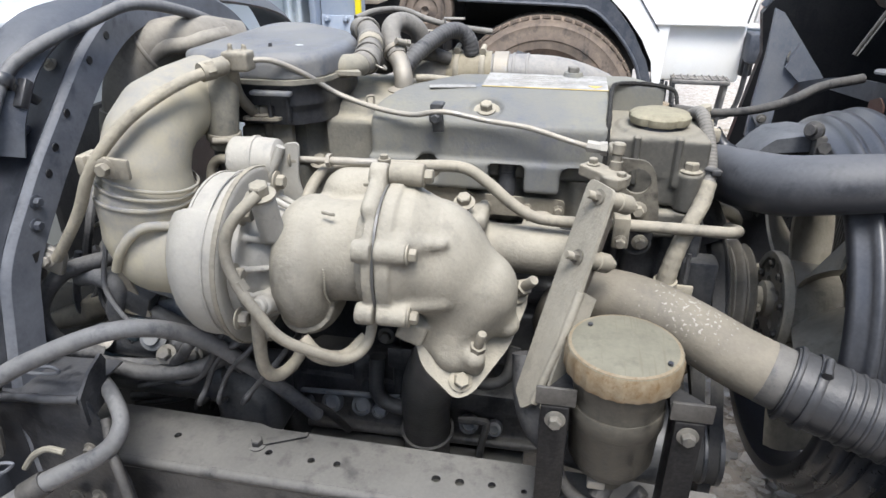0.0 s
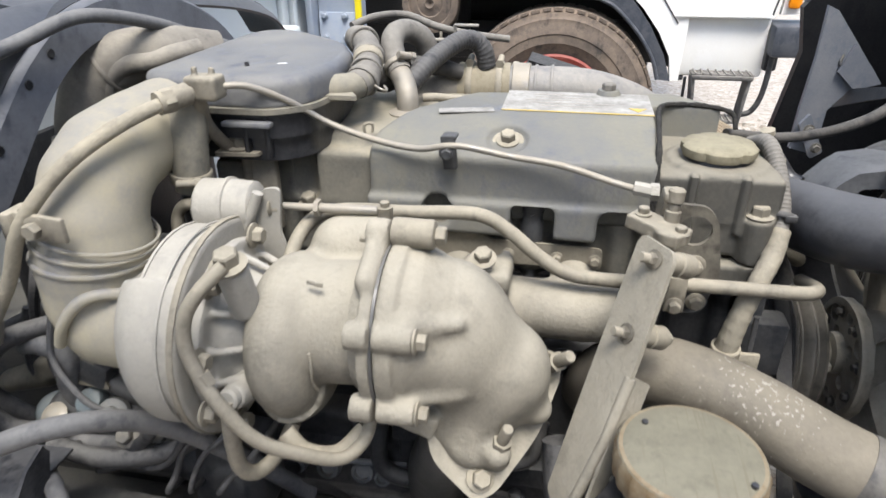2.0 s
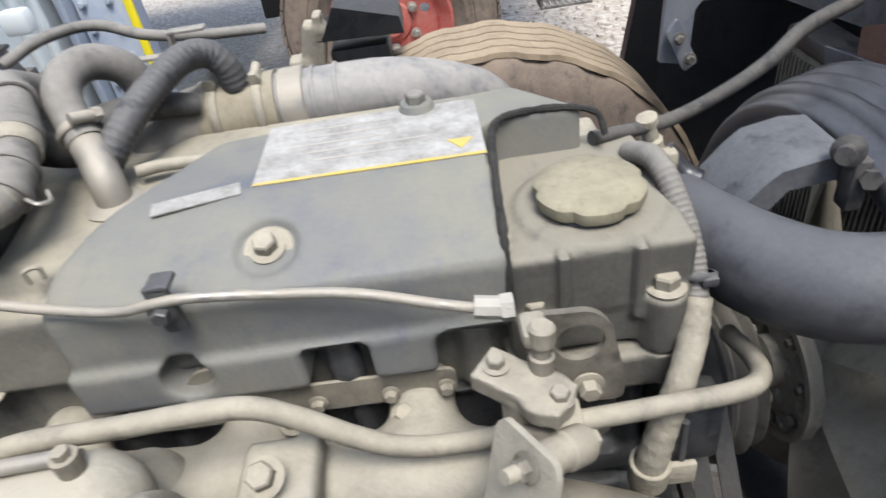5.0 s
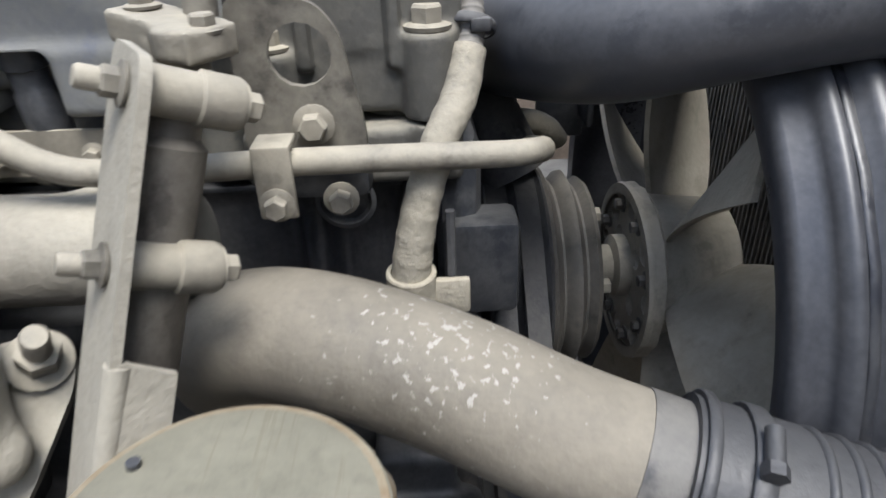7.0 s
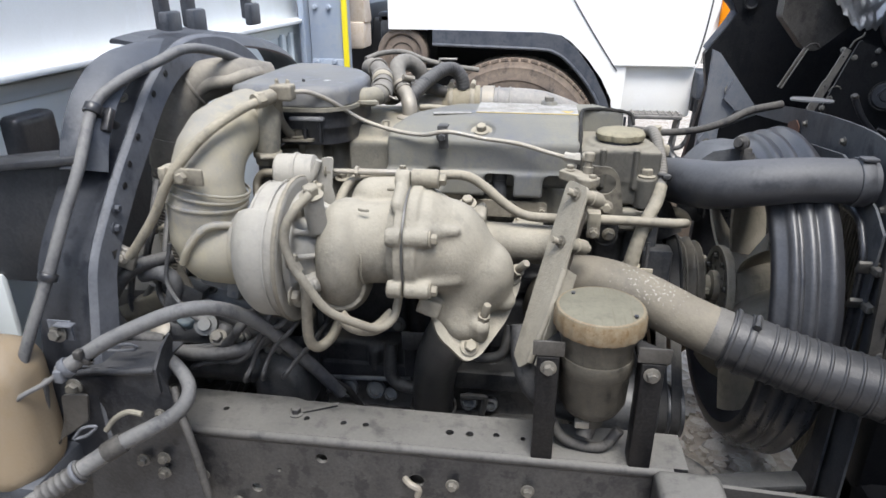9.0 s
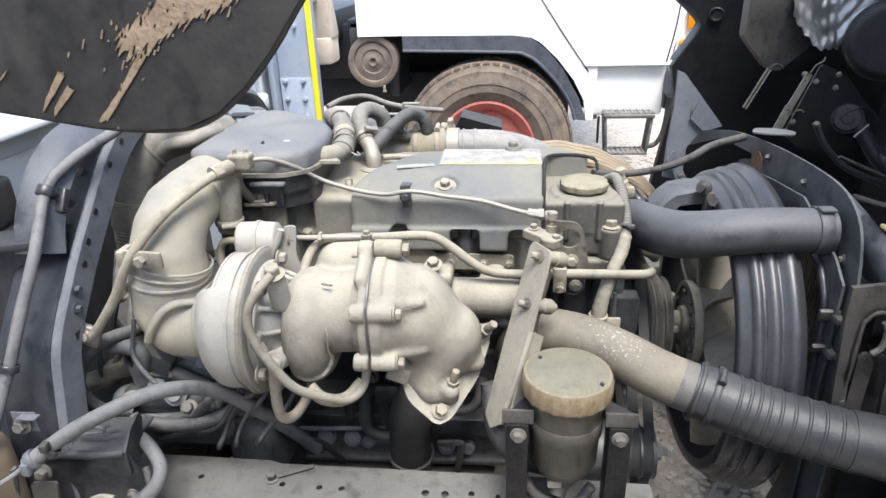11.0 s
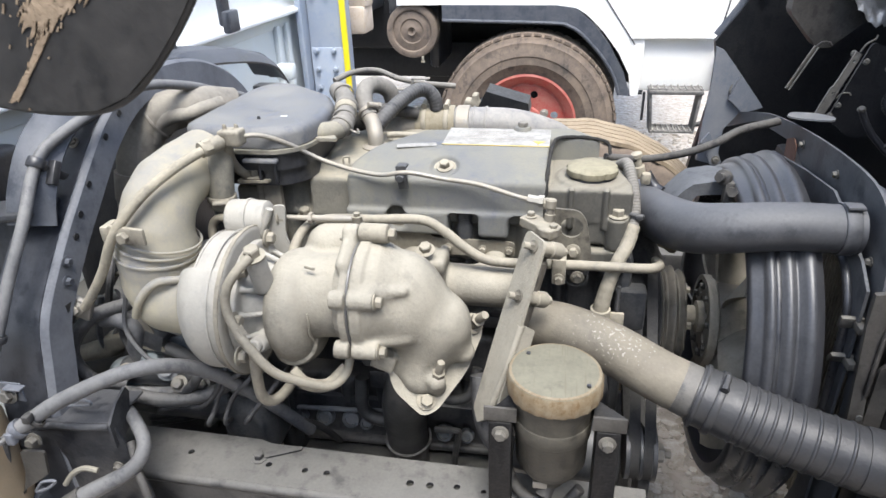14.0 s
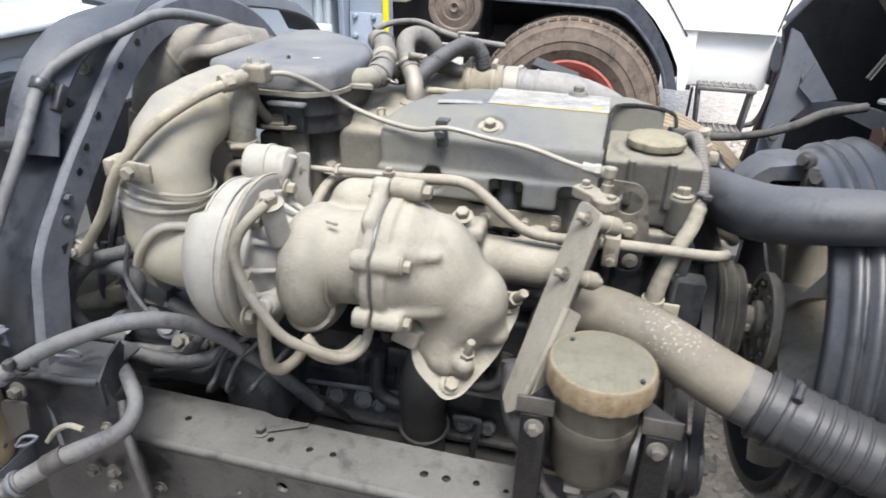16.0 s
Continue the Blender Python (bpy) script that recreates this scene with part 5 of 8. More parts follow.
    part("ear_plate", plate(round_corners([(-0.035, -0.016), (0.035, -0.012), (0.030, 0.020), (-0.020, 0.022)], 0.006), (-0.558, 0.672, 0.676), (1, 0, 0), (0, 0.7, 0.7), 0.005), M_STEEL, g)
    bolt(g, (-0.550, 0.668, 0.682), (0, -0.7, 0.7), 0.0085, M_BOLTD)
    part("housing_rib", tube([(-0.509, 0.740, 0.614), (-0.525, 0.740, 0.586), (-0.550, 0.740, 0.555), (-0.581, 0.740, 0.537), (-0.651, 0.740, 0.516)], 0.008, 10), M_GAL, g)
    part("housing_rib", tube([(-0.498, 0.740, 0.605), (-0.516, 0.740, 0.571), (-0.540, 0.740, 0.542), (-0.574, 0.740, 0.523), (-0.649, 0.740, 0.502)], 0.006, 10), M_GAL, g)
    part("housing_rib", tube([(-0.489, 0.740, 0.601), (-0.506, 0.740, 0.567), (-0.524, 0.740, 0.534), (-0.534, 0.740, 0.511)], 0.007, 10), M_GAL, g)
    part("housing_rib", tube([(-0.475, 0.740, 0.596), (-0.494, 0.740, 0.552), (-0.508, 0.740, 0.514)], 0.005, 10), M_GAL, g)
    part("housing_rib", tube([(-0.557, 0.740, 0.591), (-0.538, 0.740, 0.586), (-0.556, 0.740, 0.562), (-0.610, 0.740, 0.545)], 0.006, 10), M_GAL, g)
    part("fitting_hose", tube([(-0.594, 0.640, 0.664), (-0.572, 0.640, 0.667), (-0.539, 0.640, 0.670), (-0.505, 0.640, 0.677), (-0.469, 0.640, 0.692), (-0.434, 0.640, 0.710)], [0.013, 0.0115, 0.011, 0.011, 0.0105, 0.0105], 14), M_CABLE, g, "grey hose on the casting")
    part("fitting_head", lathe([(0, 0), (0.016, 0), (0.017, 0.012), (0.013, 0.016), (0.013, 0.024), (0, 0.024)], (-0.594, 0.640, 0.664), (-0.8, -0.3, 0.4), 16), M_TEAL, g)
    # flange of the bell housing with its bolts, and two ribs
    part("flange", cast(lambda P: su(0.006, f_box(P, (-0.455, 0.70, 0.735), (0.075, 0.022, 0.014), 0.006, Matrix.Rotation(0.12, 4, "Y")), f_box(P, (-0.415, 0.69, 0.70), (0.012, 0.02, 0.05), 0.006), f_box(P, (-0.475, 0.695, 0.70), (0.010, 0.02, 0.05), 0.006)), (-0.56, 0.65, 0.63), (-0.36, 0.74, 0.77), 0.004), M_GREYB, g)
    for x, z in ((-0.515, 0.757), (-0.465, 0.752), (-0.410, 0.744)):
        bolt(g, (x, 0.692, z), (0, -0.35, 0.94), 0.0085, M_BOLTD)
    for k, (x, z) in enumerate(((-0.475, 0.66), (-0.450, 0.655), (-0.425, 0.65))):
        part("rib", tube([(x + 0.03, 0.715, z + 0.05), (x + 0.008, 0.70, z + 0.01), (x - 0.004, 0.695, z - 0.04), (x - 0.03, 0.70, z - 0.085)], 0.006, 10), M_GAL, g)
    part("connector", join(box((-0.475, 0.655, 0.80), (0.05, 0.03, 0.024), 0.005, rot=Matrix.Rotation(0.25, 4, "Y")), box((-0.445, 0.652, 0.790), (0.02, 0.036, 0.03), 0.003, rot=Matrix.Rotation(0.25, 4, "Y"))), M_GREYB, g)
    part("sensor_cable", tube([(-0.52, 0.675, 0.90), (-0.515, 0.66, 0.86), (-0.50, 0.652, 0.825), (-0.485, 0.653, 0.808)], 0.011, 10), M_CABLE, g)
    part("triangle_plate", plate(round_corners([(-0.555, 0.752), (-0.505, 0.748), (-0.535, 0.83)], 0.006), (0, 0.650, 0), (1, 0, 0), (0, 0, 1), 0.003, [(-0.53, 0.765, 0.004)]), M_STEEL, g)
    part("thin_wire", tube([(-0.54, 0.64, 0.86), (-0.548, 0.628, 0.80), (-0.52, 0.622, 0.755), (-0.50, 0.63, 0.73)], 0.0035, 8), M_CABLE, g)
    part("thin_wire", tube([(-0.50, 0.63, 0.73), (-0.47, 0.66, 0.68), (-0.435, 0.70, 0.60), (-0.41, 0.72, 0.575), (-0.38, 0.73, 0.575)], 0.004, 8), M_GAL, g)
    part("strut_rod", tube([(-0.395, 0.66, 0.681), (-0.331, 0.67, 0.622), (-0.30, 0.72, 0.56), (-0.29, 0.78, 0.47)], 0.006, 10), M_RUBBER_D, g)
    part("side_hose", tube([(-0.60, 0.65, 0.80), (-0.565, 0.64, 0.81), (-0.545, 0.645, 0.79), (-0.56, 0.65, 0.745), (-0.55, 0.66, 0.70)], 0.013, 12), M_CABLE, g)
    part("hose_sleeve", tube([(-0.54, 0.66, 0.76), (-0.463, 0.66, 0.725), (-0.42, 0.658, 0.70), (-0.385, 0.66, 0.674)], 0.0115, 12), M_GAL, g)
    for x, z in ((-0.22, 0.66), (-0.06, 0.665), (0.03, 0.66)):
        bolt(g, (x, 0.79, z), (0, -1, 0.2), 0.009, M_BOLTD)
    part("oil_pipe", tube([(-0.10, 0.73, 0.69), (-0.085, 0.72, 0.66), (-0.06, 0.715, 0.65), (-0.03, 0.72, 0.66), (-0.02, 0.74, 0.70)], 0.0085, 10), M_GAL, g)
    part("lower_bracket", join(box((-0.18, 0.745, 0.655), (0.05, 0.006, 0.035), 0.002), box((-0.16, 0.75, 0.64), (0.012, 0.03, 0.05), 0.003)), M_GAL, g)


clutter_rear()


# ---- turbocharger ----
def turbo():
    tb = thing("turbocharger", "sandy dust-covered turbocharger with pale aluminium compressor and iron turbine", "turbocharger", (-0.2, 0.64, 0.8))
    AY = 0.645

    def comp(P):
        d = f_volute(P, (-0.372, AY, 0.862), 0.060, 0.026, 0.038, 2.2, -1)
        d = su(0.012, d, f_cyl(P, (-0.385, AY, 0.862), (-0.338, AY, 0.862), 0.098, 0.010))
        d = su(0.010, d, f_cyl(P, (-0.45, AY, 0.862), (-0.38, AY, 0.862), 0.047, 0.004))
        d = su(0.004, d, f_cyl(P, (-0.340, AY, 0.862), (-0.330, AY, 0.862), 0.107, 0.003))
        return su(0.012, d, f_cap(P, (-0.372, AY + 0.05, 0.83), (-0.372, AY + 0.12, 0.80), 0.034))
    part("compressor_housing", cast(comp, (-0.47, 0.52, 0.74), (-0.31, 0.80, 1.01), 0.003), M_ALU, tb, "pale cast aluminium compressor housing")

    for x, r in ((-0.378, 0.0985), (-0.352, 0.1015)):
        part("rim_line", ring((x, AY, 0.862), (1, 0, 0), r, 0.003, 0.0008), M_ALU, tb)
    part("edge_band", ring((-0.3345, AY, 0.862), (1, 0, 0), 0.107, 0.006, 0.0012), M_STEEL, tb)

    def bearing(P):
        d = f_cyl(P, (-0.331, AY, 0.862), (-0.318, AY, 0.862), 0.088, 0.003)
        d = su(0.012, d, f_cyl(P, (-0.325, AY, 0.868), (-0.255, AY, 0.872), 0.040, 0.006))
        d = su(0.008, d, f_cyl(P, (-0.288, 0.60, 0.91), (-0.288, 0.585, 0.965), 0.014, 0.004), f_cyl(P, (-0.29, 0.60, 0.83), (-0.295, 0.560, 0.843), 0.012, 0.003))
        d = su(0.010, d, f_cap(P, (-0.322, AY, 0.862), (-0.276, AY, 0.864), 0.066, 0.048))
        for k in range(13):
            a = TAU * k / 13
            d = su(0.004, d, f_cap(P, (-0.318, AY + 0.075 * math.cos(a), 0.862 + 0.075 * math.sin(a)), (-0.272, AY + 0.052 * math.cos(a), 0.865 + 0.052 * math.sin(a)), 0.004))
        return d
    part("bearing_housing", cast(bearing, (-0.345, 0.53, 0.76), (-0.24, 0.76, 0.99), 0.0028), M_ALU, tb)
    for y, z in ((0.590, 0.940), (0.553, 0.885), (0.549, 0.832), (0.60, 0.778), (0.68, 0.945)):
        bolt(tb, (-0.317, y, z), (1, 0, 0), 0.0085, M_STEEL)
    bolt(tb, (-0.288, 0.583, 0.966), (0, -0.25, 1), 0.011, M_STEEL, name="banjo_bolt")
    part("oil_union", lathe([(0, 0), (0.0095, 0), (0.010, 0.003), (0.010, 0.012), (0.008, 0.014), (0, 0.014)], (-0.294, 0.566, 0.842), (-0.1, -0.9, 0.25), 20), M_ALU, tb)

    def turbine(P):
        d = f_volute(P, (-0.262, AY - 0.002, 0.859), 0.050, 0.030, 0.034, -2.3, -1)
        d = su(0.006, d, f_cyl(P, (-0.30, AY, 0.868), (-0.22, AY, 0.874), 0.046, 0.008))
        d = su(0.005, d, f_cyl(P, (-0.245, AY, 0.876), (-0.165, AY, 0.882), 0.059, 0.006))
        d = su(0.012, d, f_cap(P, (-0.234, 0.712, 0.922), (-0.190, 0.712, 0.924), 0.034, 0.034))
        d = su(0.008, d, f_cap(P, (-0.245, 0.71, 0.895), (-0.20, 0.76, 0.86), 0.036, 0.034))
        d = su(0.003, d, f_cyl(P, (-0.178, AY, 0.885), (-0.166, AY, 0.885), 0.083, 0.003))
        for y, z in ((AY + 0.006, 0.975), (0.572, 0.917), (0.570, 0.842)):
            d = su(0.004, d, f_cyl(P, (-0.187, y, z), (-0.166, y, z), 0.0125, 0.003))
        d = su(0.006, d, f_cap(P, (-0.176, 0.600, 0.952), (-0.176, 0.645, 0.972), 0.009))
        return su(0.003, d, f_cap(P, (-0.232, 0.612, 0.940), (-0.218, 0.608, 0.940), 0.0026))
    part("turbine_housing", cast(turbine, (-0.35, 0.50, 0.75), (-0.155, 0.82, 1.02), 0.003), M_TURBO, tb)
    part("weld_bead", tube([(-0.2255 + 0.001 * math.sin(7 * k), AY - 0.0645 * math.cos(radians(12 - 5 * k)), 0.872 + 0.0645 * math.sin(radians(12 - 5 * k))) for k in range(10)], 0.0013, 8, ridge=(0.0031, 0.0003)), M_STEEL, tb, "ragged weld bead")

    # outlet elbow with bolt bosses and its triangular flange
    def elbow(P):
        d = f_cyl(P, (-0.163, AY, 0.885), (-0.146, AY, 0.885), 0.083, 0.003)
        d = su(0.004, d, f_cap(P, (-0.150, AY, 0.886), (-0.120, AY + 0.006, 0.880), 0.0775, 0.066))
        d = su(0.02, d, f_cap(P, (-0.112, AY + 0.005, 0.868), (-0.064, AY + 0.005, 0.843), 0.057, 0.044))
        for y, z in ((AY + 0.006, 0.975), (0.572, 0.917), (0.570, 0.842)):
            d = su(0.004, d, f_cyl(P, (-0.163, y, z), (-0.128, y + 0.001, z), 0.0115, 0.002))
        for y, z in ((0.578, 0.922), (0.577, 0.848)):
            d = su(0.012, d, f_cap(P, (-0.140, y + 0.004, z), (-0.095, y + 0.020, z - 0.002), 0.008, 0.004))
        # the foot spreads out towards the corners of its flange
        d = su(0.022, d, f_cap(P, (-0.066, 0.652, 0.835), (-0.086, 0.632, 0.765), 0.042, 0.030))
        d = su(0.020, d, f_cap(P, (-0.080, 0.645, 0.815), (-0.122, 0.640, 0.775), 0.030, 0.018))
        d = su(0.020, d, f_cap(P, (-0.060, 0.660, 0.825), (-0.028, 0.655, 0.792), 0.034, 0.016))
        d = su(0.008, d, f_cap(P, (-0.062, 0.622, 0.752), (-0.060, 0.608, 0.772), 0.0135))
        return su(0.004, d, f_box(P, (-0.135, 0.622, 0.795), (0.017, 0.016, 0.013), 0.003, Matrix.Rotation(0.35, 4, "Y")))
    part("outlet_elbow", cast(elbow, (-0.19, 0.53, 0.70), (0.03, 0.76, 1.0), 0.003), M_TURBO, tb)
    part("flange_gap", lathe([(0, 0), (0.0825, 0), (0.0818, 0.0026), (0, 0.0026)], (-0.166, AY, 0.885), (1, 0, 0), 48), M_GREASE, tb)
    bolt(tb, (-0.128, AY + 0.007, 0.975), (1, 0, 0), 0.0085, M_STEEL)
    bolt(tb, (-0.128, 0.573, 0.917), (1, 0, 0), 0.0075, M_STEEL)
    bolt(tb, (-0.128, 0.571, 0.842), (1, 0, 0), 0.0075, M_STEEL)
    part("dowel", lathe([(0, 0), (0.013, 0), (0.0135, 0.002), (0.0135, 0.035), (0.012, 0.037), (0, 0.037)], (-0.163, AY + 0.006, 0.976), (1, 0, 0), 18), M_STEEL, tb)
    n = Vector((0.30, -0.72, 0.62)).normalized()
    u = Vector((0.9, 0.25, 0)).normalized()
    u = (u - n * u.dot(n)).normalized()
    v = n.cross(u)
    o = Vector((-0.064, 0.662, 0.772))
    tri = [(-0.080, 0.0), (-0.073, -0.040), (-0.034, -0.081), (-0.012, -0.074), (0.036, -0.022), (0.066, 0.035), (0.062, 0.062), (-0.06, 0.045)]
    part("outlet_flange", plate(round_corners(tri, 0.014), o, u, v, 0.011), M_TURBO, tb)
    bolt(tb, o + u * 0.050 + v * 0.046 + n * 0.013, n + Vector((0.3, 0, 0.3)), 0.0105, M_STEEL, "stud", name="stud")
    bolt(tb, (-0.060, 0.612, 0.770), (0.12, -0.14, 0.5), 0.0095, M_STEEL, "stud", name="stud")
    bolt(tb, o - u * 0.027 - v * 0.058 + n * 0.013, n, 0.0095, M_STEEL)
    # actuator can, its bracket and rod
    part("actuator", lathe([(0, 0), (0.026, 0.0), (0.029, 0.003), (0.029, 0.028), (0.031, 0.029), (0.031, 0.033), (0.029, 0.034), (0.027, 0.058), (0.022, 0.062), (0, 0.062)], (-0.385, 0.712, 0.958), (1, 0.05, 0.02), 32), M_ALU, tb, "pale round actuator can")
    part("actuator_bracket", plate(round_corners([(-0.312, 0.986), (-0.292, 0.988), (-0.298, 0.94), (-0.288, 0.905), (-0.300, 0.885), (-0.338, 0.878), (-0.372, 0.888), (-0.355, 0.915), (-0.337, 0.936)], 0.008), (0, 0.702, 0), (1, 0, 0), (0, 0, 1), -0.004), M_ALU, tb)
    part("bracket_lip", tube([(-0.313, 0.696, 0.984), (-0.322, 0.694, 0.962), (-0.337, 0.694, 0.936), (-0.358, 0.696, 0.912), (-0.374, 0.70, 0.890)], 0.0055, 10), M_ALU, tb)
    bolt(tb, (-0.306, 0.697, 0.898), (0, -1, 0), 0.0065, M_STEEL)
    bolt(tb, (-0.338, 0.697, 0.893), (0, -1, 0), 0.0065, M_STEEL)
    bolt(tb, (-0.307, 0.708, 0.965), (1, 0, 0), 0.007, M_STEEL)
    rod = part("actuator_rod", tube([(-0.30, 0.717, 0.962), (-0.185, 0.722, 0.962)], 0.004, 10, smooth=False), M_BARE, tb)
    part("rod_sleeve", tube([(-0.262, 0.719, 0.962), (-0.20, 0.722, 0.962)], 0.0050, 12, smooth=False), M_BARE, rod)
    part("rod_nut", lathe([(0, 0), (0.009, 0), (0.009, 0.005), (0, 0.005)], (-0.264, 0.719, 0.962), (1, 0, 0), 6), M_BARE, rod)
    part("rod_end", join(lathe([(0, -0.014), (0.008, -0.014), (0.008, 0.008), (0, 0.008)], (-0.19, 0.716, 0.962), (0, 0, 1), 14), lathe([(0, 0.008), (0.005, 0.008), (0.005, 0.013), (0, 0.013)], (-0.19, 0.716, 0.962), (0, 0, 1), 6)), M_STEEL, rod)
    part("lever", box((-0.192, 0.70, 0.946), (0.034, 0.03, 0.006), 0.003), M_STEEL, tb)
    part("boost_pipe", tube([(-0.383, 0.715, 0.954), (-0.41, 0.72, 0.954), (-0.424, 0.72, 0.938), (-0.42, 0.71, 0.912), (-0.40, 0.69, 0.90)], 0.0065, 12), M_STEEL, tb)
    # oil lines
    part("oil_feed_pipe", tube([(-0.286, 0.572, 0.972), (-0.30, 0.555, 0.958), (-0.312, 0.546, 0.938), (-0.315, 0.541, 0.912), (-0.304, 0.535, 0.885), (-0.285, 0.53, 0.858), (-0.262, 0.535, 0.822), (-0.231, 0.548, 0.799), (-0.20, 0.566, 0.781), (-0.182, 0.585, 0.79), (-0.176, 0.60, 0.82)], 0.0063, 12), M_STEEL, tb, "bent steel oil pipe")
    part("oil_return_pipe", tube([(-0.296, 0.555, 0.845), (-0.298, 0.553, 0.80), (-0.300, 0.56, 0.757), (-0.292, 0.575, 0.738), (-0.280, 0.60, 0.742), (-0.27, 0.62, 0.765)], 0.0078, 12), M_STEEL, tb, "bent steel oil return pipe")
    part("lower_elbow", tube([(-0.258, 0.578, 0.792), (-0.238, 0.573, 0.776), (-0.208, 0.580, 0.772), (-0.186, 0.60, 0.788)], 0.0092, 14), M_STEEL, tb)
    part("union_nut", lathe([(0, 0), (0.0085, 0), (0.0085, 0.012), (0, 0.012)], (-0.304, 0.537, 0.886), (0.35, -0.1, -0.6), 6), M_STEEL, tb)
    part("coolant_pipe", tube([(-0.285, 0.665, 0.88), (-0.284, 0.695, 0.922), (-0.274, 0.728, 0.943), (-0.245, 0.745, 0.9495), (-0.174, 0.748, 0.951), (-0.103, 0.748, 0.954), (-0.070, 0.748, 0.938), (-0.037, 0.748, 0.911), (-0.006, 0.748, 0.894), (0.035, 0.748, 0.891), (0.10, 0.752, 0.891), (0.17, 0.757, 0.889), (0.220, 0.763, 0.886), (0.240, 0.774, 0.883), (0.248, 0.80, 0.874), (0.248, 0.84, 0.86)], 0.0075, 12), M_STEEL, tb, "long bent steel coolant pipe")
    part("pipe_clip", join(box((0.10, 0.742, 0.884), (0.020, 0.004, 0.040), 0.002), box((0.10, 0.752, 0.902), (0.020, 0.02, 0.004), 0.0015)), M_STEEL, tb)
    bolt(tb, (0.10, 0.740, 0.873), (0, -1, 0), 0.0062)
    dp = part("down_pipe", tube([(-0.100, 0.652, 0.745), (-0.118, 0.672, 0.705), (-0.138, 0.710, 0.64), (-0.150, 0.750, 0.57), (-0.156, 0.78, 0.50), (-0.158, 0.79, 0.40)], 0.037, 28), M_GAL, tb, "dark exhaust down pipe")
    part("pipe_clamp", ring((-0.156, 0.782, 0.495), (-0.05, 0.2, -0.97), 0.039, 0.006, 0.003), M_GAL, dp)
    return tb


turbo()


def shield_bracket():
    s = thing("bracket", "long dusty steel support bracket with bolts and spacers", "bracket", (0.06, 0.66, 0.7))
    up = Vector((0.24, 0.31, 0.92)).normalized()
    w = Vector((0.784, 0.498, -0.369))
    w = (w - up * w.dot(up)).normalized()
    side = up.cross(w)
    side = side if side.x > 0 else -side
    o = Vector((0.055, 0.671, 0.916))
    edge = [(-0.026, 0.050), (-0.021, 0.057), (0.018, 0.052), (0.022, 0.044), (0.024, -0.062), (0.022, -0.13), (0.010, -0.212), (-0.006, -0.226), (-0.026, -0.212), (-0.027, -0.1)]
    part("plate", plate(round_corners(edge, 0.005), o, side, up, 0.0045 * (1 if side.cross(up).dot(w) > 0 else -1), []), M_TURBO, s, angle=30)
    # the lower half is rolled round into a channel
    part("rolled_edge", join(tube([o + side * 0.0205 + up * -0.066 + w * 0.004, o + side * 0.0190 + up * -0.13 + w * 0.004, o + side * 0.008 + up * -0.210 + w * 0.004], 0.0055, 12, smooth=False), plate([(0.004, -0.064), (0.026, -0.070), (0.026, -0.13), (0.016, -0.205), (0.004, -0.210)], o + side * 0.0205, w, up, 0.004)), M_TURBO, s)
    part("channel_back", tube([o - side * 0.010 + up * -0.070 + w * 0.018, o - side * 0.012 + up * -0.20 + w * 0.016], [0.010, 0.008], 12, smooth=False), M_STEEL, s)
    for h in (0.040, -0.031):
        p = o + up * h + side * 0.002
        bolt(s, p - w * 0.0005, -w, 0.0062, M_EYE)
        part("stud_end", lathe([(0, 0), (0.0048, 0), (0.0048, 0.012), (0.004, 0.0135), (0, 0.0135)], p - w * 0.004, -w, 12), M_STEEL, s)
        part("spacer", lathe([(0, 0), (0.0102, 0), (0.0102, 0.022), (0.0116, 0.0232), (0.0116, 0.038), (0.0108, 0.040), (0, 0.040)], p + w * 0.004, w, 20), M_STEEL, s)
        bolt(s, p + w * 0.044, w, 0.0065, M_STEEL)
    b0 = o + w * 0.022 - side * 0.014
    part("spring_tube", lathe([(0, -0.12), (0.0165, -0.12), (0.0165, 0.018), (0.013, 0.022), (0.013, 0.045), (0.0, 0.045)], b0, up, 26), M_TUBE, s, "dark steel tube")
    tp = Vector((0.071, 0.727, 0.963))
    ex = Vector((0.80, -0.60, -0.1)).normalized()
    rot = Matrix((ex, Vector((0.6, 0.8, 0)), ex.cross(Vector((0.6, 0.8, 0))))).transposed().to_4x4()
    part("top_block", cast(lambda P: su(0.0012, f_box(P, tp, (0.028, 0.013, 0.007), 0.0015, rot), f_cyl(P, tp + ex * 0.014 - Vector((0, 0, 0.007)), tp + ex * 0.014 + Vector((0, 0, 0.006)), 0.0165, 0.002), f_cyl(P, tp - Vector((0, 0, 0.03)), tp, 0.0135, 0.002)), (0.02, 0.68, 0.92), (0.12, 0.78, 0.99), 0.0015), M_STEEL, s)
    bolt(s, tp - ex * 0.017 + Vector((0, 0, 0.007)), (0, 0, 1), 0.0055, M_STEEL)
    bolt(s, tp + ex * 0.023 + Vector((0, 0, 0.004)), (0, 0, 1), 0.0055, M_STEEL)
    part("banjo", join(lathe([(0, 0), (0.0075, 0), (0.0075, 0.010), (0.0058, 0.011), (0.0058, 0.018), (0.0078, 0.0195), (0.0078, 0.030), (0.006, 0.032), (0, 0.032)], (0.083, 0.734, 0.968), (0.05, 0.1, 1), 14), box((0.081, 0.744, 0.990), (0.016, 0.022, 0.012), 0.004)), M_STEEL, s)


shield_bracket()


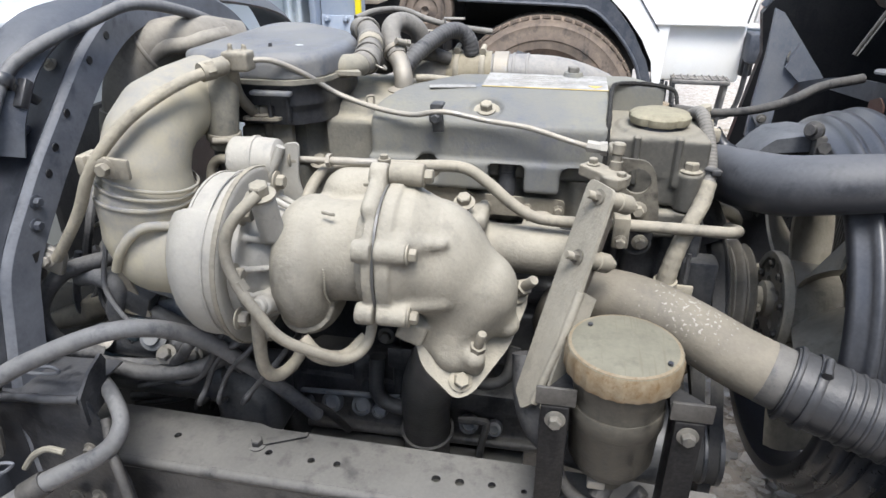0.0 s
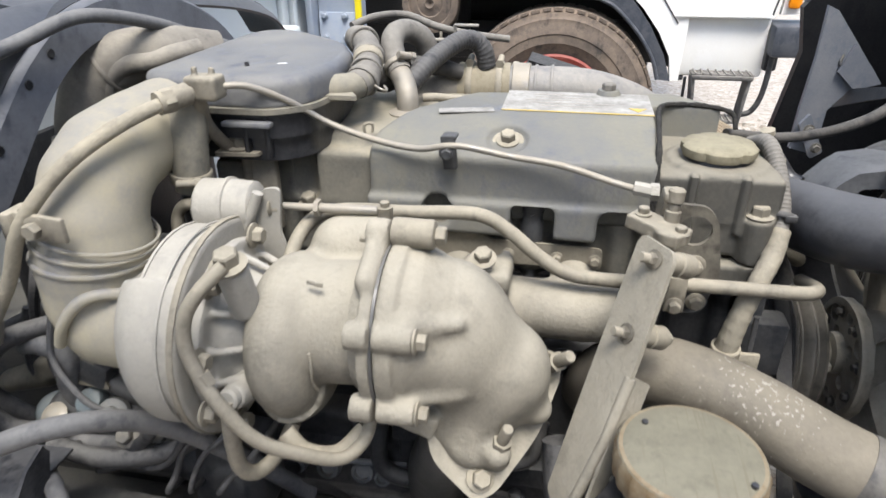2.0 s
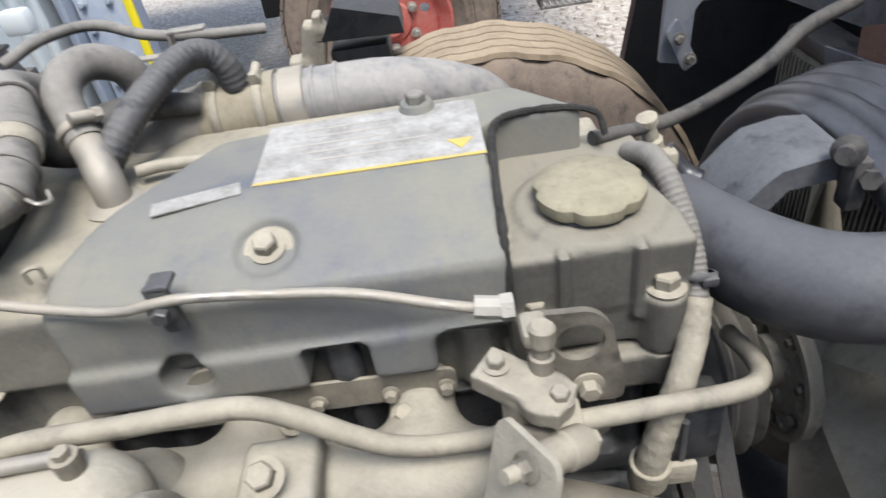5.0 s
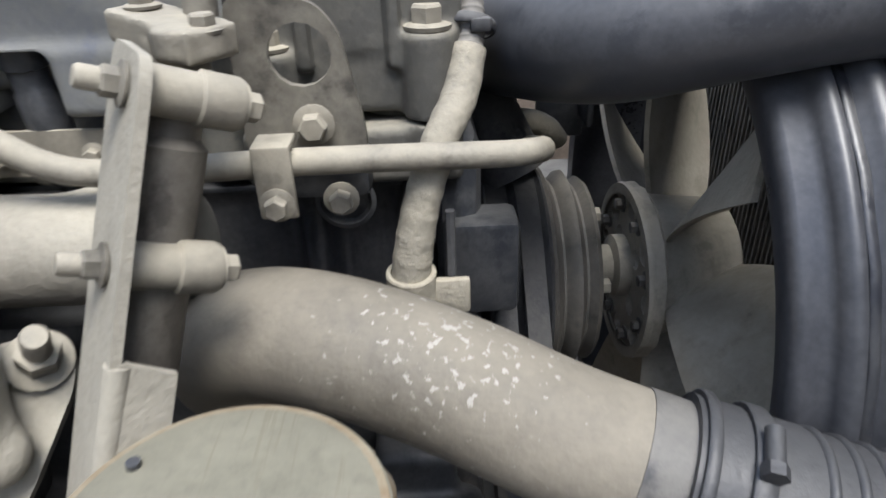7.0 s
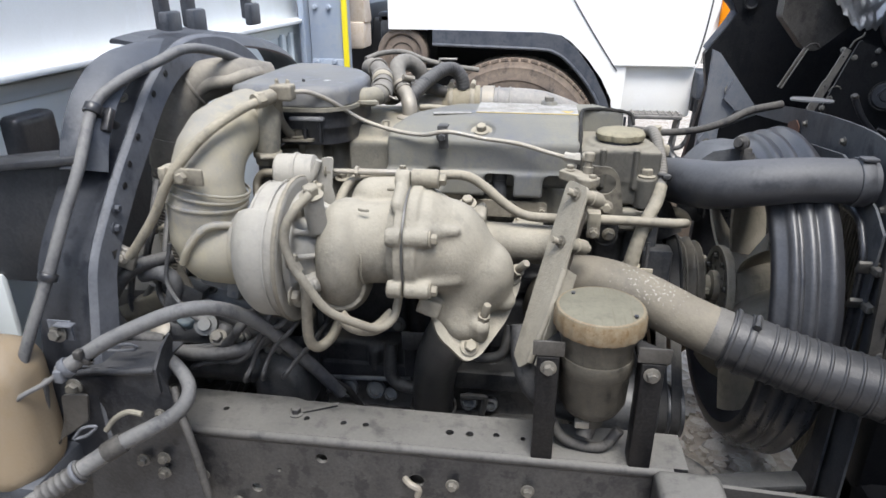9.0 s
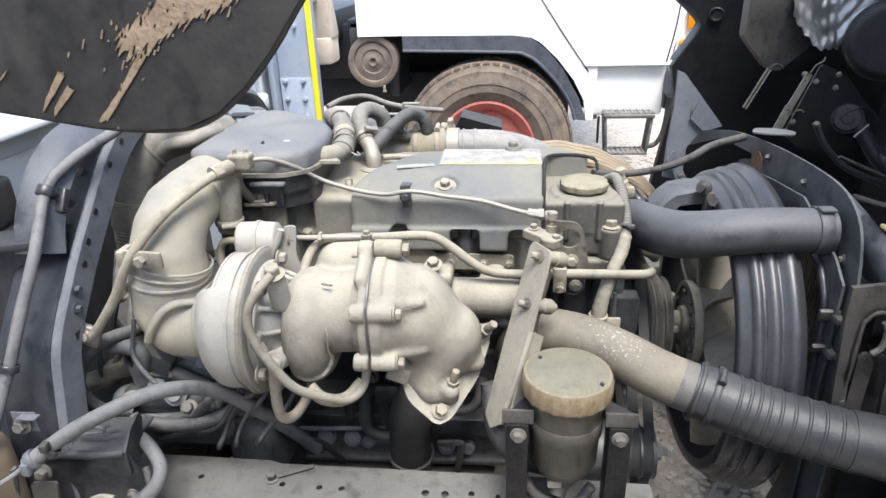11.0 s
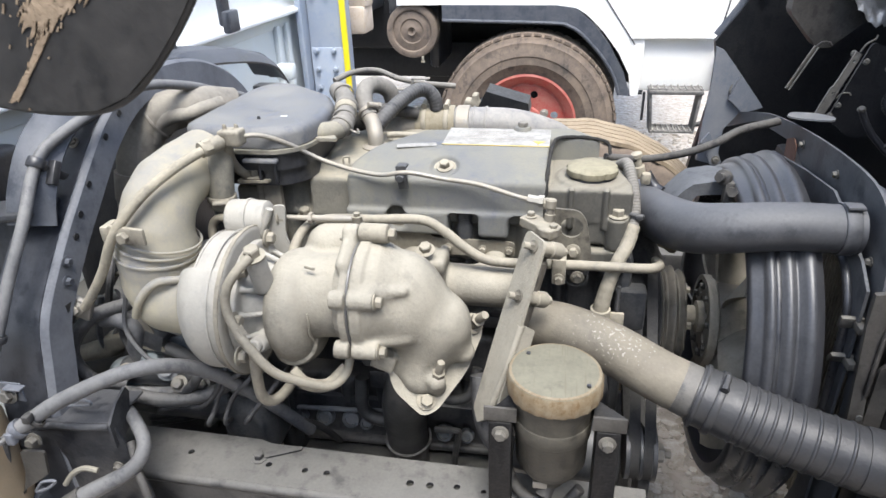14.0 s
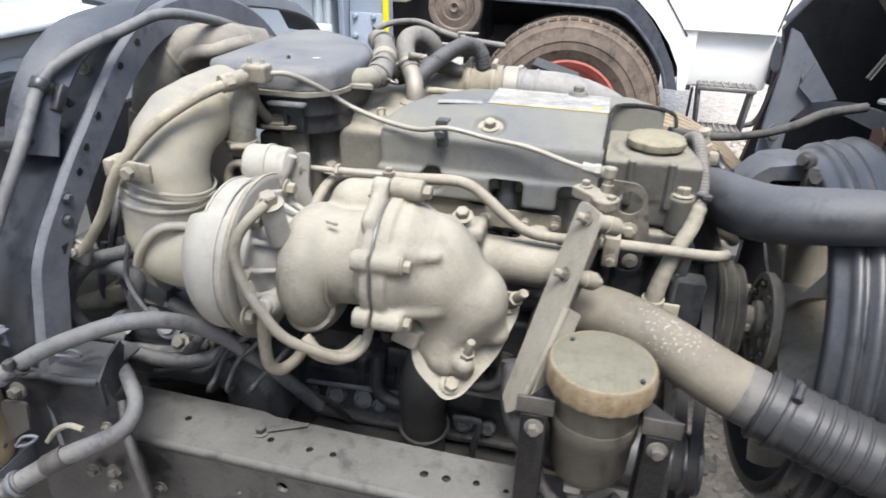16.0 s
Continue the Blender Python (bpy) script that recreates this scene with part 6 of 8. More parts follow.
# ---- intake duct, resonator box, breather hoses ----
def intake():
    dk = thing("intake_duct", "sand-coloured dusty plastic intake elbow clamped to the compressor", "air duct", (-0.46, 0.65, 0.8))

    def duct(P):
        d = f_tube(P, [(-0.412, 0.645, 0.862), (-0.44, 0.645, 0.856), (-0.466, 0.648, 0.858), (-0.478, 0.65, 0.882), (-0.475, 0.65, 0.925)], [0.052, 0.054, 0.056, 0.056, 0.055])
        d = su(0.012, d, f_tube(P, [(-0.472, 0.649, 0.93), (-0.470, 0.653, 0.965), (-0.466, 0.666, 0.995), (-0.462, 0.69, 1.014), (-0.458, 0.73, 1.022), (-0.452, 0.78, 1.026), (-0.446, 0.83, 1.026)], [0.054, 0.052, 0.050, 0.049, 0.047, 0.046, 0.044]))
        d = su(0.008, d, f_box(P, (-0.449, 0.80, 1.028), (0.046, 0.05, 0.036), 0.03))
        return d
    part("elbow", cast(duct, (-0.56, 0.56, 0.77), (-0.33, 0.90, 1.13), 0.0035), M_DUCT, dk)
    part("bead", tube([(-0.424, 0.615, 0.905), (-0.445, 0.600, 0.909), (-0.463, 0.5925, 0.899), (-0.481, 0.590, 0.876), (-0.496, 0.596, 0.850)], 0.006, 10), M_DUCT, dk)
    clamp(dk, (-0.464, 0.649, 0.955), (0.25, 0.1, 1), 0.0550, M_DUCT, 0.004)
    clamp(dk, (-0.472, 0.648, 0.930), (0.12, 0.05, 1), 0.0562, M_DUCT, 0.005)
    clamp(dk, (-0.468, 0.648, 0.944), (0.2, 0.08, 1), 0.0555, M_DUCT, 0.004)
    clamp(dk, (-0.418, 0.645, 0.862), (1, 0, 0), 0.0535, M_DUCT, 0.012)
    br = part("clip_bracket", join(box((-0.470, 0.590, 0.984), (0.062, 0.006, 0.024), 0.003, rot=Matrix.Rotation(-0.15, 4, "Z")), box((-0.500, 0.600, 0.984), (0.012, 0.03, 0.024), 0.004)), M_STEEL, dk)
    bolt(br, (-0.469, 0.587, 0.984), (0, -1, 0), 0.008, M_STEEL)

    rb = thing("resonator_box", "dark grey dusty plastic resonator box on the engine", "air box", (-0.4, 0.95, 1.0))
    out = round_corners([(-0.500, 0.81), (-0.470, 0.782), (-0.39, 0.771), (-0.325, 0.772), (-0.291, 0.80), (-0.279, 0.87), (-0.287, 0.94), (-0.315, 0.995), (-0.385, 1.055), (-0.432, 1.102), (-0.468, 1.10), (-0.492, 1.04), (-0.502, 0.93)], 0.015, 5)

    def lid(P):
        d = np.full(P.shape[:-1], 1e9)
        pts = np.array(out)
        n = len(pts)
        inside = np.zeros(P.shape[:2], bool)
        X, Y = P[:, :, 0, 0], P[:, :, 0, 1]
        dist = np.full(X.shape, 1e9)
        for i in range(n):
            a, b = pts[i], pts[(i + 1) % n]
            e = b - a
            t = np.clip(((X - a[0]) * e[0] + (Y - a[1]) * e[1]) / (e @ e), 0, 1)
            dist = np.minimum(dist, np.hypot(X - a[0] - t * e[0], Y - a[1] - t * e[1]))
            c = ((a[1] > Y) != (b[1] > Y)) & (X < (b[0] - a[0]) * (Y - a[1]) / (b[1] - a[1] + 1e-12) + a[0])
            inside ^= c
        s = np.where(inside, -dist, dist)[:, :, None]
        q = np.abs(P[..., 2] - 1.032) - 0.046
        rd = 0.014
        d = np.minimum(np.maximum(s + rd, q + rd), 0) + np.hypot(np.maximum(s + rd, 0), np.maximum(q + rd, 0)) - rd
        # the lid falls away slightly towards the rear and the outer side
        d = d + 0.006 * np.clip((P[..., 1] - 1.04) / 0.06, 0, 1) ** 2 + 0.010 * np.clip((-0.45 - P[..., 0]) / 0.05, 0, 1) ** 2
        return np.maximum(d, 1.046 - P[..., 2])
    part("lid", cast(lid, (-0.54, 0.74, 1.02), (-0.25, 1.13, 1.09), 0.003), M_BOX, rb)
    mid = Vector((-0.39, 0.92))

    def grown(k):
        return [tuple(mid + (Vector(p) - mid) * k) for p in out]
    part("rim", plate(grown(1.03), (0, 0, 1.040), (1, 0, 0), (0, 1, 0), 0.006), M_SEAM, rb, "dusty seam rim")
    part("tray", join(plate(grown(0.975), (0, 0, 1.012), (1, 0, 0), (0, 1, 0), 0.028), plate(grown(0.93), (0, 0, 0.985), (1, 0, 0), (0, 1, 0), 0.028)), M_BLACK, rb, "black lower tray")
    for x in (-0.36, -0.335):
        part("tray_rib", box((x, 0.779, 1.012), (0.006, 0.010, 0.045), 0.002), M_BLACK, rb)
    part("clip_ledge", box((-0.352, 0.768, 1.030), (0.055, 0.012, 0.006), 0.002), M_BOX, rb)
    part("outlet", tube([(-0.312, 0.850, 1.048), (-0.288, 0.853, 1.050), (-0.266, 0.862, 1.051), (-0.256, 0.876, 1.054)], 0.0155, 18), M_SEAM, rb)
    part("outlet_web", plate([(0, 0), (0.05, 0.0), (0.03, 0.035), (0, 0.06)], (-0.300, 0.83, 1.043), (1, 0, 0), (0, 1, 0), 0.005), M_SEAM, rb)
    part("pimple", lathe([(0, 0), (0.0032, 0), (0.0022, 0.006), (0, 0.006)], (-0.373, 0.826, 1.0765), (0, 0, 1), 8), M_BLACK, rb)
    part("pale_scuff", plate(round_corners([(0, 0), (0.010, 0.001), (0.012, 0.004), (0.002, 0.004)], 0.0015), (-0.345, 0.842, 1.0775), (1, 0, 0), (0, 1, 0), 0.0008), M_HEADW, rb)
    part("mount_tab", plate(round_corners([(-0.02, -0.02), (0.03, -0.015), (0.035, 0.02), (-0.015, 0.02)], 0.006), (-0.378, 0.788, 0.992), (1, 0, 0), (0, 1, 0), 0.004), M_STEEL, rb)
    bolt(rb, (-0.375, 0.786, 0.996), (0, 0, 1), 0.010, M_STEEL)
    part("mount_foot", box((-0.355, 0.80, 0.94), (0.03, 0.012, 0.09), 0.003), M_STEEL, rb)
    part("mount_block", box((-0.395, 0.815, 0.94), (0.05, 0.03, 0.07), 0.008), M_HEAD, rb)

    H = "breather hoses"
    h1 = thing("breather_hose", "grey-brown rubber breather hose with clamps over the rocker cover", "hose", (-0.27, 0.95, 1.05), H)
    part("hose", tube([(-0.262, 0.866, 1.051), (-0.256, 0.884, 1.056), (-0.260, 0.91, 1.064), (-0.268, 0.94, 1.072), (-0.282, 0.972, 1.079), (-0.299, 1.0, 1.080), (-0.314, 1.035, 1.072), (-0.32, 1.08, 1.05)], [0.0165, 0.0168, 0.0160, 0.0172, 0.0160, 0.0165, 0.0160, 0.0160], 18), M_BREATH, h1)
    for p, d, w in (((-0.2575, 0.878, 1.054), (0.1, 0.9, 0.3), 0.008), ((-0.259, 0.898, 1.060), (-0.15, 0.95, 0.28), 0.005), ((-0.266, 0.933, 1.070), (-0.25, 0.9, 0.28), 0.009), ((-0.285, 0.978, 1.080), (-0.5, 0.85, 0.1), 0.007)):
        clamp(h1, p, d, 0.0168, M_BREATH, w)
    part("wire_clip", tube([(-0.243, 0.874, 1.050), (-0.233, 0.869, 1.047), (-0.229, 0.877, 1.044), (-0.235, 0.888, 1.046)], 0.0016, 6), M_BARE, h1, "bent wire spring clip")
    part("tape_wrap", ring((-0.2635, 0.922, 1.067), (-0.25, 0.9, 0.28), 0.0168, 0.016, 0.0012), M_TAPE, h1)
    h2 = thing("breather_elbow", "pale metal breather elbow standing on the rocker cover", "pipe", (-0.2, 0.88, 1.0), H)
    part("elbow", tube([(-0.218, 0.930, 0.998), (-0.218, 0.931, 1.018), (-0.221, 0.937, 1.030), (-0.228, 0.950, 1.040), (-0.236, 0.962, 1.046)], 0.0138, 18), M_BARE, h2)
    part("foot", lathe([(0, 0), (0.023, 0), (0.024, 0.003), (0.016, 0.007), (0, 0.007)], (-0.218, 0.930, 1.002), (0, 0, 1), 28), M_BARE, h2)
    part("hose", tube([(-0.234, 0.960, 1.046), (-0.244, 0.974, 1.060), (-0.251, 0.988, 1.076), (-0.250, 1.008, 1.086), (-0.238, 1.03, 1.086), (-0.222, 1.046, 1.072), (-0.216, 1.055, 1.045)], 0.0150, 16), M_BREATH, h2)
    clamp(h2, (-0.239, 0.967, 1.052), (-0.5, 0.65, 0.6), 0.0155, M_BARE, 0.007, (0.6, -0.3, 0.7))
    h3 = thing("vacuum_hose", "dark ribbed hose running to the far side of the engine", "hose", (-0.2, 1.1, 1.03), H)
    part("hose", tube([(-0.222, 0.952, 1.030), (-0.208, 0.972, 1.048), (-0.190, 1.008, 1.063), (-0.170, 1.042, 1.073), (-0.153, 1.058, 1.070), (-0.141, 1.062, 1.056), (-0.137, 1.064, 1.035)], 0.0128, 14, ridge=(0.006, 0.0003)), M_RUBBER, h3)
    part("rail_pipe", tube([(-0.325, 1.05, 1.088), (-0.30, 1.085, 1.096), (-0.26, 1.105, 1.096), (-0.215, 1.10, 1.082), (-0.17, 1.115, 1.070), (-0.115, 1.14, 1.06)], 0.0052, 10), M_BREATH, h3)
    part("pipe_bracket", join(box((-0.205, 1.075, 1.068), (0.045, 0.012, 0.003), 0.001), box((-0.184, 1.075, 1.078), (0.003, 0.012, 0.022), 0.001), box((-0.168, 1.075, 1.088), (0.034, 0.012, 0.003), 0.001)), M_BARE, h3)
    part("stub_pipe", tube([(-0.205, 0.957, 1.016), (-0.185, 0.962, 1.016), (-0.15, 0.966, 1.013), (-0.10, 0.972, 1.008)], 0.0055, 10), M_STEEL, h3)
    part("cover_loop", join(tube([(-0.246, 0.838, 1.004), (-0.246, 0.838, 1.014), (-0.238, 0.842, 1.014), (-0.238, 0.842, 1.004)], 0.0018, 6)), M_STEEL, h3)
    # dark loom lying behind the hoses
    part("rear_loom", tube([(-0.30, 0.99, 1.035), (-0.262, 0.99, 1.03), (-0.235, 1.005, 1.045), (-0.20, 1.03, 1.04), (-0.17, 1.045, 1.03)], [0.014, 0.017, 0.013, 0.012, 0.010], 12), M_RUBBER_D, h3)

    im = thing("intake_pipe", "grey aluminium charge air pipe with clamped hose behind the cover", "pipe", (-0.05, 1.07, 0.98))
    part("elbow", tube([(-0.225, 1.02, 0.955), (-0.222, 1.035, 0.980), (-0.208, 1.055, 0.996), (-0.185, 1.07, 1.003), (-0.155, 1.075, 1.004)], [0.028, 0.029, 0.030, 0.032, 0.032], 24), M_SNORK, im)
    part("sleeve", tube([(-0.176, 1.073, 1.004), (-0.104, 1.075, 1.005)], 0.0338, 28, smooth=False), M_SLEEVE, im, "sandy rubber sleeve")
    for x in (-0.160, -0.118):
        clamp(im, (x, 1.074, 1.0045), (1, 0, 0.02), 0.0338, M_STEEL, 0.009, (0, -0.2, 1))
    part("pipe", tube([(-0.11, 1.075, 1.005), (-0.05, 1.075, 1.006), (0.0, 1.08, 1.003), (0.045, 1.09, 0.990), (0.085, 1.105, 0.968), (0.11, 1.125, 0.93)], 0.0300, 28), M_CHARGE, im, "grey charge pipe with worn paint")
    part("collar", ring((-0.088, 1.075, 1.0055), (1, 0, 0.02), 0.0302, 0.024, 0.0025), M_BARE, im, "bare metal collar")
    for x in (-0.068, -0.046):
        part("bead", ring((x, 1.075, 1.006), (1, 0, 0.02), 0.0298, 0.004, 0.0016), M_CHARGE, im)
    fb_ = thing("far_bracket", "dusty cast bracket with a black box on the far chassis side", "bracket", (-0.13, 1.68, 0.8))
    part("bracket", cast(lambda P: su(0.008, f_box(P, (-0.165, 1.66, 0.86), (0.022, 0.02, 0.045), 0.006, Matrix.Rotation(0.25, 4, "Y")), f_box(P, (-0.195, 1.66, 0.825), (0.022, 0.022, 0.022), 0.006), f_box(P, (-0.148, 1.66, 0.905), (0.008, 0.02, 0.016), 0.003)), (-0.25, 1.60, 0.77), (-0.10, 1.72, 0.95), 0.004), M_STEEL, fb_)
    part("control_box", box((-0.085, 1.70, 0.820), (0.110, 0.09, 0.060), 0.008), M_CABD, fb_, "black control box")
    part("box_lid", plate([(-0.157, 0.874), (-0.137, 0.892), (-0.117, 0.931), (-0.003, 0.899), (0.001, 0.869)], (0, 1.64, 0), (1, 0, 0), (0, 0, 1), -0.10), M_CABD, fb_, "black folded lid")
    part("post", box((-0.13, 1.68, 0.68), (0.04, 0.05, 0.26), 0.008), M_CABD, fb_)

    sn = thing("air_intake_snorkel", "sandy dusty corrugated intake hose passing under the arch", "hose", (-0.6, 0.85, 0.9))
    part("hose", tube([(-0.655, 0.86, 0.72), (-0.652, 0.862, 0.82), (-0.646, 0.865, 0.925)], 0.0375, 26, ridge=(0.0065, 0.0018)), M_SNORK, sn)
    part("cuff", tube([(-0.647, 0.865, 0.918), (-0.643, 0.867, 0.945), (-0.640, 0.87, 0.965)], 0.0405, 26), M_SNORK, sn)
    part("elbow", tube([(-0.641, 0.869, 0.955), (-0.634, 0.875, 1.0), (-0.618, 0.888, 1.038), (-0.588, 0.905, 1.062), (-0.545, 0.935, 1.068), (-0.50, 0.985, 1.055)], [0.037, 0.036, 0.036, 0.035, 0.034, 0.033], 24), M_SNORK, sn)
    clamp(sn, (-0.603, 0.897, 1.052), (0.8, 0.4, 0.5), 0.0352, M_SNORK, 0.006)
    part("side_pipe", tube([(-0.60, 0.875, 1.02), (-0.585, 0.878, 1.048), (-0.56, 0.883, 1.062), (-0.53, 0.888, 1.066), (-0.51, 0.90, 1.073), (-0.49, 0.93, 1.076)], 0.0115, 14), M_SNORK, sn)

    fb = thing("box_hose", "dusty rubber hose below the resonator box", "hose", (-0.44, 0.8, 0.95))
    part("hose", tube([(-0.404, 0.752, 1.055), (-0.405, 0.742, 1.03), (-0.407, 0.738, 1.0), (-0.410, 0.738, 0.965)], [0.019, 0.020, 0.0195, 0.0185], 18), M_SEAM, fb)
    clamp(fb, (-0.409, 0.738, 0.980), (0.05, 0, 1), 0.0192, M_STEEL, 0.010, (0.4, -0.9, 0))
    part("stub", tube([(-0.410, 0.738, 0.97), (-0.413, 0.742, 0.93), (-0.416, 0.75, 0.86), (-0.42, 0.77, 0.80)], 0.015, 14), M_BLOCK, fb)
    part("bracket", box((-0.385, 0.75, 0.945), (0.05, 0.005, 0.03), 0.002), M_STEEL, fb)


intake()


def lines():
    fp = thing("pressure_line", "dusty hose and thin steel line clipped over the engine", "pipe", (-0.3, 0.75, 1.0))
    part("hose", tube([(-0.585, 0.605, 0.852), (-0.560, 0.60, 0.880), (-0.526, 0.596, 0.925), (-0.495, 0.590, 0.975), (-0.466, 0.598, 1.012), (-0.440, 0.618, 1.040), (-0.415, 0.660, 1.060), (-0.398, 0.71, 1.068), (-0.385, 0.73, 1.072)], 0.0070, 12), M_TAPE, fp)
    part("fitting", join(tube([(-0.405, 0.70, 1.067), (-0.388, 0.727, 1.071)], 0.0115, 12, smooth=False), lathe([(0, 0), (0.0125, 0), (0.0125, 0.01), (0, 0.01)], (-0.402, 0.705, 1.068), (0.6, 0.8, 0.1), 6)), M_STEEL, fp)
    part("junction", cast(lambda P: su(0.003, f_box(P, (-0.376, 0.74, 1.075), (0.017, 0.013, 0.012), 0.004), f_cyl(P, (-0.382, 0.735, 1.075), (-0.382, 0.735, 1.096), 0.003, 0.001), f_cyl(P, (-0.37, 0.743, 1.075), (-0.368, 0.743, 1.094), 0.003, 0.001)), (-0.41, 0.71, 1.05), (-0.35, 0.77, 1.11), 0.002), M_STEEL, fp)
    part("stay", tube([(-0.384, 0.738, 1.064), (-0.390, 0.755, 1.03), (-0.383, 0.778, 1.0), (-0.372, 0.792, 0.985), (-0.376, 0.80, 0.945)], 0.007, 10, flat=0.55), M_STEEL, fp)
    line = part("steel_line", tube([(-0.365, 0.745, 1.075), (-0.341, 0.76, 1.072), (-0.310, 0.785, 1.052), (-0.275, 0.805, 1.024), (-0.221, 0.803, 1.008), (-0.174, 0.795, 1.004), (-0.145, 0.79, 1.010), (-0.128, 0.79, 1.011), (-0.110, 0.792, 1.008), (-0.075, 0.795, 1.001), (-0.022, 0.79, 0.996), (0.031, 0.782, 0.984), (0.058, 0.778, 0.979)], 0.0036, 10), M_BARE, fp)
    part("connector", join(tube([(0.050, 0.779, 0.981), (0.072, 0.776, 0.979)], 0.0075, 8, smooth=False), lathe([(0, 0), (0.009, 0), (0.009, 0.008), (0, 0.008)], (0.066, 0.777, 0.979), (1, 0, 0), 6)), M_ALU, line)
    clp = part("clip", join(box((-0.140, 0.794, 1.002), (0.016, 0.006, 0.038), 0.003, rot=Matrix.Rotation(-0.1, 4, "Y")), box((-0.14, 0.80, 1.018), (0.016, 0.018, 0.005), 0.002)), M_BLOCK, fp)
    bolt(clp, (-0.141, 0.790, 1.003), (0, -1, 0), 0.006, M_BLOCK)
    lug = thing("cable_lug", "grey cable end bracket bolted under the arch", "bracket", (-0.6, 0.61, 0.85))
    part("lug", box((-0.603, 0.61, 0.85), (0.05, 0.012, 0.035), 0.005, rot=Matrix.Rotation(0.4, 4, "Y")), M_BARE, lug)
    bolt(lug, (-0.598, 0.602, 0.85), (0.3, -1, 0.2), 0.007, M_BARE)

    hn = thing("wiring_loom", "dusty taped wiring loom running down the engine's front", "wiring loom", (0.19, 0.8, 0.8))
    part("conduit", tube([(0.19, 0.93, 0.985), (0.196, 0.885, 1.0), (0.204, 0.85, 0.975), (0.207, 0.825, 0.944), (0.202, 0.803, 0.918)], 0.0088, 14, ridge=(0.0045, 0.0004)), M_BREATH, hn)
    part("taped_loom", tube([(0.205, 0.812, 0.932), (0.199, 0.797, 0.91), (0.186, 0.777, 0.89), (0.174, 0.768, 0.856), (0.167, 0.765, 0.822), (0.165, 0.768, 0.794), (0.167, 0.78, 0.762)], [0.0105, 0.0105, 0.0102, 0.0108, 0.0118, 0.012, 0.0112], 18, ridge=(0.014, 0.0003)), M_TAPE, hn)
    part("tie", join(ring((0.206, 0.824, 0.942), (-0.15, -0.5, -0.85), 0.0135, 0.006), box((0.212, 0.812, 0.945), (0.012, 0.008, 0.008), 0.002)), M_RUBBER, hn)
    part("tape_cuff", ring((0.1655, 0.767, 0.800), (0, 0.1, -1), 0.0122, 0.026, 0.0022), M_TAPE, hn)
    part("clip_tab", box((0.190, 0.765, 0.795), (0.022, 0.006, 0.024), 0.002), M_TAPE, hn)
    part("stem", tube([(0.19, 0.768, 0.808), (0.19, 0.77, 0.85)], 0.003, 8, smooth=False), M_RUBBER, hn)
    part("sensor", join(lathe([(0, 0), (0.010, 0), (0.010, 0.016), (0.007, 0.018), (0.007, 0.032), (0.009, 0.034), (0.009, 0.040), (0, 0.042)], (0.226, 0.975, 0.952), (-0.25, -0.1, 1), 16), box((0.235, 0.965, 0.95), (0.016, 0.016, 0.02), 0.004)), M_TAPE, hn)
    part("sensor_plug", tube([(0.235, 0.975, 0.955), (0.25, 0.965, 0.935), (0.262, 0.955, 0.93)], 0.010, 10), M_BLACK, hn)
    cr = thing("hood_cable", "black rubber hose from the cover to the radiator plate", "hose", (0.3, 1.0, 0.98))
    part("hose", tube([(0.165, 0.95, 0.99), (0.235, 0.98, 0.979), (0.300, 1.02, 0.977), (0.355, 1.05, 0.987), (0.401, 1.08, 1.002), (0.468, 1.113, 1.010)], [0.0062, 0.0062, 0.0065, 0.0072, 0.0075, 0.0075], 12), M_RUBBER_D, cr)


lines()


# ---- pipes on the radiator side ----
def charge_pipe():
    p = thing("charge_pipe", "dusty steel charge pipe with chipped paint and a ribbed rubber hose", "pipe", (0.25, 0.68, 0.75))
    part("pipe", tube([(0.035, 0.81, 0.70), (0.045, 0.765, 0.755), (0.075, 0.735, 0.795), (0.125, 0.712, 0.803), (0.185, 0.692, 0.789), (0.245, 0.67, 0.768), (0.305, 0.65, 0.752)], 0.037, 28), M_TURBOP, p)
    part("pipe_end", tube([(0.272, 0.6608, 0.7607), (0.288, 0.6555, 0.7565), (0.305, 0.650, 0.752)], 0.0375, 28), M_WORN, p, "grey worn pipe end")
    h = part("ribbed_hose", tube([(0.292, 0.654, 0.755), (0.34, 0.638, 0.745)], 0.0425, 28, smooth=False), M_HOSE, p)
    hp = spline([Vector(p) for p in ((0.338, 0.6385, 0.7455), (0.40, 0.62, 0.733), (0.49, 0.5965, 0.7195))], 24)
    part("corrugation", tube(hp, 0.0415, 32, smooth=False), M_HOSE, h, "ribbed grey rubber hose")
    for k in range(3, len(hp) - 2, 5):
        part("rib", lathe([(0.041, -0.003), (0.0422, -0.0025), (0.0432, -0.001), (0.0433, 0.0003), (0.0425, 0.0018), (0.041, 0.0026)], hp[k], hp[k + 1] - hp[k - 1], 40), M_HOSE, h)
    part("cuff", tube([(0.488, 0.597, 0.720), (0.54, 0.585, 0.715), (0.62, 0.56, 0.70), (0.72, 0.55, 0.66)], 0.043, 28), M_HOSE, h)
    d = (0.93, -0.32, -0.2)
    clamp(p, (0.297, 0.652, 0.754), d, 0.043, M_HOSE, 0.006)
    clamp(p, (0.318, 0.645, 0.7495), d, 0.043, M_HOSE, 0.010, (0.1, -0.35, 0.95))


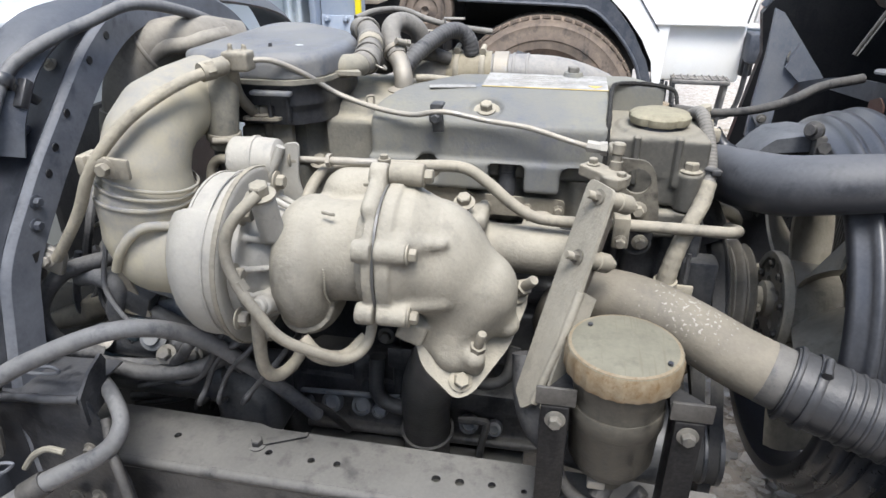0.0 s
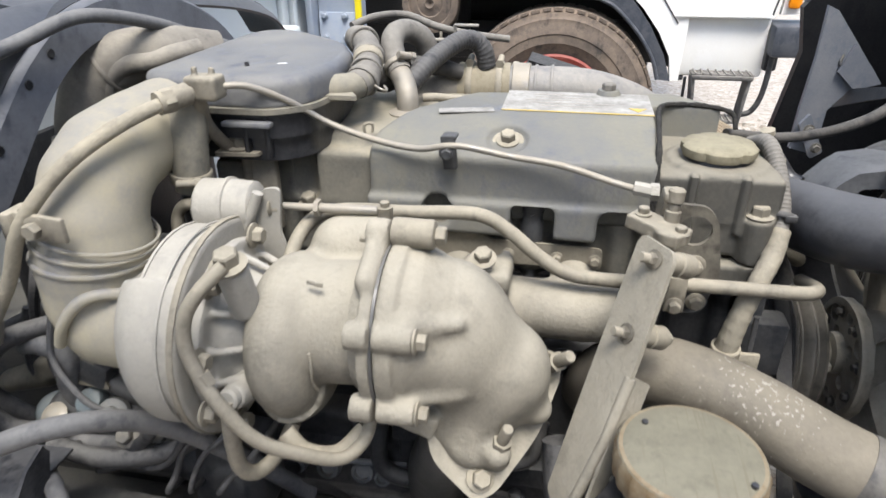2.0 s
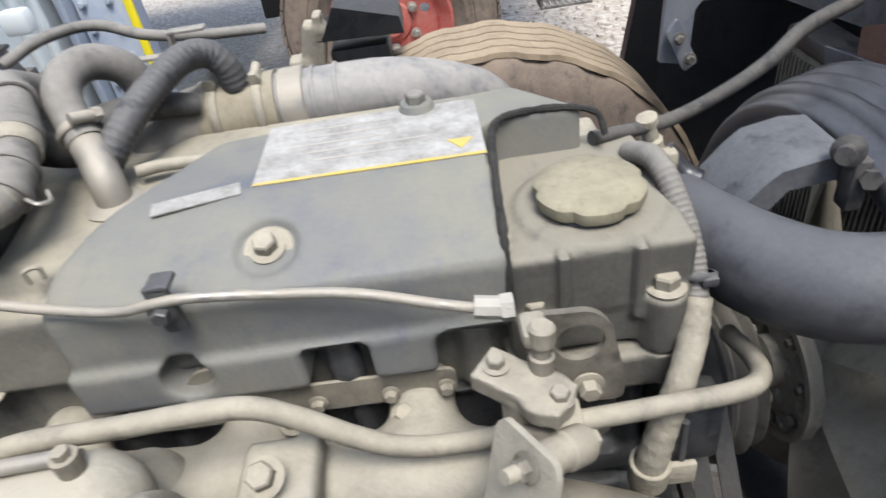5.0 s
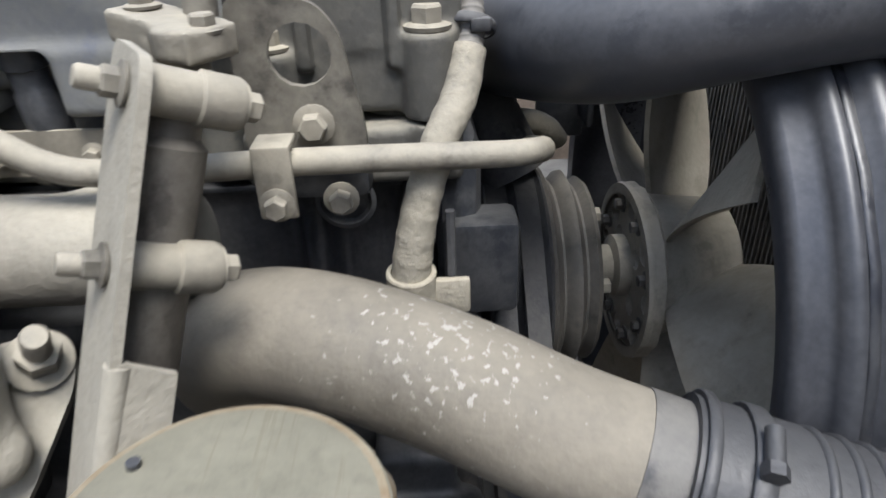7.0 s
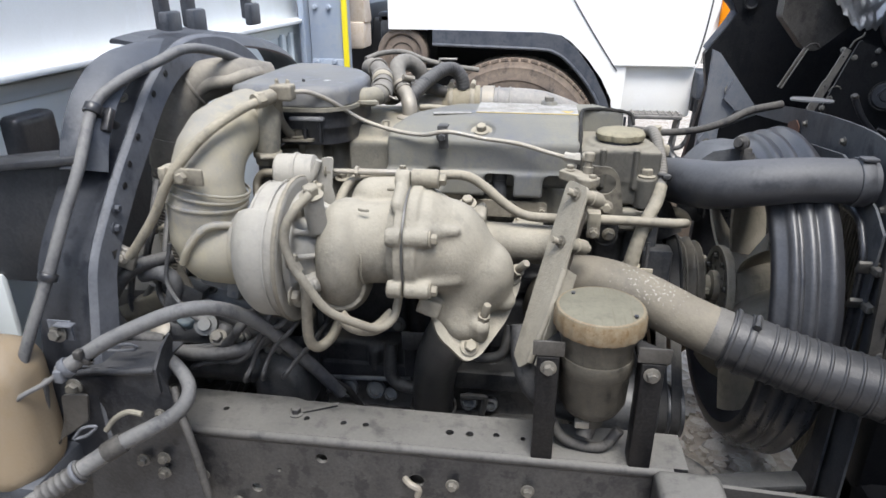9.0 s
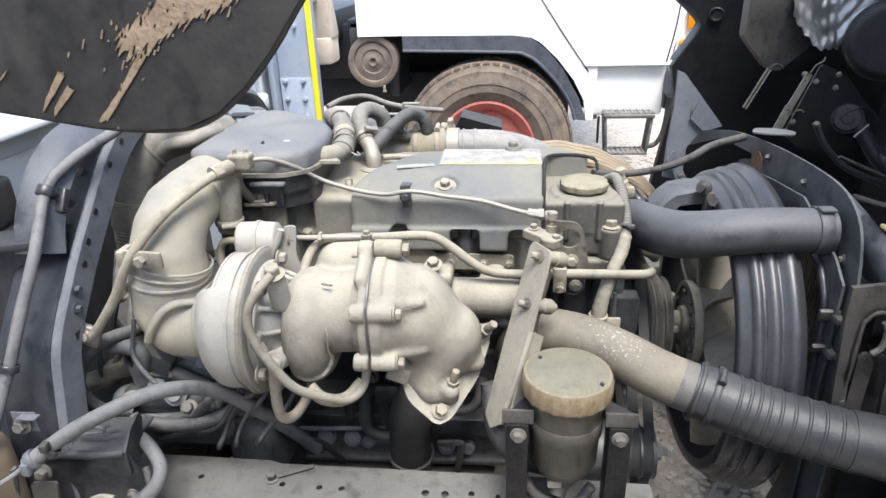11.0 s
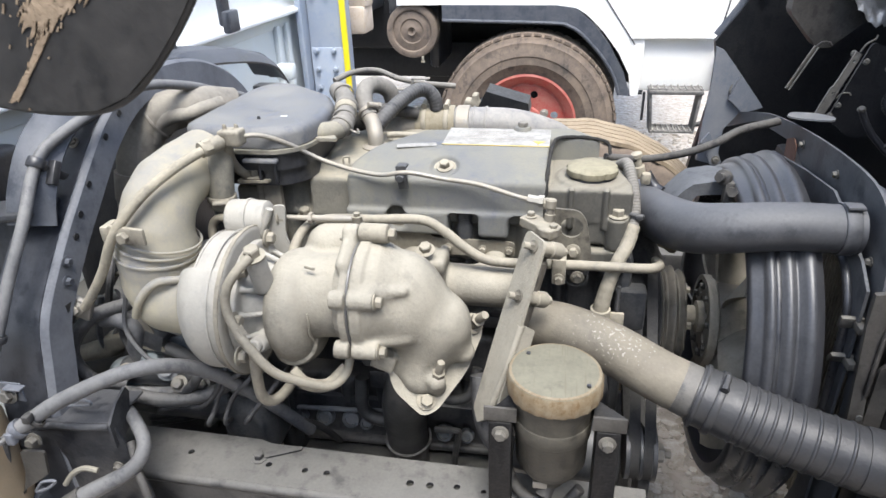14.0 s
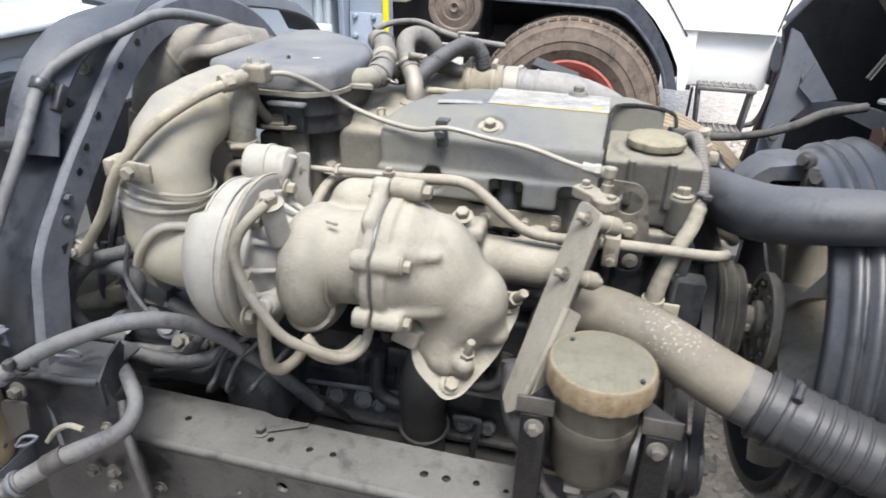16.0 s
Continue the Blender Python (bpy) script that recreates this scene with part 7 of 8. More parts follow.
def pipe_mat():
    """Dusty pipe with pale chipped flakes along its top."""
    m = mat("chipped_dusty_pipe", (0.062, 0.055, 0.044), (0.205, 0.184, 0.145), 0.15, 0.9, 0.32, 0.42, scale=9, rub=0.2)
    t = m.node_tree
    n, l = t.nodes, t.links
    geo = n.new("ShaderNodeNewGeometry")
    noi = n.new("ShaderNodeTexNoise")
    noi.inputs["Scale"].default_value, noi.inputs["Detail"].default_value = 210, 10
    l.new(geo.outputs["Position"], noi.inputs["Vector"])
    dist = n.new("ShaderNodeVectorMath")
    dist.operation = "DISTANCE"
    dist.inputs[1].default_value = (0.185, 0.675, 0.83)
    l.new(geo.outputs["Position"], dist.inputs[0])
    near = n.new("ShaderNodeMapRange")
    near.inputs["From Min"].default_value, near.inputs["From Max"].default_value = 0.02, 0.10
    near.inputs["To Min"].default_value, near.inputs["To Max"].default_value = 0.575, 0.76
    l.new(dist.outputs["Value"], near.inputs["Value"])
    gap = n.new("ShaderNodeMath")
    gap.operation = "SUBTRACT"
    l.new(noi.outputs["Fac"], gap.inputs[0])
    l.new(near.outputs[0], gap.inputs[1])
    cmp_ = n.new("ShaderNodeMapRange")
    cmp_.inputs["From Min"].default_value, cmp_.inputs["From Max"].default_value = -0.02, 0.05
    cmp_.inputs["To Max"].default_value = 0.6
    l.new(gap.outputs[0], cmp_.inputs["Value"])
    mix = n.new("ShaderNodeMix")
    mix.data_type = "RGBA"
    old = [k for k in l if k.to_socket == n["Principled BSDF"].inputs["Base Color"]][0].from_socket
    l.new(old, mix.inputs["A"])
    mix.inputs["B"].default_value = (0.37, 0.355, 0.315, 1)
    l.new(cmp_.outputs[0], mix.inputs["Factor"])
    l.new(mix.outputs["Result"], n["Principled BSDF"].inputs["Base Color"])
    return m


M_TURBOP = pipe_mat()
charge_pipe()


def coolant_hose():
    b = thing("radiator_hose", "thick black painted pipe from the engine to the radiator", "pipe", (0.35, 0.85, 0.9))
    part("pipe", tube([(0.232, 1.06, 0.875), (0.238, 0.98, 0.895), (0.245, 0.90, 0.915), (0.262, 0.835, 0.930), (0.290, 0.795, 0.940), (0.335, 0.772, 0.953), (0.40, 0.765, 0.962), (0.46, 0.765, 0.962), (0.487, 0.765, 0.962)], [0.036, 0.037, 0.038, 0.038, 0.037, 0.035, 0.033, 0.033, 0.033], 28), M_PIPE, b)
    part("end_band", ring((0.470, 0.765, 0.962), (1, 0, 0), 0.033, 0.018, 0.002), M_PIPE, b)
    part("bracket", box((0.472, 0.755, 0.9985), (0.022, 0.02, 0.005), 0.002), M_PIPE, b)
    part("lower_elbow", tube([(0.215, 1.0, 0.87), (0.225, 0.95, 0.85), (0.25, 0.93, 0.80)], 0.03, 18), M_RUBBER_D, b)


coolant_hose()


# ---- fan, belts, shroud, radiator ----
FA = Vector((0.0, 0.935, 0.705))


def fan():
    f = thing("cooling_fan", "dusty beige plastic cooling fan with a drilled hub plate", "fan", (0.40, FA.y, FA.z))
    ax = (1, 0, 0)
    hubp = [(0.060 * math.cos(TAU * k / 8), 0.060 * math.sin(TAU * k / 8), 0.0125 if k % 2 else 0.009) for k in range(8)]
    hubp += [(0.034 * math.cos(TAU * (k + 0.5) / 4), 0.034 * math.sin(TAU * (k + 0.5) / 4), 0.009) for k in range(4)]
    circ = [((0.0785 + 0.0012 * math.cos(16 * TAU * k / 64)) * math.cos(TAU * k / 64), (0.0785 + 0.0012 * math.cos(16 * TAU * k / 64)) * math.sin(TAU * k / 64)) for k in range(64)]
    hp = part("hub_plate", plate(circ, (0.354, FA.y - 0.004, FA.z - 0.003), (0, 1, 0), (0, 0, 1), 0.010, hubp), M_FAN, f, "drilled dusty hub plate")
    part("hub_rim", lathe([(0.070, 0), (0.079, 0), (0.080, 0.003), (0.079, 0.006), (0.071, 0.006), (0.070, 0.003)], (0.350, FA.y - 0.004, FA.z - 0.003), ax, 56), M_FAN, hp)
    for k in range(8):
        a = TAU * (k + 0.5) / 8
        bolt(hp, (0.354, FA.y - 0.004 + 0.060 * math.cos(a), FA.z - 0.003 + 0.060 * math.sin(a)), (-1, 0, 0), 0.0052, M_PULLEY)
    part("hub", lathe([(0, 0), (0.064, 0), (0.068, 0.004), (0.062, 0.025), (0.058, 0.07), (0.05, 0.075), (0, 0.075)], (0.366, FA.y, FA.z), ax, 40), M_FAN, f)
    part("shaft", lathe([(0, 0), (0.019, 0), (0.019, 0.040), (0.028, 0.043), (0.028, 0.056), (0, 0.056)], (0.300, FA.y, FA.z), ax, 28), M_STEEL, f)
    for k in range(7):
        a = TAU * k / 7 + radians(118)
        rad = Vector((0, math.cos(a), math.sin(a)))
        tan = Vector((0, -math.sin(a), math.cos(a)))
        bm = bmesh.new()
        grid = []
        for i in range(11):
            s = i / 10
            r = 0.054 + 0.166 * s
            chord = 0.066 + 0.085 * s ** 0.8
            row = []
            for j in range(9):
                q = j / 8 - 0.5
                tw = radians(62 - 30 * s)
                sweep = 0.020 * s * s
                p = Vector((0.405, FA.y, FA.z)) + rad * (r - 0.024 * (q - 0.15) ** 2 * 4 * s) + tan * (q * chord * math.cos(tw) + sweep) - Vector((1, 0, 0)) * (q * chord * math.sin(tw) + 0.016 * (0.25 - q * q) * 4 * 0.5)
                row.append(p)
            grid.append(row)
        th = 0.0022
        vs = [[bm.verts.new(p + Vector((s_ * th, 0, 0))) for p in row] for s_ in (-1, 1) for row in grid]
        up_, dn = vs[:11], vs[11:]
        for i in range(10):
            for j in range(8):
                bm.faces.new((up_[i][j], up_[i + 1][j], up_[i + 1][j + 1], up_[i][j + 1]))
                bm.faces.new((dn[i][j], dn[i][j + 1], dn[i + 1][j + 1], dn[i + 1][j]))
        for j in range(8):
            bm.faces.new((up_[10][j], dn[10][j], dn[10][j + 1], up_[10][j + 1]))
        for i in range(10):
            bm.faces.new((up_[i][0], dn[i][0], dn[i + 1][0], up_[i + 1][0]))
            bm.faces.new((up_[i][8], up_[i + 1][8], dn[i + 1][8], dn[i][8]))
        part("blade", bm, M_FAN, f)

    pl = thing("pulley_set", "black ribbed pulleys and drive belts on the engine's nose", "pulley", (0.28, FA.y, FA.z))
    part("fan_pulley", lathe([(0, 0), (0.09, 0), (0.098, 0.004), (0.098, 0.010), (0.085, 0.020), (0.098, 0.030), (0.098, 0.034), (0.085, 0.044), (0.095, 0.052), (0.09, 0.056), (0, 0.056)], (0.218, FA.y, FA.z), (1, 0, 0), 44), M_BLOCK, pl)
    part("ribbed_pulley", lathe([(0.05, 0), (0.090, 0), (0.093, 0.004), (0.080, 0.011), (0.080, 0.013), (0.088, 0.020), (0.089, 0.024), (0.077, 0.030), (0.077, 0.032), (0.083, 0.038), (0.080, 0.042), (0.04, 0.044), (0.03, 0.05), (0, 0.05)], (0.272, FA.y, FA.z), (1, 0, 0), 44), M_PULLEY, pl, "dusty grey ribbed pulley")
    for k in range(5):
        a = TAU * k / 5 + 0.4
        bolt(pl, (0.316, FA.y + 0.055 * math.cos(a), FA.z + 0.055 * math.sin(a)), (1, 0, 0), 0.007, M_STEEL)
    part("pump_hose", tube([(0.215, 0.99, 0.80), (0.235, 0.965, 0.828), (0.262, 0.96, 0.838), (0.285, 0.975, 0.825), (0.30, 1.0, 0.805)], 0.010, 10), M_TAPE, pl, "pale bent hose")
    part("pump_bracket", join(box((0.305, 1.02, 0.825), (0.045, 0.006, 0.05), 0.002), box((0.325, 1.0, 0.835), (0.006, 0.035, 0.03), 0.002)), M_BLOCK, pl)
    part("cover_block", box((0.212, 0.815, 0.79), (0.05, 0.035, 0.07), 0.006), M_BLOCK, pl)
    part("crank_pulley", lathe([(0, 0), (0.10, 0), (0.105, 0.005), (0.09, 0.02), (0.105, 0.035), (0.105, 0.06), (0.06, 0.065), (0, 0.07)], (0.215, FA.y, 0.40), (1, 0, 0), 40), M_BLOCK, pl)
    def belt(x, c2, r2):
        """A belt round the fan pulley and a second pulley: the hull of two circles."""
        c1, r1 = Vector((FA.y, FA.z)), 0.0955
        d = Vector(c2) - c1
        phi, spread = math.atan2(d.y, d.x), math.acos((r1 - r2) / d.length)
        loop = [(c1, r1, phi + spread + (TAU - 2 * spread) * k / 27) for k in range(28)] + [(Vector(c2), r2, phi - spread + 2 * spread * k / 19) for k in range(20)]
        bm, rings = bmesh.new(), []
        for c, r, a in loop:
            o = Vector((0, math.cos(a), math.sin(a)))
            p = Vector((x, c.x, c.y)) + o * r
            rings.append([bm.verts.new(p + Vector((dx, 0, 0)) + o * dd) for dx, dd in ((-0.0085, 0.004), (0.0085, 0.004), (0.0062, -0.005), (-0.0062, -0.005))])
        for a, b in zip(rings, rings[1:] + rings[:1]):
            for k in range(4):
                bm.faces.new((a[k], a[(k + 1) % 4], b[(k + 1) % 4], b[k]))
        part("belt", bm, M_BELT, pl, "black rubber drive belt")
    belt(0.232, (0.735, 0.565), 0.040)
    belt(0.256, (0.735, 0.565), 0.040)
    part("small_pulley", lathe([(0, 0), (0.046, 0), (0.046, 0.006), (0.036, 0.014), (0.046, 0.022), (0.046, 0.026), (0.036, 0.034), (0.046, 0.042), (0.046, 0.048), (0, 0.048)], (0.220, 0.735, 0.565), (1, 0, 0), 32), M_BLOCK, pl)
    part("timing_cover", box((0.198, 0.96, 0.68), (0.03, 0.30, 0.40), 0.015), M_BLOCK, pl)
    al = thing("alternator", "grimy alternator with brackets beneath the pulleys", "alternator", (0.24, 0.72, 0.5))
    part("case", cast(lambda P: su(0.01, f_cyl(P, (0.10, 0.735, 0.565), (0.21, 0.735, 0.565), 0.062, 0.012), f_box(P, (0.16, 0.79, 0.62), (0.03, 0.03, 0.04), 0.008)), (0.07, 0.65, 0.48), (0.24, 0.84, 0.70), 0.004), M_BLOCK, al)
    part("nut", lathe([(0, 0), (0.016, 0), (0.016, 0.014), (0.008, 0.016), (0.008, 0.026), (0, 0.026)], (0.268, 0.735, 0.565), (1, 0, 0), 6), M_BARE, al)
    part("support", box((0.255, 0.74, 0.48), (0.02, 0.06, 0.22), 0.006), M_BLOCK, al)
    part("hose", tube([(0.20, 0.66, 0.52), (0.25, 0.63, 0.535), (0.30, 0.62, 0.50), (0.31, 0.63, 0.42)], 0.02, 14), M_RUBBER_D, al)
    part("arm", box((0.36, 0.64, 0.505), (0.17, 0.035, 0.014), 0.004, rot=Matrix.Rotation(-0.08, 4, "Y") @ Matrix.Rotation(0.1, 4, "Z")), M_BLOCK, al)

    sh = thing("fan_shroud", "black stepped plastic and rubber fan shroud ring", "fan shroud", (0.45, FA.y, FA.z))
    prof = [(0.268, 0.0), (0.285, -0.002), (0.292, 0.003), (0.292, 0.014), (0.298, 0.017), (0.305, 0.020), (0.307, 0.026), (0.300, 0.031), (0.300, 0.036), (0.310, 0.039), (0.313, 0.045), (0.311, 0.051), (0.304, 0.054), (0.304, 0.058), (0.316, 0.062), (0.320, 0.070), (0.317, 0.077), (0.308, 0.080), (0.306, 0.088), (0.290, 0.09), (0.285, 0.03), (0.276, 0.006), (0.268, 0.0)]
    part("ring", lathe([(r * 0.92, x) for r, x in prof], (0.361, FA.y, FA.z), (1, 0, 0), 128), M_SHROUD, sh, angle=80)
    part("clamp_band", ring((0.394, FA.y, FA.z), (1, 0, 0), 0.2765, 0.006, 0.002), M_BLACK, sh)
    part("mount_ear", join(box((0.347, 0.884, 0.958), (0.014, 0.018, 0.044), 0.003), lathe([(0, 0), (0.011, 0), (0.012, 0.003), (0.012, 0.010), (0.007, 0.012), (0.007, 0.022), (0, 0.022)], (0.342, 0.890, 0.984), (-0.6, -0.7, 0.2), 18), lathe([(0, 0), (0.008, 0), (0.008, 0.008), (0, 0.008)], (0.352, 0.876, 0.966), (-0.3, -0.9, 0.2), 6)), M_RUBBER_D, sh)
    arm = [(0.250, 0.915), (0.285, 0.957), (0.298, 0.968), (0.329, 0.974), (0.352, 0.972), (0.352, 0.955), (0.306, 0.950), (0.278, 0.915)]
    part("mount_arm", plate(arm, (0, 0.895, 0), (1, 0.0, 0), (0, 0, 1), -0.075), M_PLATE, sh, "angular black mounting arm", angle=30)

    rd = thing("radiator", "dusty radiator core with black tanks and side plates", "radiator", (0.58, FA.y, 0.5))
    part("core", box((0.585, 1.085, 0.60), (0.05, 0.62, 0.52), 0.004), M_CORE, rd)
    for k in range(61):
        part("fin", box((0.558, 0.785 + 0.01 * k, 0.60), (0.006, 0.0035, 0.50), 0), M_CORE, rd)
    # near-black, so that it passes for the darkness behind the plate
    part("top_tank", box((0.585, 1.13, 0.872), (0.06, 0.52, 0.03), 0.012), M_CABD, rd)
    part("near_tank", box((0.620, 0.730, 0.50), (0.12, 0.05, 0.58), 0.012), M_CABD, rd)
    # inner carrier with a rolled bright lip beside the shroud
    part("inner_carrier", plate([(1.18, 0.935), (1.0, 0.962), (0.87, 0.976), (0.80, 0.955), (0.735, 0.930), (0.70, 0.905), (0.695, 0.40), (0.74, 0.40), (0.735, 0.85), (0.76, 0.885), (0.82, 0.915), (0.90, 0.93), (1.02, 0.93), (1.17, 0.915)], (0.488, 0, 0), (0, 1, 0), (0, 0, 1), 0.004), M_PLATE, rd)
    part("rolled_lip", tube([(0.484, 0.862, 0.905), (0.484, 0.80, 0.912), (0.484, 0.765, 0.905), (0.484, 0.742, 0.885), (0.484, 0.725, 0.855), (0.484, 0.72, 0.80), (0.486, 0.72, 0.70)], 0.006, 12), M_SHROUD, rd)
    part("rust_patch", plate(round_corners([(1.075, 0.946), (1.13, 0.938), (1.135, 0.972), (1.10, 0.985), (1.08, 0.975)], 0.006), (0.497, 0, 0), (0, 1, 0), (0, 0, 1), -0.002), M_RUST, rd, "rusty brown plate corner")
    # big plate over the shroud with an arched top edge
    edge = [(p.y, p.z) for p in spline([Vector((0, y, z)) for y, z in ((1.66, 0.865), (1.518, 0.918), (1.313, 0.972), (1.163, 0.997), (1.01, 1.014), (0.885, 1.022), (0.80, 1.022), (0.753, 1.012), (0.721, 0.992), (0.703, 0.965), (0.690, 0.92), (0.672, 0.82), (0.655, 0.70), (0.645, 0.40))], 5)]
    inner = [(0.80, 0.40), (0.76, 0.52)] + [(FA.y + 0.235 * math.cos(radians(a)), FA.z + 0.235 * math.sin(radians(a))) for a in range(205, 74, -10)] + [(1.10, 0.972), (1.35, 0.945), (1.60, 0.86)]
    part("side_plate", plate(edge + inner, (0.500, 0, 0), (0, 1, 0), (0, 0, 1), 0.004), M_PLATE, rd)
    for y, z in ((1.06, 0.985), (0.90, 0.990), (0.81, 0.975), (0.735, 0.93), (0.68, 0.80)):
        bolt(rd, (0.499, y, z), (-1, 0, 0), 0.005, M_BOLTD)
    part("plate_cap", plate(round_corners([(0.475, 1.10), (0.50, 1.085), (0.545, 1.075), (0.555, 1.10), (0.53, 1.125), (0.49, 1.13)], 0.012), (0, 0, 1.020), (1, 0, 0), (0, 1, 0), 0.003), M_BOX, rd)
    for z, t_ in ((0.852, 0.3), (0.795, 0.6)):
        part("wing_nut", join(box((0.485, 0.71, z), (0.03, 0.008, 0.02), 0.003, rot=Matrix.Rotation(t_, 4, "X")), box((0.492, 0.70, z), (0.012, 0.03, 0.012), 0.003)), M_BOLTD, rd)
    arch_slot = [(0.500, 0.78), (0.500, 0.865), (0.504, 0.880), (0.512, 0.889), (0.522, 0.891), (0.532, 0.886), (0.538, 0.874), (0.541, 0.860), (0.552, 0.78)]
    left_leg = [(0.478, 0.925), (0.478, 0.88), (0.492, 0.70), (0.512, 0.70), (0.503, 0.78), (0.499, 0.865), (0.503, 0.881), (0.512, 0.890), (0.522, 0.892)]
    right_leg = [(0.522, 0.892), (0.532, 0.887), (0.539, 0.874), (0.543, 0.86), (0.553, 0.78), (0.56, 0.69), (0.585, 0.69), (0.578, 0.78), (0.562, 0.90), (0.552, 0.935), (0.478, 0.925)]
    latch = part("latch_plate", join(plate(left_leg + right_leg[1:-1], (0, 0.655, 0), (1, 0, 0), (0, 0, 1), -0.008)), M_LATCH, rd, "dusty slotted latch bracket")
    part("latch_tongue", plate(round_corners([(0.514, 0.69), (0.536, 0.69), (0.536, 0.80), (0.531, 0.815), (0.522, 0.818), (0.514, 0.81)], 0.004), (0, 0.664, 0), (1, 0, 0), (0, 0, 1), -0.006), M_LATCH, latch)
    part("latch_rim", tube([(x, 0.651, z) for x, z in arch_slot], 0.0028, 8), M_LATCH, latch)
    part("latch_hook", tube([(0.528, 0.652, 0.876), (0.533, 0.650, 0.862), (0.532, 0.650, 0.838), (0.521, 0.650, 0.826)], 0.0045, 8), M_BOLTD, latch)
    for x, z in ((0.498, 0.745), (0.570, 0.745)):
        part("latch_hole", lathe([(0, 0), (0.0045, 0), (0.004, 0.0012), (0, 0.0012)], (x, 0.646, z), (0, -1, 0), 12), M_GREASE, latch)


fan()


# ---- power steering reservoir ----
def lid_mat():
    """Dusty lid with fine parallel scratches."""
    m = mat("scratched_dusty_lid", (0.105, 0.099, 0.073), (0.178, 0.169, 0.128), 0.3, 1.0, 0.0, 0.7, bump=0.15, scale=30)
    t = m.node_tree
    n, l = t.nodes, t.links
    geo = n.new("ShaderNodeNewGeometry")
    mp = n.new("ShaderNodeMapping")
    mp.inputs["Rotation"].default_value = (0, 0, radians(35))
    mp.inputs["Scale"].default_value = (280, 14, 9)
    l.new(geo.outputs["Position"], mp.inputs["Vector"])
    noi = n.new("ShaderNodeTexNoise")
    noi.inputs["Scale"].default_value, noi.inputs["Detail"].default_value = 1.0, 3
    l.new(mp.outputs[0], noi.inputs["Vector"])
    st = n.new("ShaderNodeMapRange")
    st.inputs["From Min"].default_value, st.inputs["From Max"].default_value = 0.60, 0.68
    st.inputs["To Max"].default_value = 0.4
    l.new(noi.outputs["Fac"], st.inputs["Value"])
    mix = n.new("ShaderNodeMix")
    mix.data_type = "RGBA"
    old = [k for k in l if k.to_socket == n["Principled BSDF"].inputs["Base Color"]][0].from_socket
    l.new(old, mix.inputs["A"])
    mix.inputs["B"].default_value = (0.12, 0.105, 0.07, 1)
    l.new(st.outputs[0], mix.inputs["Factor"])
    l.new(mix.outputs["Result"], n["Principled BSDF"].inputs["Base Color"])
    return m


M_LID = lid_mat()


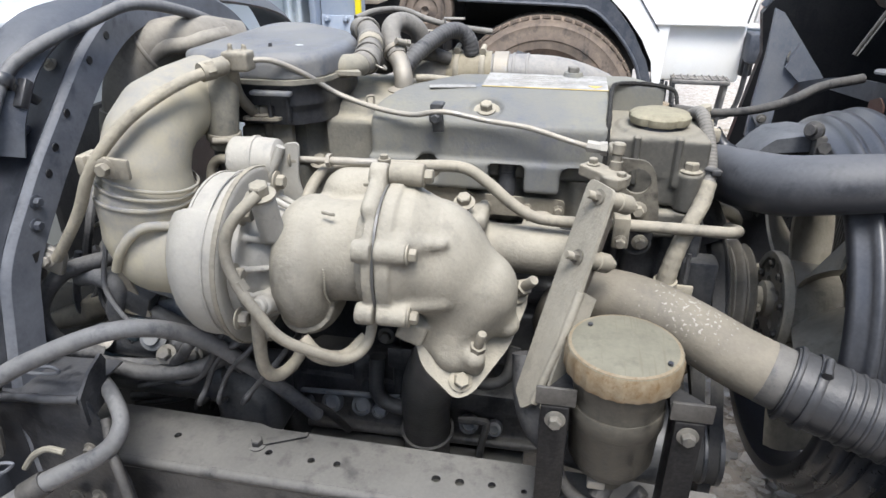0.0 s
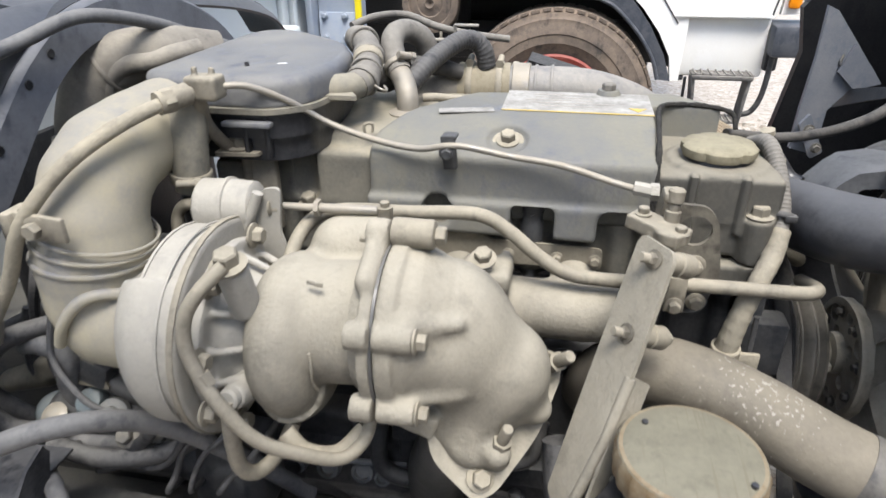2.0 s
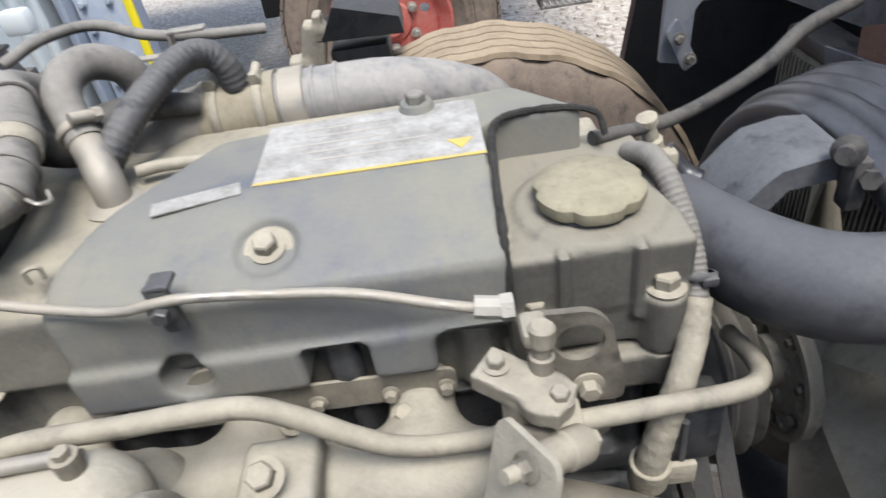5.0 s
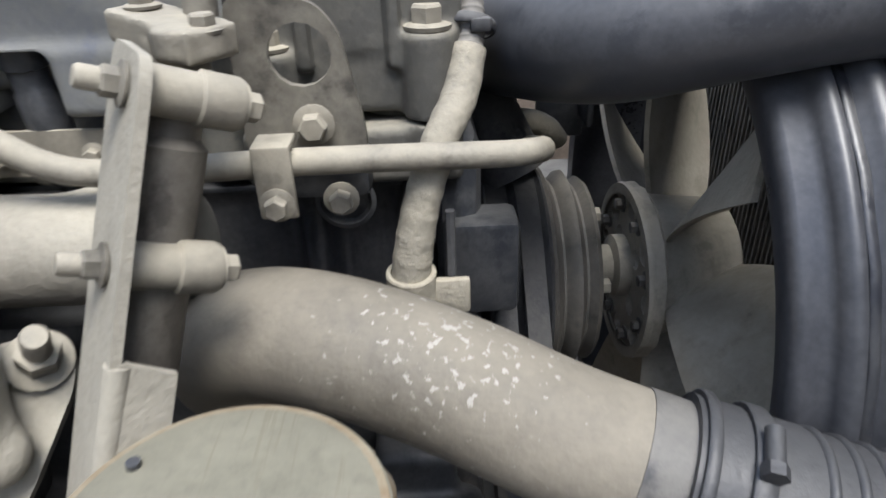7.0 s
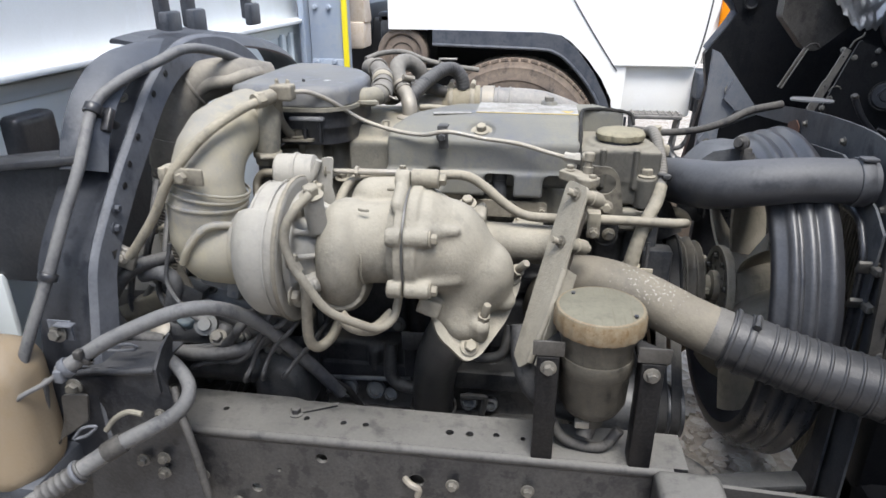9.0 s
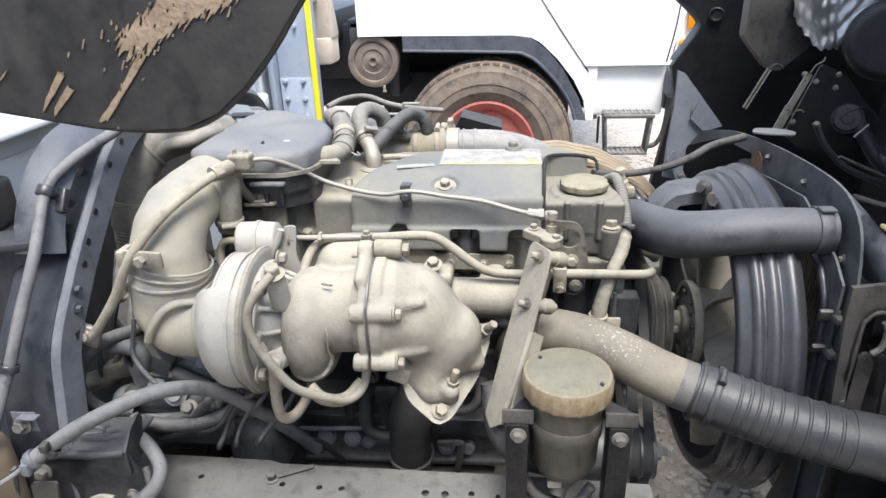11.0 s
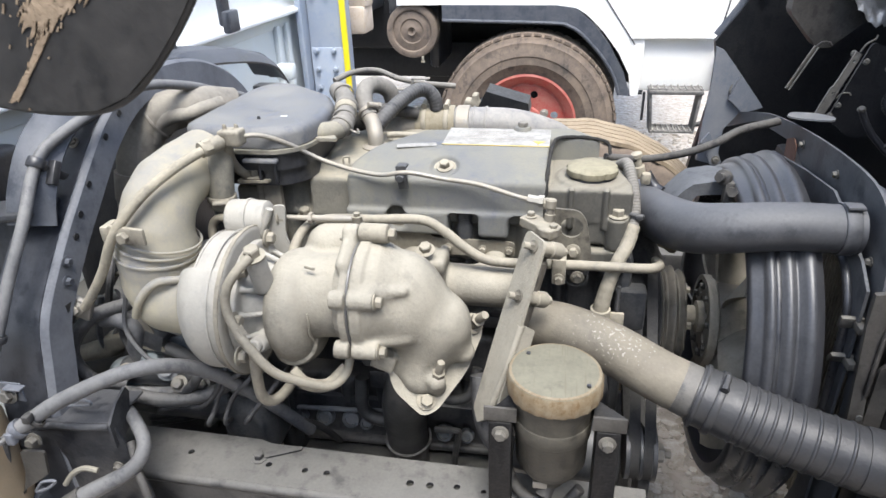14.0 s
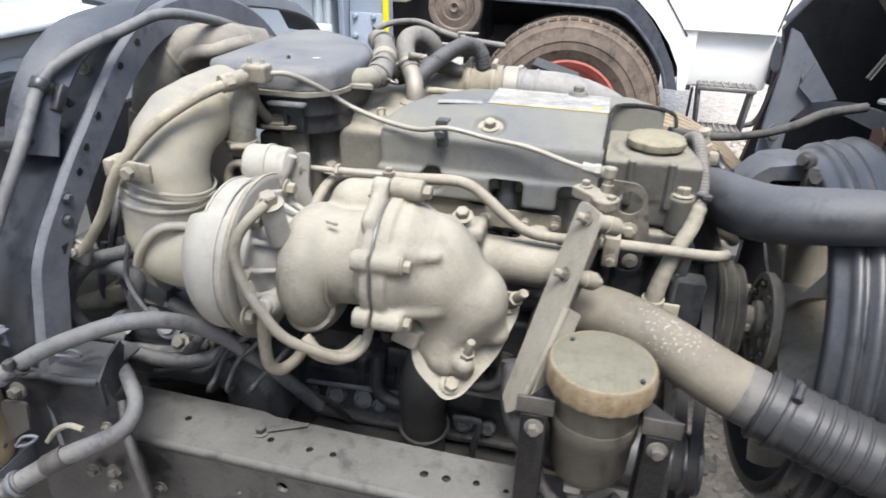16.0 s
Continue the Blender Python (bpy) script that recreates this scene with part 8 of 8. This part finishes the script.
def reservoir():
    r = thing("fluid_reservoir", "grimy plastic fluid reservoir with a yellowed screw lid on a bracket", "reservoir", (0.10, 0.575, 0.6))
    c = Vector((0.102, 0.578, -0.0095))
    part("tank", lathe([(0, 0.66), (0.02, 0.655), (0.022, 0.675), (0.038, 0.682), (0.047, 0.70), (0.0485, 0.745), (0.0505, 0.748), (0.0505, 0.754), (0.0485, 0.757), (0.049, 0.79), (0.0525, 0.80), (0.0535, 0.815), (0, 0.815)], c, (0, 0, 1), 48), M_TANK, r)
    lidm = lathe([(0.054, 0.812), (0.0595, 0.813), (0.0605, 0.816), (0.0605, 0.835), (0.058, 0.8415), (0.050, 0.8435), (0, 0.8445)], c, (0, 0, 1), 144)
    for v in lidm.verts:
        d = v.co - Vector((c.x, c.y, v.co.z))
        if d.length > 0.0592 and v.co.z < 0.838:
            v.co += d.normalized() * 0.0011 * (1 if math.sin(22 * math.atan2(d.y, d.x)) > 0.1 else 0)
    lid = part("lid_rim", lidm, M_CAPRIM, r, "yellowed ribbed lid rim")
    part("lid_top", lathe([(0.0590, 0.8405), (0.051, 0.844), (0.03, 0.8455), (0, 0.8458)], c, (0, 0, 1), 64), M_LID, lid, "flat dusty lid top")
    for p in ((0.0665, 0.604), (0.1435, 0.547)):
        part("vent", lathe([(0, 0), (0.0028, 0), (0.0028, 0.003), (0, 0.0032)], (p[0], p[1], 0.8345), (0, 0, 1), 8), M_BLACK, lid)
    part("collar", ring(c + Vector((0, 0, 0.762)), (0, 0, 1), 0.0488, 0.022, 0.0018), M_TANK, r)
    for s, x in ((-1, 0.036), (1, 0.172)):
        part("upright", join(box((x, 0.543, 0.665), (0.030, 0.006, 0.21), 0.002), box((x - s * 0.013, 0.557, 0.665), (0.005, 0.03, 0.21), 0.002)), M_RESBK, r)
        part("cross_tab", plate([(-0.02, 0), (0.02, 0), (0.02, 0.02), (0.02 if s < 0 else -0.02, 0.055), (0.015 if s < 0 else -0.015, 0.055)], (x, 0.545, 0.772), (1, 0, 0), (0, 1, 0), 0.005), M_RESBK, r)
        part("tab_lip", box((x, 0.542, 0.783), (0.042, 0.004, 0.022), 0.001), M_LATCH, r)
        bolt(r, (x - s * 0.001, 0.539, 0.755), (0, -1, 0), 0.0075, M_BOLTD)
    part("outlet_hose", tube([(0.10, 0.575, 0.665), (0.10, 0.57, 0.645), (0.095, 0.56, 0.63)], 0.012, 12), M_RUBBER_D, r)
    part("outlet_clamp", join(ring((0.10, 0.574, 0.657), (0, 0, 1), 0.0125, 0.008), box((0.09, 0.558, 0.655), (0.02, 0.012, 0.012), 0.002)), M_BARE, r)
    part("loop_hose", tube([(0.04, 0.60, 0.70), (0.045, 0.58, 0.65), (0.07, 0.57, 0.615), (0.12, 0.565, 0.61), (0.145, 0.57, 0.64)], 0.008, 10), M_RUBBER_D, r)
    part("side_hose", tube([(0.0, 0.66, 0.75), (0.01, 0.63, 0.69), (0.04, 0.62, 0.65), (0.10, 0.63, 0.62)], 0.02, 14), M_RUBBER, r)


reservoir()


# ---- the far front wheel of this truck ----
def front_wheel():
    w = thing("front_wheel", "sand-coloured dusty tyre of the far front wheel", "wheel", (0.13, 1.66, 0.42))
    c, a = Vector((0.13, 1.64, 0.415)), (0, -1, 0)
    t = part("tyre", lathe([(0.22, -0.09), (0.30, -0.112), (0.36, -0.112), (0.40, -0.098), (0.413, -0.085), (0.417, -0.05), (0.417, 0.05), (0.413, 0.085), (0.40, 0.098), (0.36, 0.112), (0.30, 0.112), (0.22, 0.09)], c, a, 72), M_WTYRE, w)
    for i, s in enumerate((-0.072, -0.036, 0.0, 0.036, 0.072)):
        bm = bmesh.new()
        rings = []
        for k in range(144):
            th = TAU * k / 144
            z = 0.005 * (1 if (k // 3) % 2 else -1)
            rings.append([bm.verts.new(c + Vector((rr * math.cos(th), s + z + dy, rr * math.sin(th)))) for rr, dy in ((0.415, -0.0165), (0.4245, -0.0145), (0.4245, 0.0145), (0.415, 0.0165))])
        for k in range(144):
            a_, b_ = rings[k], rings[(k + 1) % 144]
            for q in range(3):
                bm.faces.new((a_[q], a_[q + 1], b_[q + 1], b_[q]))
        part("tread_rib", bm, M_TREAD, t)
    part("rim", lathe([(0.22, 0.09), (0.225, 0.095), (0.20, 0.06), (0.19, 0.0), (0, 0.0)], c, a, 40), M_CABD, w)


front_wheel()


# ---- the tilted cab ----
def cab():
    cb = thing("tilted_cab", "dark underside of the tilted cab with struts and foil", "truck cab", (0.9, 1.4, 0.8))
    far = [(0.50, 1.02), (0.555, 1.10), (0.575, 1.135), (0.555, 1.17), (0.50, 1.22), (0.55, 1.9), (1.7, 1.9), (1.7, 0.35), (0.60, 0.35), (0.47, 0.62), (0.50, 0.80), (0.52, 0.92)]
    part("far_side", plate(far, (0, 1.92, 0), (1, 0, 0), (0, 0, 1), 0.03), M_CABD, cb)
    part("far_edge", tube([(0.50, 1.915, 1.22), (0.565, 1.915, 1.16), (0.57, 1.915, 1.125), (0.51, 1.915, 1.03)], 0.016, 10), M_CABB, cb)
    # folded grey pressing with a bolted foot in front of the far side
    part("grey_pressing", plate([(0.428, 1.07), (0.446, 1.062), (0.491, 1.007), (0.545, 0.940), (0.50, 0.92), (0.47, 0.879), (0.467, 0.789), (0.419, 0.80), (0.421, 0.88), (0.428, 0.98)], (0, 1.52, 0), (1, 0, 0), (0, 0, 1), 0.012), M_CABP, cb)
    part("grey_gusset", plate([(0.487, 1.005), (0.525, 0.963), (0.547, 0.935), (0.504, 0.921), (0.468, 0.954)], (0, 1.506, 0), (1, 0, 0), (0, 0, 1), 0.008), M_CABP, cb, "pale grey folded gusset")
    ft = part("bolted_foot", plate(round_corners([(0.421, 0.852), (0.437, 0.876), (0.476, 0.80), (0.455, 0.785)], 0.006), (0, 1.49, 0), (1, 0, 0), (0, 0, 1), -0.01), M_CABP, cb)
    for x, z in ((0.437, 0.848), (0.457, 0.812)):
        bolt(ft, (x, 1.479, z), (0, -1, 0), 0.007, M_BOLTD)
    part("hook", tube([(0.474, 1.51, 0.985), (0.47, 1.505, 0.97), (0.476, 1.503, 0.962), (0.482, 1.505, 0.975)], 0.0025, 6), M_BOLTD, cb)
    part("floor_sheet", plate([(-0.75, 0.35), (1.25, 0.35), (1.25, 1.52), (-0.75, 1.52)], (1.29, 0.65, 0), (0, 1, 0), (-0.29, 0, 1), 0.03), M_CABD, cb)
    # Out-of-view upper floor and shell, added to block sky light from the right.
    part("unseen_rear_floor", plate([(-0.75, 0.0), (1.25, 0.0), (1.25, 0.3), (-0.75, 0.3)], (0.87, 0.65, 1.48), (0, 1, 0), (-0.55, 0, 0.83), 0.03), M_CABD, cb)
    part("cab_shell", box((1.75, 0.90, 1.55), (1.0, 1.98, 1.45), 0.08, rot=Matrix.Rotation(-0.28, 4, "Y")), M_WHITE, cb, "white outer shell of the cab")
    part("strut", join(tube([(0.571, 1.44, 0.993), (0.612, 1.44, 1.083)], 0.0062, 8, smooth=False, flat=0.5), tube([(0.5745, 1.433, 0.992), (0.6155, 1.433, 1.082)], 0.0018, 6, smooth=False)), M_BREATH, cb, "dusty grey folded stay")
    # dark folded floor box that the stay is hooked into
    part("floor_box", plate(round_corners([(0.560, 1.147), (0.625, 1.074), (0.650, 1.072), (0.715, 1.131), (0.72, 1.30), (0.56, 1.30)], 0.010), (0, 1.475, 0), (1, 0, 0), (0, 0, 1), -0.045), M_LATCH, cb, "dusty dark folded floor box")
    part("hooked_end", tube([(0.612, 1.437, 1.083), (0.622, 1.435, 1.092), (0.634, 1.435, 1.091), (0.641, 1.437, 1.084)], 0.0026, 8), M_LATCH, cb)
    part("slotted_strut", plate([(-0.0085, 0), (0.0085, 0), (0.0085, 0.060), (0.0070, 0.064), (0.0070, 0.137), (-0.0060, 0.137), (-0.0065, 0.068), (-0.0095, 0.062)], (0.592, 1.29, 0.968), (0.935, 0, -0.354), (0.354, 0.0, 0.935), -0.004, [(0.0, 0.055, 0.0024), (0.0, 0.120, 0.0024)]), M_BREATH, cb, "dusty slotted steel stay")
    part("wire_hook", tube([(0.641, 1.288, 1.098), (0.648, 1.286, 1.113), (0.660, 1.284, 1.122), (0.662, 1.284, 1.130)], 0.0018, 6), M_BOLTD, cb)
    for x, z in ((0.635, 1.093), (0.660, 1.078), (0.703, 1.092), (0.702, 1.065), (0.629, 0.993), (0.618, 0.972)):
        bolt(cb, (x, 1.30, z), (-0.2, -0.9, 0.2), 0.0042, M_BOLTD)
    part("clip", tube([(0.622, 1.295, 1.008), (0.628, 1.294, 1.017), (0.640, 1.294, 1.019), (0.646, 1.295, 1.014)], 0.0016, 6), M_BOLTD, cb)
    part("inner_tray", plate(round_corners([(0.615, 0.965), (0.665, 1.115), (0.72, 1.09), (0.80, 1.0), (0.80, 0.93), (0.66, 0.93)], 0.01), (0, 1.306, 0), (1, 0, 0), (0, 0, 1), 0.006), M_CABD, cb)
    fo = bmesh.new()
    rng = random.Random(8)
    gv = []
    for i in range(34):
        u = i / 33
        x = 0.643 + 0.175 * u
        low = 1.126 + 1.15 * max(0.0, 0.704 - x) + 1.25 * max(0.0, x - 0.752) + 0.004 * math.sin(60 * u)
        row = []
        for j in range(26):
            v = j / 25
            fold = 0.005 * math.sin(11 * u + 5 * v) + 0.0025 * math.sin(27 * v - 9 * u + 1.0) + 0.0012 * math.sin(41 * u + 35 * v)
            row.append(fo.verts.new((x, 1.43 + 0.05 * v + fold + 0.0012 * rng.random(), low + 0.17 * v)))
        gv.append(row)
    for i in range(33):
        for j in range(25):
            fo.faces.new((gv[i][j], gv[i + 1][j], gv[i + 1][j + 1], gv[i][j + 1]))
    ret = bmesh.ops.extrude_face_region(fo, geom=fo.faces[:])
    bmesh.ops.translate(fo, vec=(0.004, 0.004, 0), verts=[g for g in ret["geom"] if isinstance(g, bmesh.types.BMVert)])
    part("heat_foil", fo, M_FOIL, cb, "crumpled silver insulation foil", angle=50)
    part("column", tube([(0.74, 1.30, 1.02), (0.82, 1.25, 0.90), (0.95, 1.2, 0.84)], 0.015, 10), M_BLACK, cb)
    part("lever", tube([(0.622, 1.17, 1.015), (0.637, 1.17, 0.988), (0.658, 1.17, 0.962), (0.695, 1.165, 0.930), (0.765, 1.16, 0.900)], 0.0062, 10), M_BLACK, cb)
    part("lever_tip", lathe([(0, 0), (0.006, 0), (0.0075, 0.004), (0.005, 0.008), (0, 0.008)], (0.621, 1.17, 1.016), (-0.3, -0.5, 0.8), 12), M_LATCH, cb)
    part("cable", tube([(0.662, 1.14, 0.962), (0.70, 1.14, 0.945), (0.777, 1.14, 0.911), (0.90, 1.12, 0.86)], 0.004, 8), M_RUBBER_D, cb)
    part("cable", tube([(0.63, 1.0, 0.93), (0.70, 0.98, 0.915), (0.80, 0.95, 0.92)], 0.006, 8), M_RUBBER_D, cb)
    mo = part("heater_motor", lathe([(0, 0.0), (0.010, 0.0), (0.012, 0.004), (0.024, 0.004), (0.028, 0.008), (0.029, 0.04), (0.022, 0.05), (0, 0.05)], (0.731, 1.28, 1.003), (0.35, 0.9, -0.15), 32), M_BLACK, cb, "round black motor housing")
    part("motor_band", ring((0.734, 1.288, 1.002), (0.35, 0.9, -0.15), 0.0292, 0.004, 0.0012), M_LATCH, mo)
    part("motor_stay", tube([(0.741, 1.26, 0.969), (0.766, 1.26, 0.996)], 0.0022, 8, smooth=False), M_BARE, mo)
    part("drag_rod", tube([(0.70, 1.255, 1.009), (0.722, 1.255, 1.026), (0.756, 1.255, 1.030), (0.79, 1.25, 0.99)], 0.0024, 8), M_CABD, cb)
    for p, q in (((0.80, 1.24, 0.95), (0.845, 1.22, 0.915)), ((0.79, 1.24, 0.935), (0.835, 1.22, 0.90))):
        part("link", tube([p, q], 0.007, 8, smooth=False, flat=0.5), M_RUBBER, cb)
    part("pedal_box", cast(lambda P: f_cyl(P, (0.86, 1.46, 1.14), (0.82, 1.36, 1.15), 0.085, 0.02), (0.72, 1.30, 1.02), (0.98, 1.52, 1.26), 0.006), M_CABD, cb)
    part("yellow_tag", box((0.60, 0.82, 0.94), (0.03, 0.01, 0.008), 0.003, rot=Matrix.Rotation(0.6, 4, "Y")), M_LINE, cb, "small yellow tag")
    part("round_boss", lathe([(0.012, 0), (0.021, 0.0), (0.021, 0.008), (0.017, 0.010), (0.012, 0.003), (0, 0.003)], (0.606, 1.88, 1.165), (-0.3, -1, 0), 20), M_CABD, cb)
    part("hinge_arm", cast(lambda P: su(0.008, f_tube(P, [(0.525, 0.83, 0.985), (0.535, 0.80, 0.965), (0.558, 0.79, 0.935), (0.585, 0.775, 0.905)], [0.016, 0.02, 0.022, 0.028]), f_cyl(P, (0.585, 0.80, 0.895), (0.59, 0.74, 0.895), 0.030, 0.006)), (0.48, 0.71, 0.84), (0.66, 0.87, 1.03), 0.004), M_ARCH, cb)
    part("hinge_pin", lathe([(0, 0), (0.020, 0), (0.021, 0.006), (0.014, 0.010), (0.010, 0.012), (0.010, 0.018), (0, 0.018)], (0.59, 0.74, 0.895), (-0.1, -1, 0.1), 20), M_LATCH, cb)
    part("hinge_boss", cast(lambda P: f_cyl(P, (0.63, 0.80, 0.925), (0.625, 0.74, 0.925), 0.032, 0.01), (0.58, 0.72, 0.88), (0.68, 0.82, 0.98), 0.004), M_BLACK, cb)
    part("hinge_base", box((0.60, 0.72, 0.845), (0.12, 0.05, 0.05), 0.008), M_CABD, cb)
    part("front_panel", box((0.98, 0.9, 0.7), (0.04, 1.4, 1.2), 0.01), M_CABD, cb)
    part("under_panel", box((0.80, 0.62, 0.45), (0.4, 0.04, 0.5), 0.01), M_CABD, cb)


cab()


# ---- black corner panel hanging near the camera ----
def corner_panel():
    m = mat("black_panel_scraped", (0.012, 0.0115, 0.011), (0.05, 0.046, 0.041), 0.0, 0.7, 0.0, 0.45, scale=12, bump=0.2)
    cp = thing("mud_flap", "black plastic corner panel scraped with dried brown mud", "panel", (-0.3, 0.3, 1.3))
    out = [(-0.375, 1.33), (-0.386, 1.30), (-0.387, 1.276), (-0.378, 1.263), (-0.352, 1.2555), (-0.305, 1.247), (-0.272, 1.2415), (-0.240, 1.2385), (-0.205, 1.240), (-0.180, 1.250), (-0.157, 1.269), (-0.136, 1.292), (-0.117, 1.317), (-0.102, 1.337), (-0.075, 1.38), (-0.07, 1.44), (-0.36, 1.44)]
    part("panel", plate(out, (0, 0.275, 0), (1, 0, 0), (0, 0, 1), -0.006), m, cp)
    part("panel_rim", tube([(x, 0.279, z) for x, z in out[:15]], 0.003, 8), m, cp)
    part("hanger", box((-0.61, 0.278, 1.425), (0.56, 0.012, 0.03), 0.004), M_CABD, cp)
    rng = random.Random(21)

    def smear(pts, steps=14, pull=0.007):
        """A dried mud scrape whose fringe is dragged along one slanting direction."""
        edge = []
        for a, b in zip(pts, pts[1:] + pts[:1]):
            for k in range(steps):
                f, d = k / steps, rng.uniform(-pull, pull)
                edge.append((a[0] + (b[0] - a[0]) * f + 0.62 * d + rng.uniform(-0.0003, 0.0003), a[1] + (b[1] - a[1]) * f + 0.78 * d))
        return plate(edge, (0, 0.2745, 0), (1, 0, 0), (0, 0, 1), 0.0007)
    tan = "dried tan mud scrape"
    part("mud_smear", smear([(-0.240, 1.303), (-0.210, 1.320), (-0.192, 1.345), (-0.120, 1.345), (-0.150, 1.325), (-0.175, 1.314), (-0.200, 1.306), (-0.218, 1.294), (-0.232, 1.288), (-0.240, 1.295)], 12), M_MUD, cp, tan)
    part("mud_smear", smear([(-0.220, 1.297), (-0.232, 1.286), (-0.247, 1.267), (-0.268, 1.246), (-0.261, 1.246), (-0.246, 1.263), (-0.234, 1.276), (-0.222, 1.290)], 8, 0.002), M_MUD, cp, tan)
    part("mud_smear", smear([(-0.309, 1.251), (-0.291, 1.270), (-0.284, 1.278), (-0.288, 1.281), (-0.303, 1.262)], 6, 0.002), M_MUD, cp, tan)
    part("mud_smear", smear([(-0.300, 1.249), (-0.281, 1.267), (-0.285, 1.270), (-0.299, 1.255)], 6, 0.002), M_MUD, cp, tan)
    part("mud_smear", smear([(-0.350, 1.262), (-0.330, 1.277), (-0.326, 1.282), (-0.348, 1.266)], 6, 0.002), M_MUD, cp, tan)
    for k in range(40):
        x = rng.gauss(-0.215, 0.035)
        z = 1.30 + 0.45 * (x + 0.215) + rng.gauss(0, 0.018)
        size = rng.choice((0.0012, 0.002, 0.003, 0.006))
        part("mud_fleck", smear([(x, z), (x + 0.45 * size, z + size), (x + 0.45 * size + 0.0010, z + size), (x + 0.0011, z - 0.0004)], 1, 0.0004), M_MUD, cp)


corner_panel()
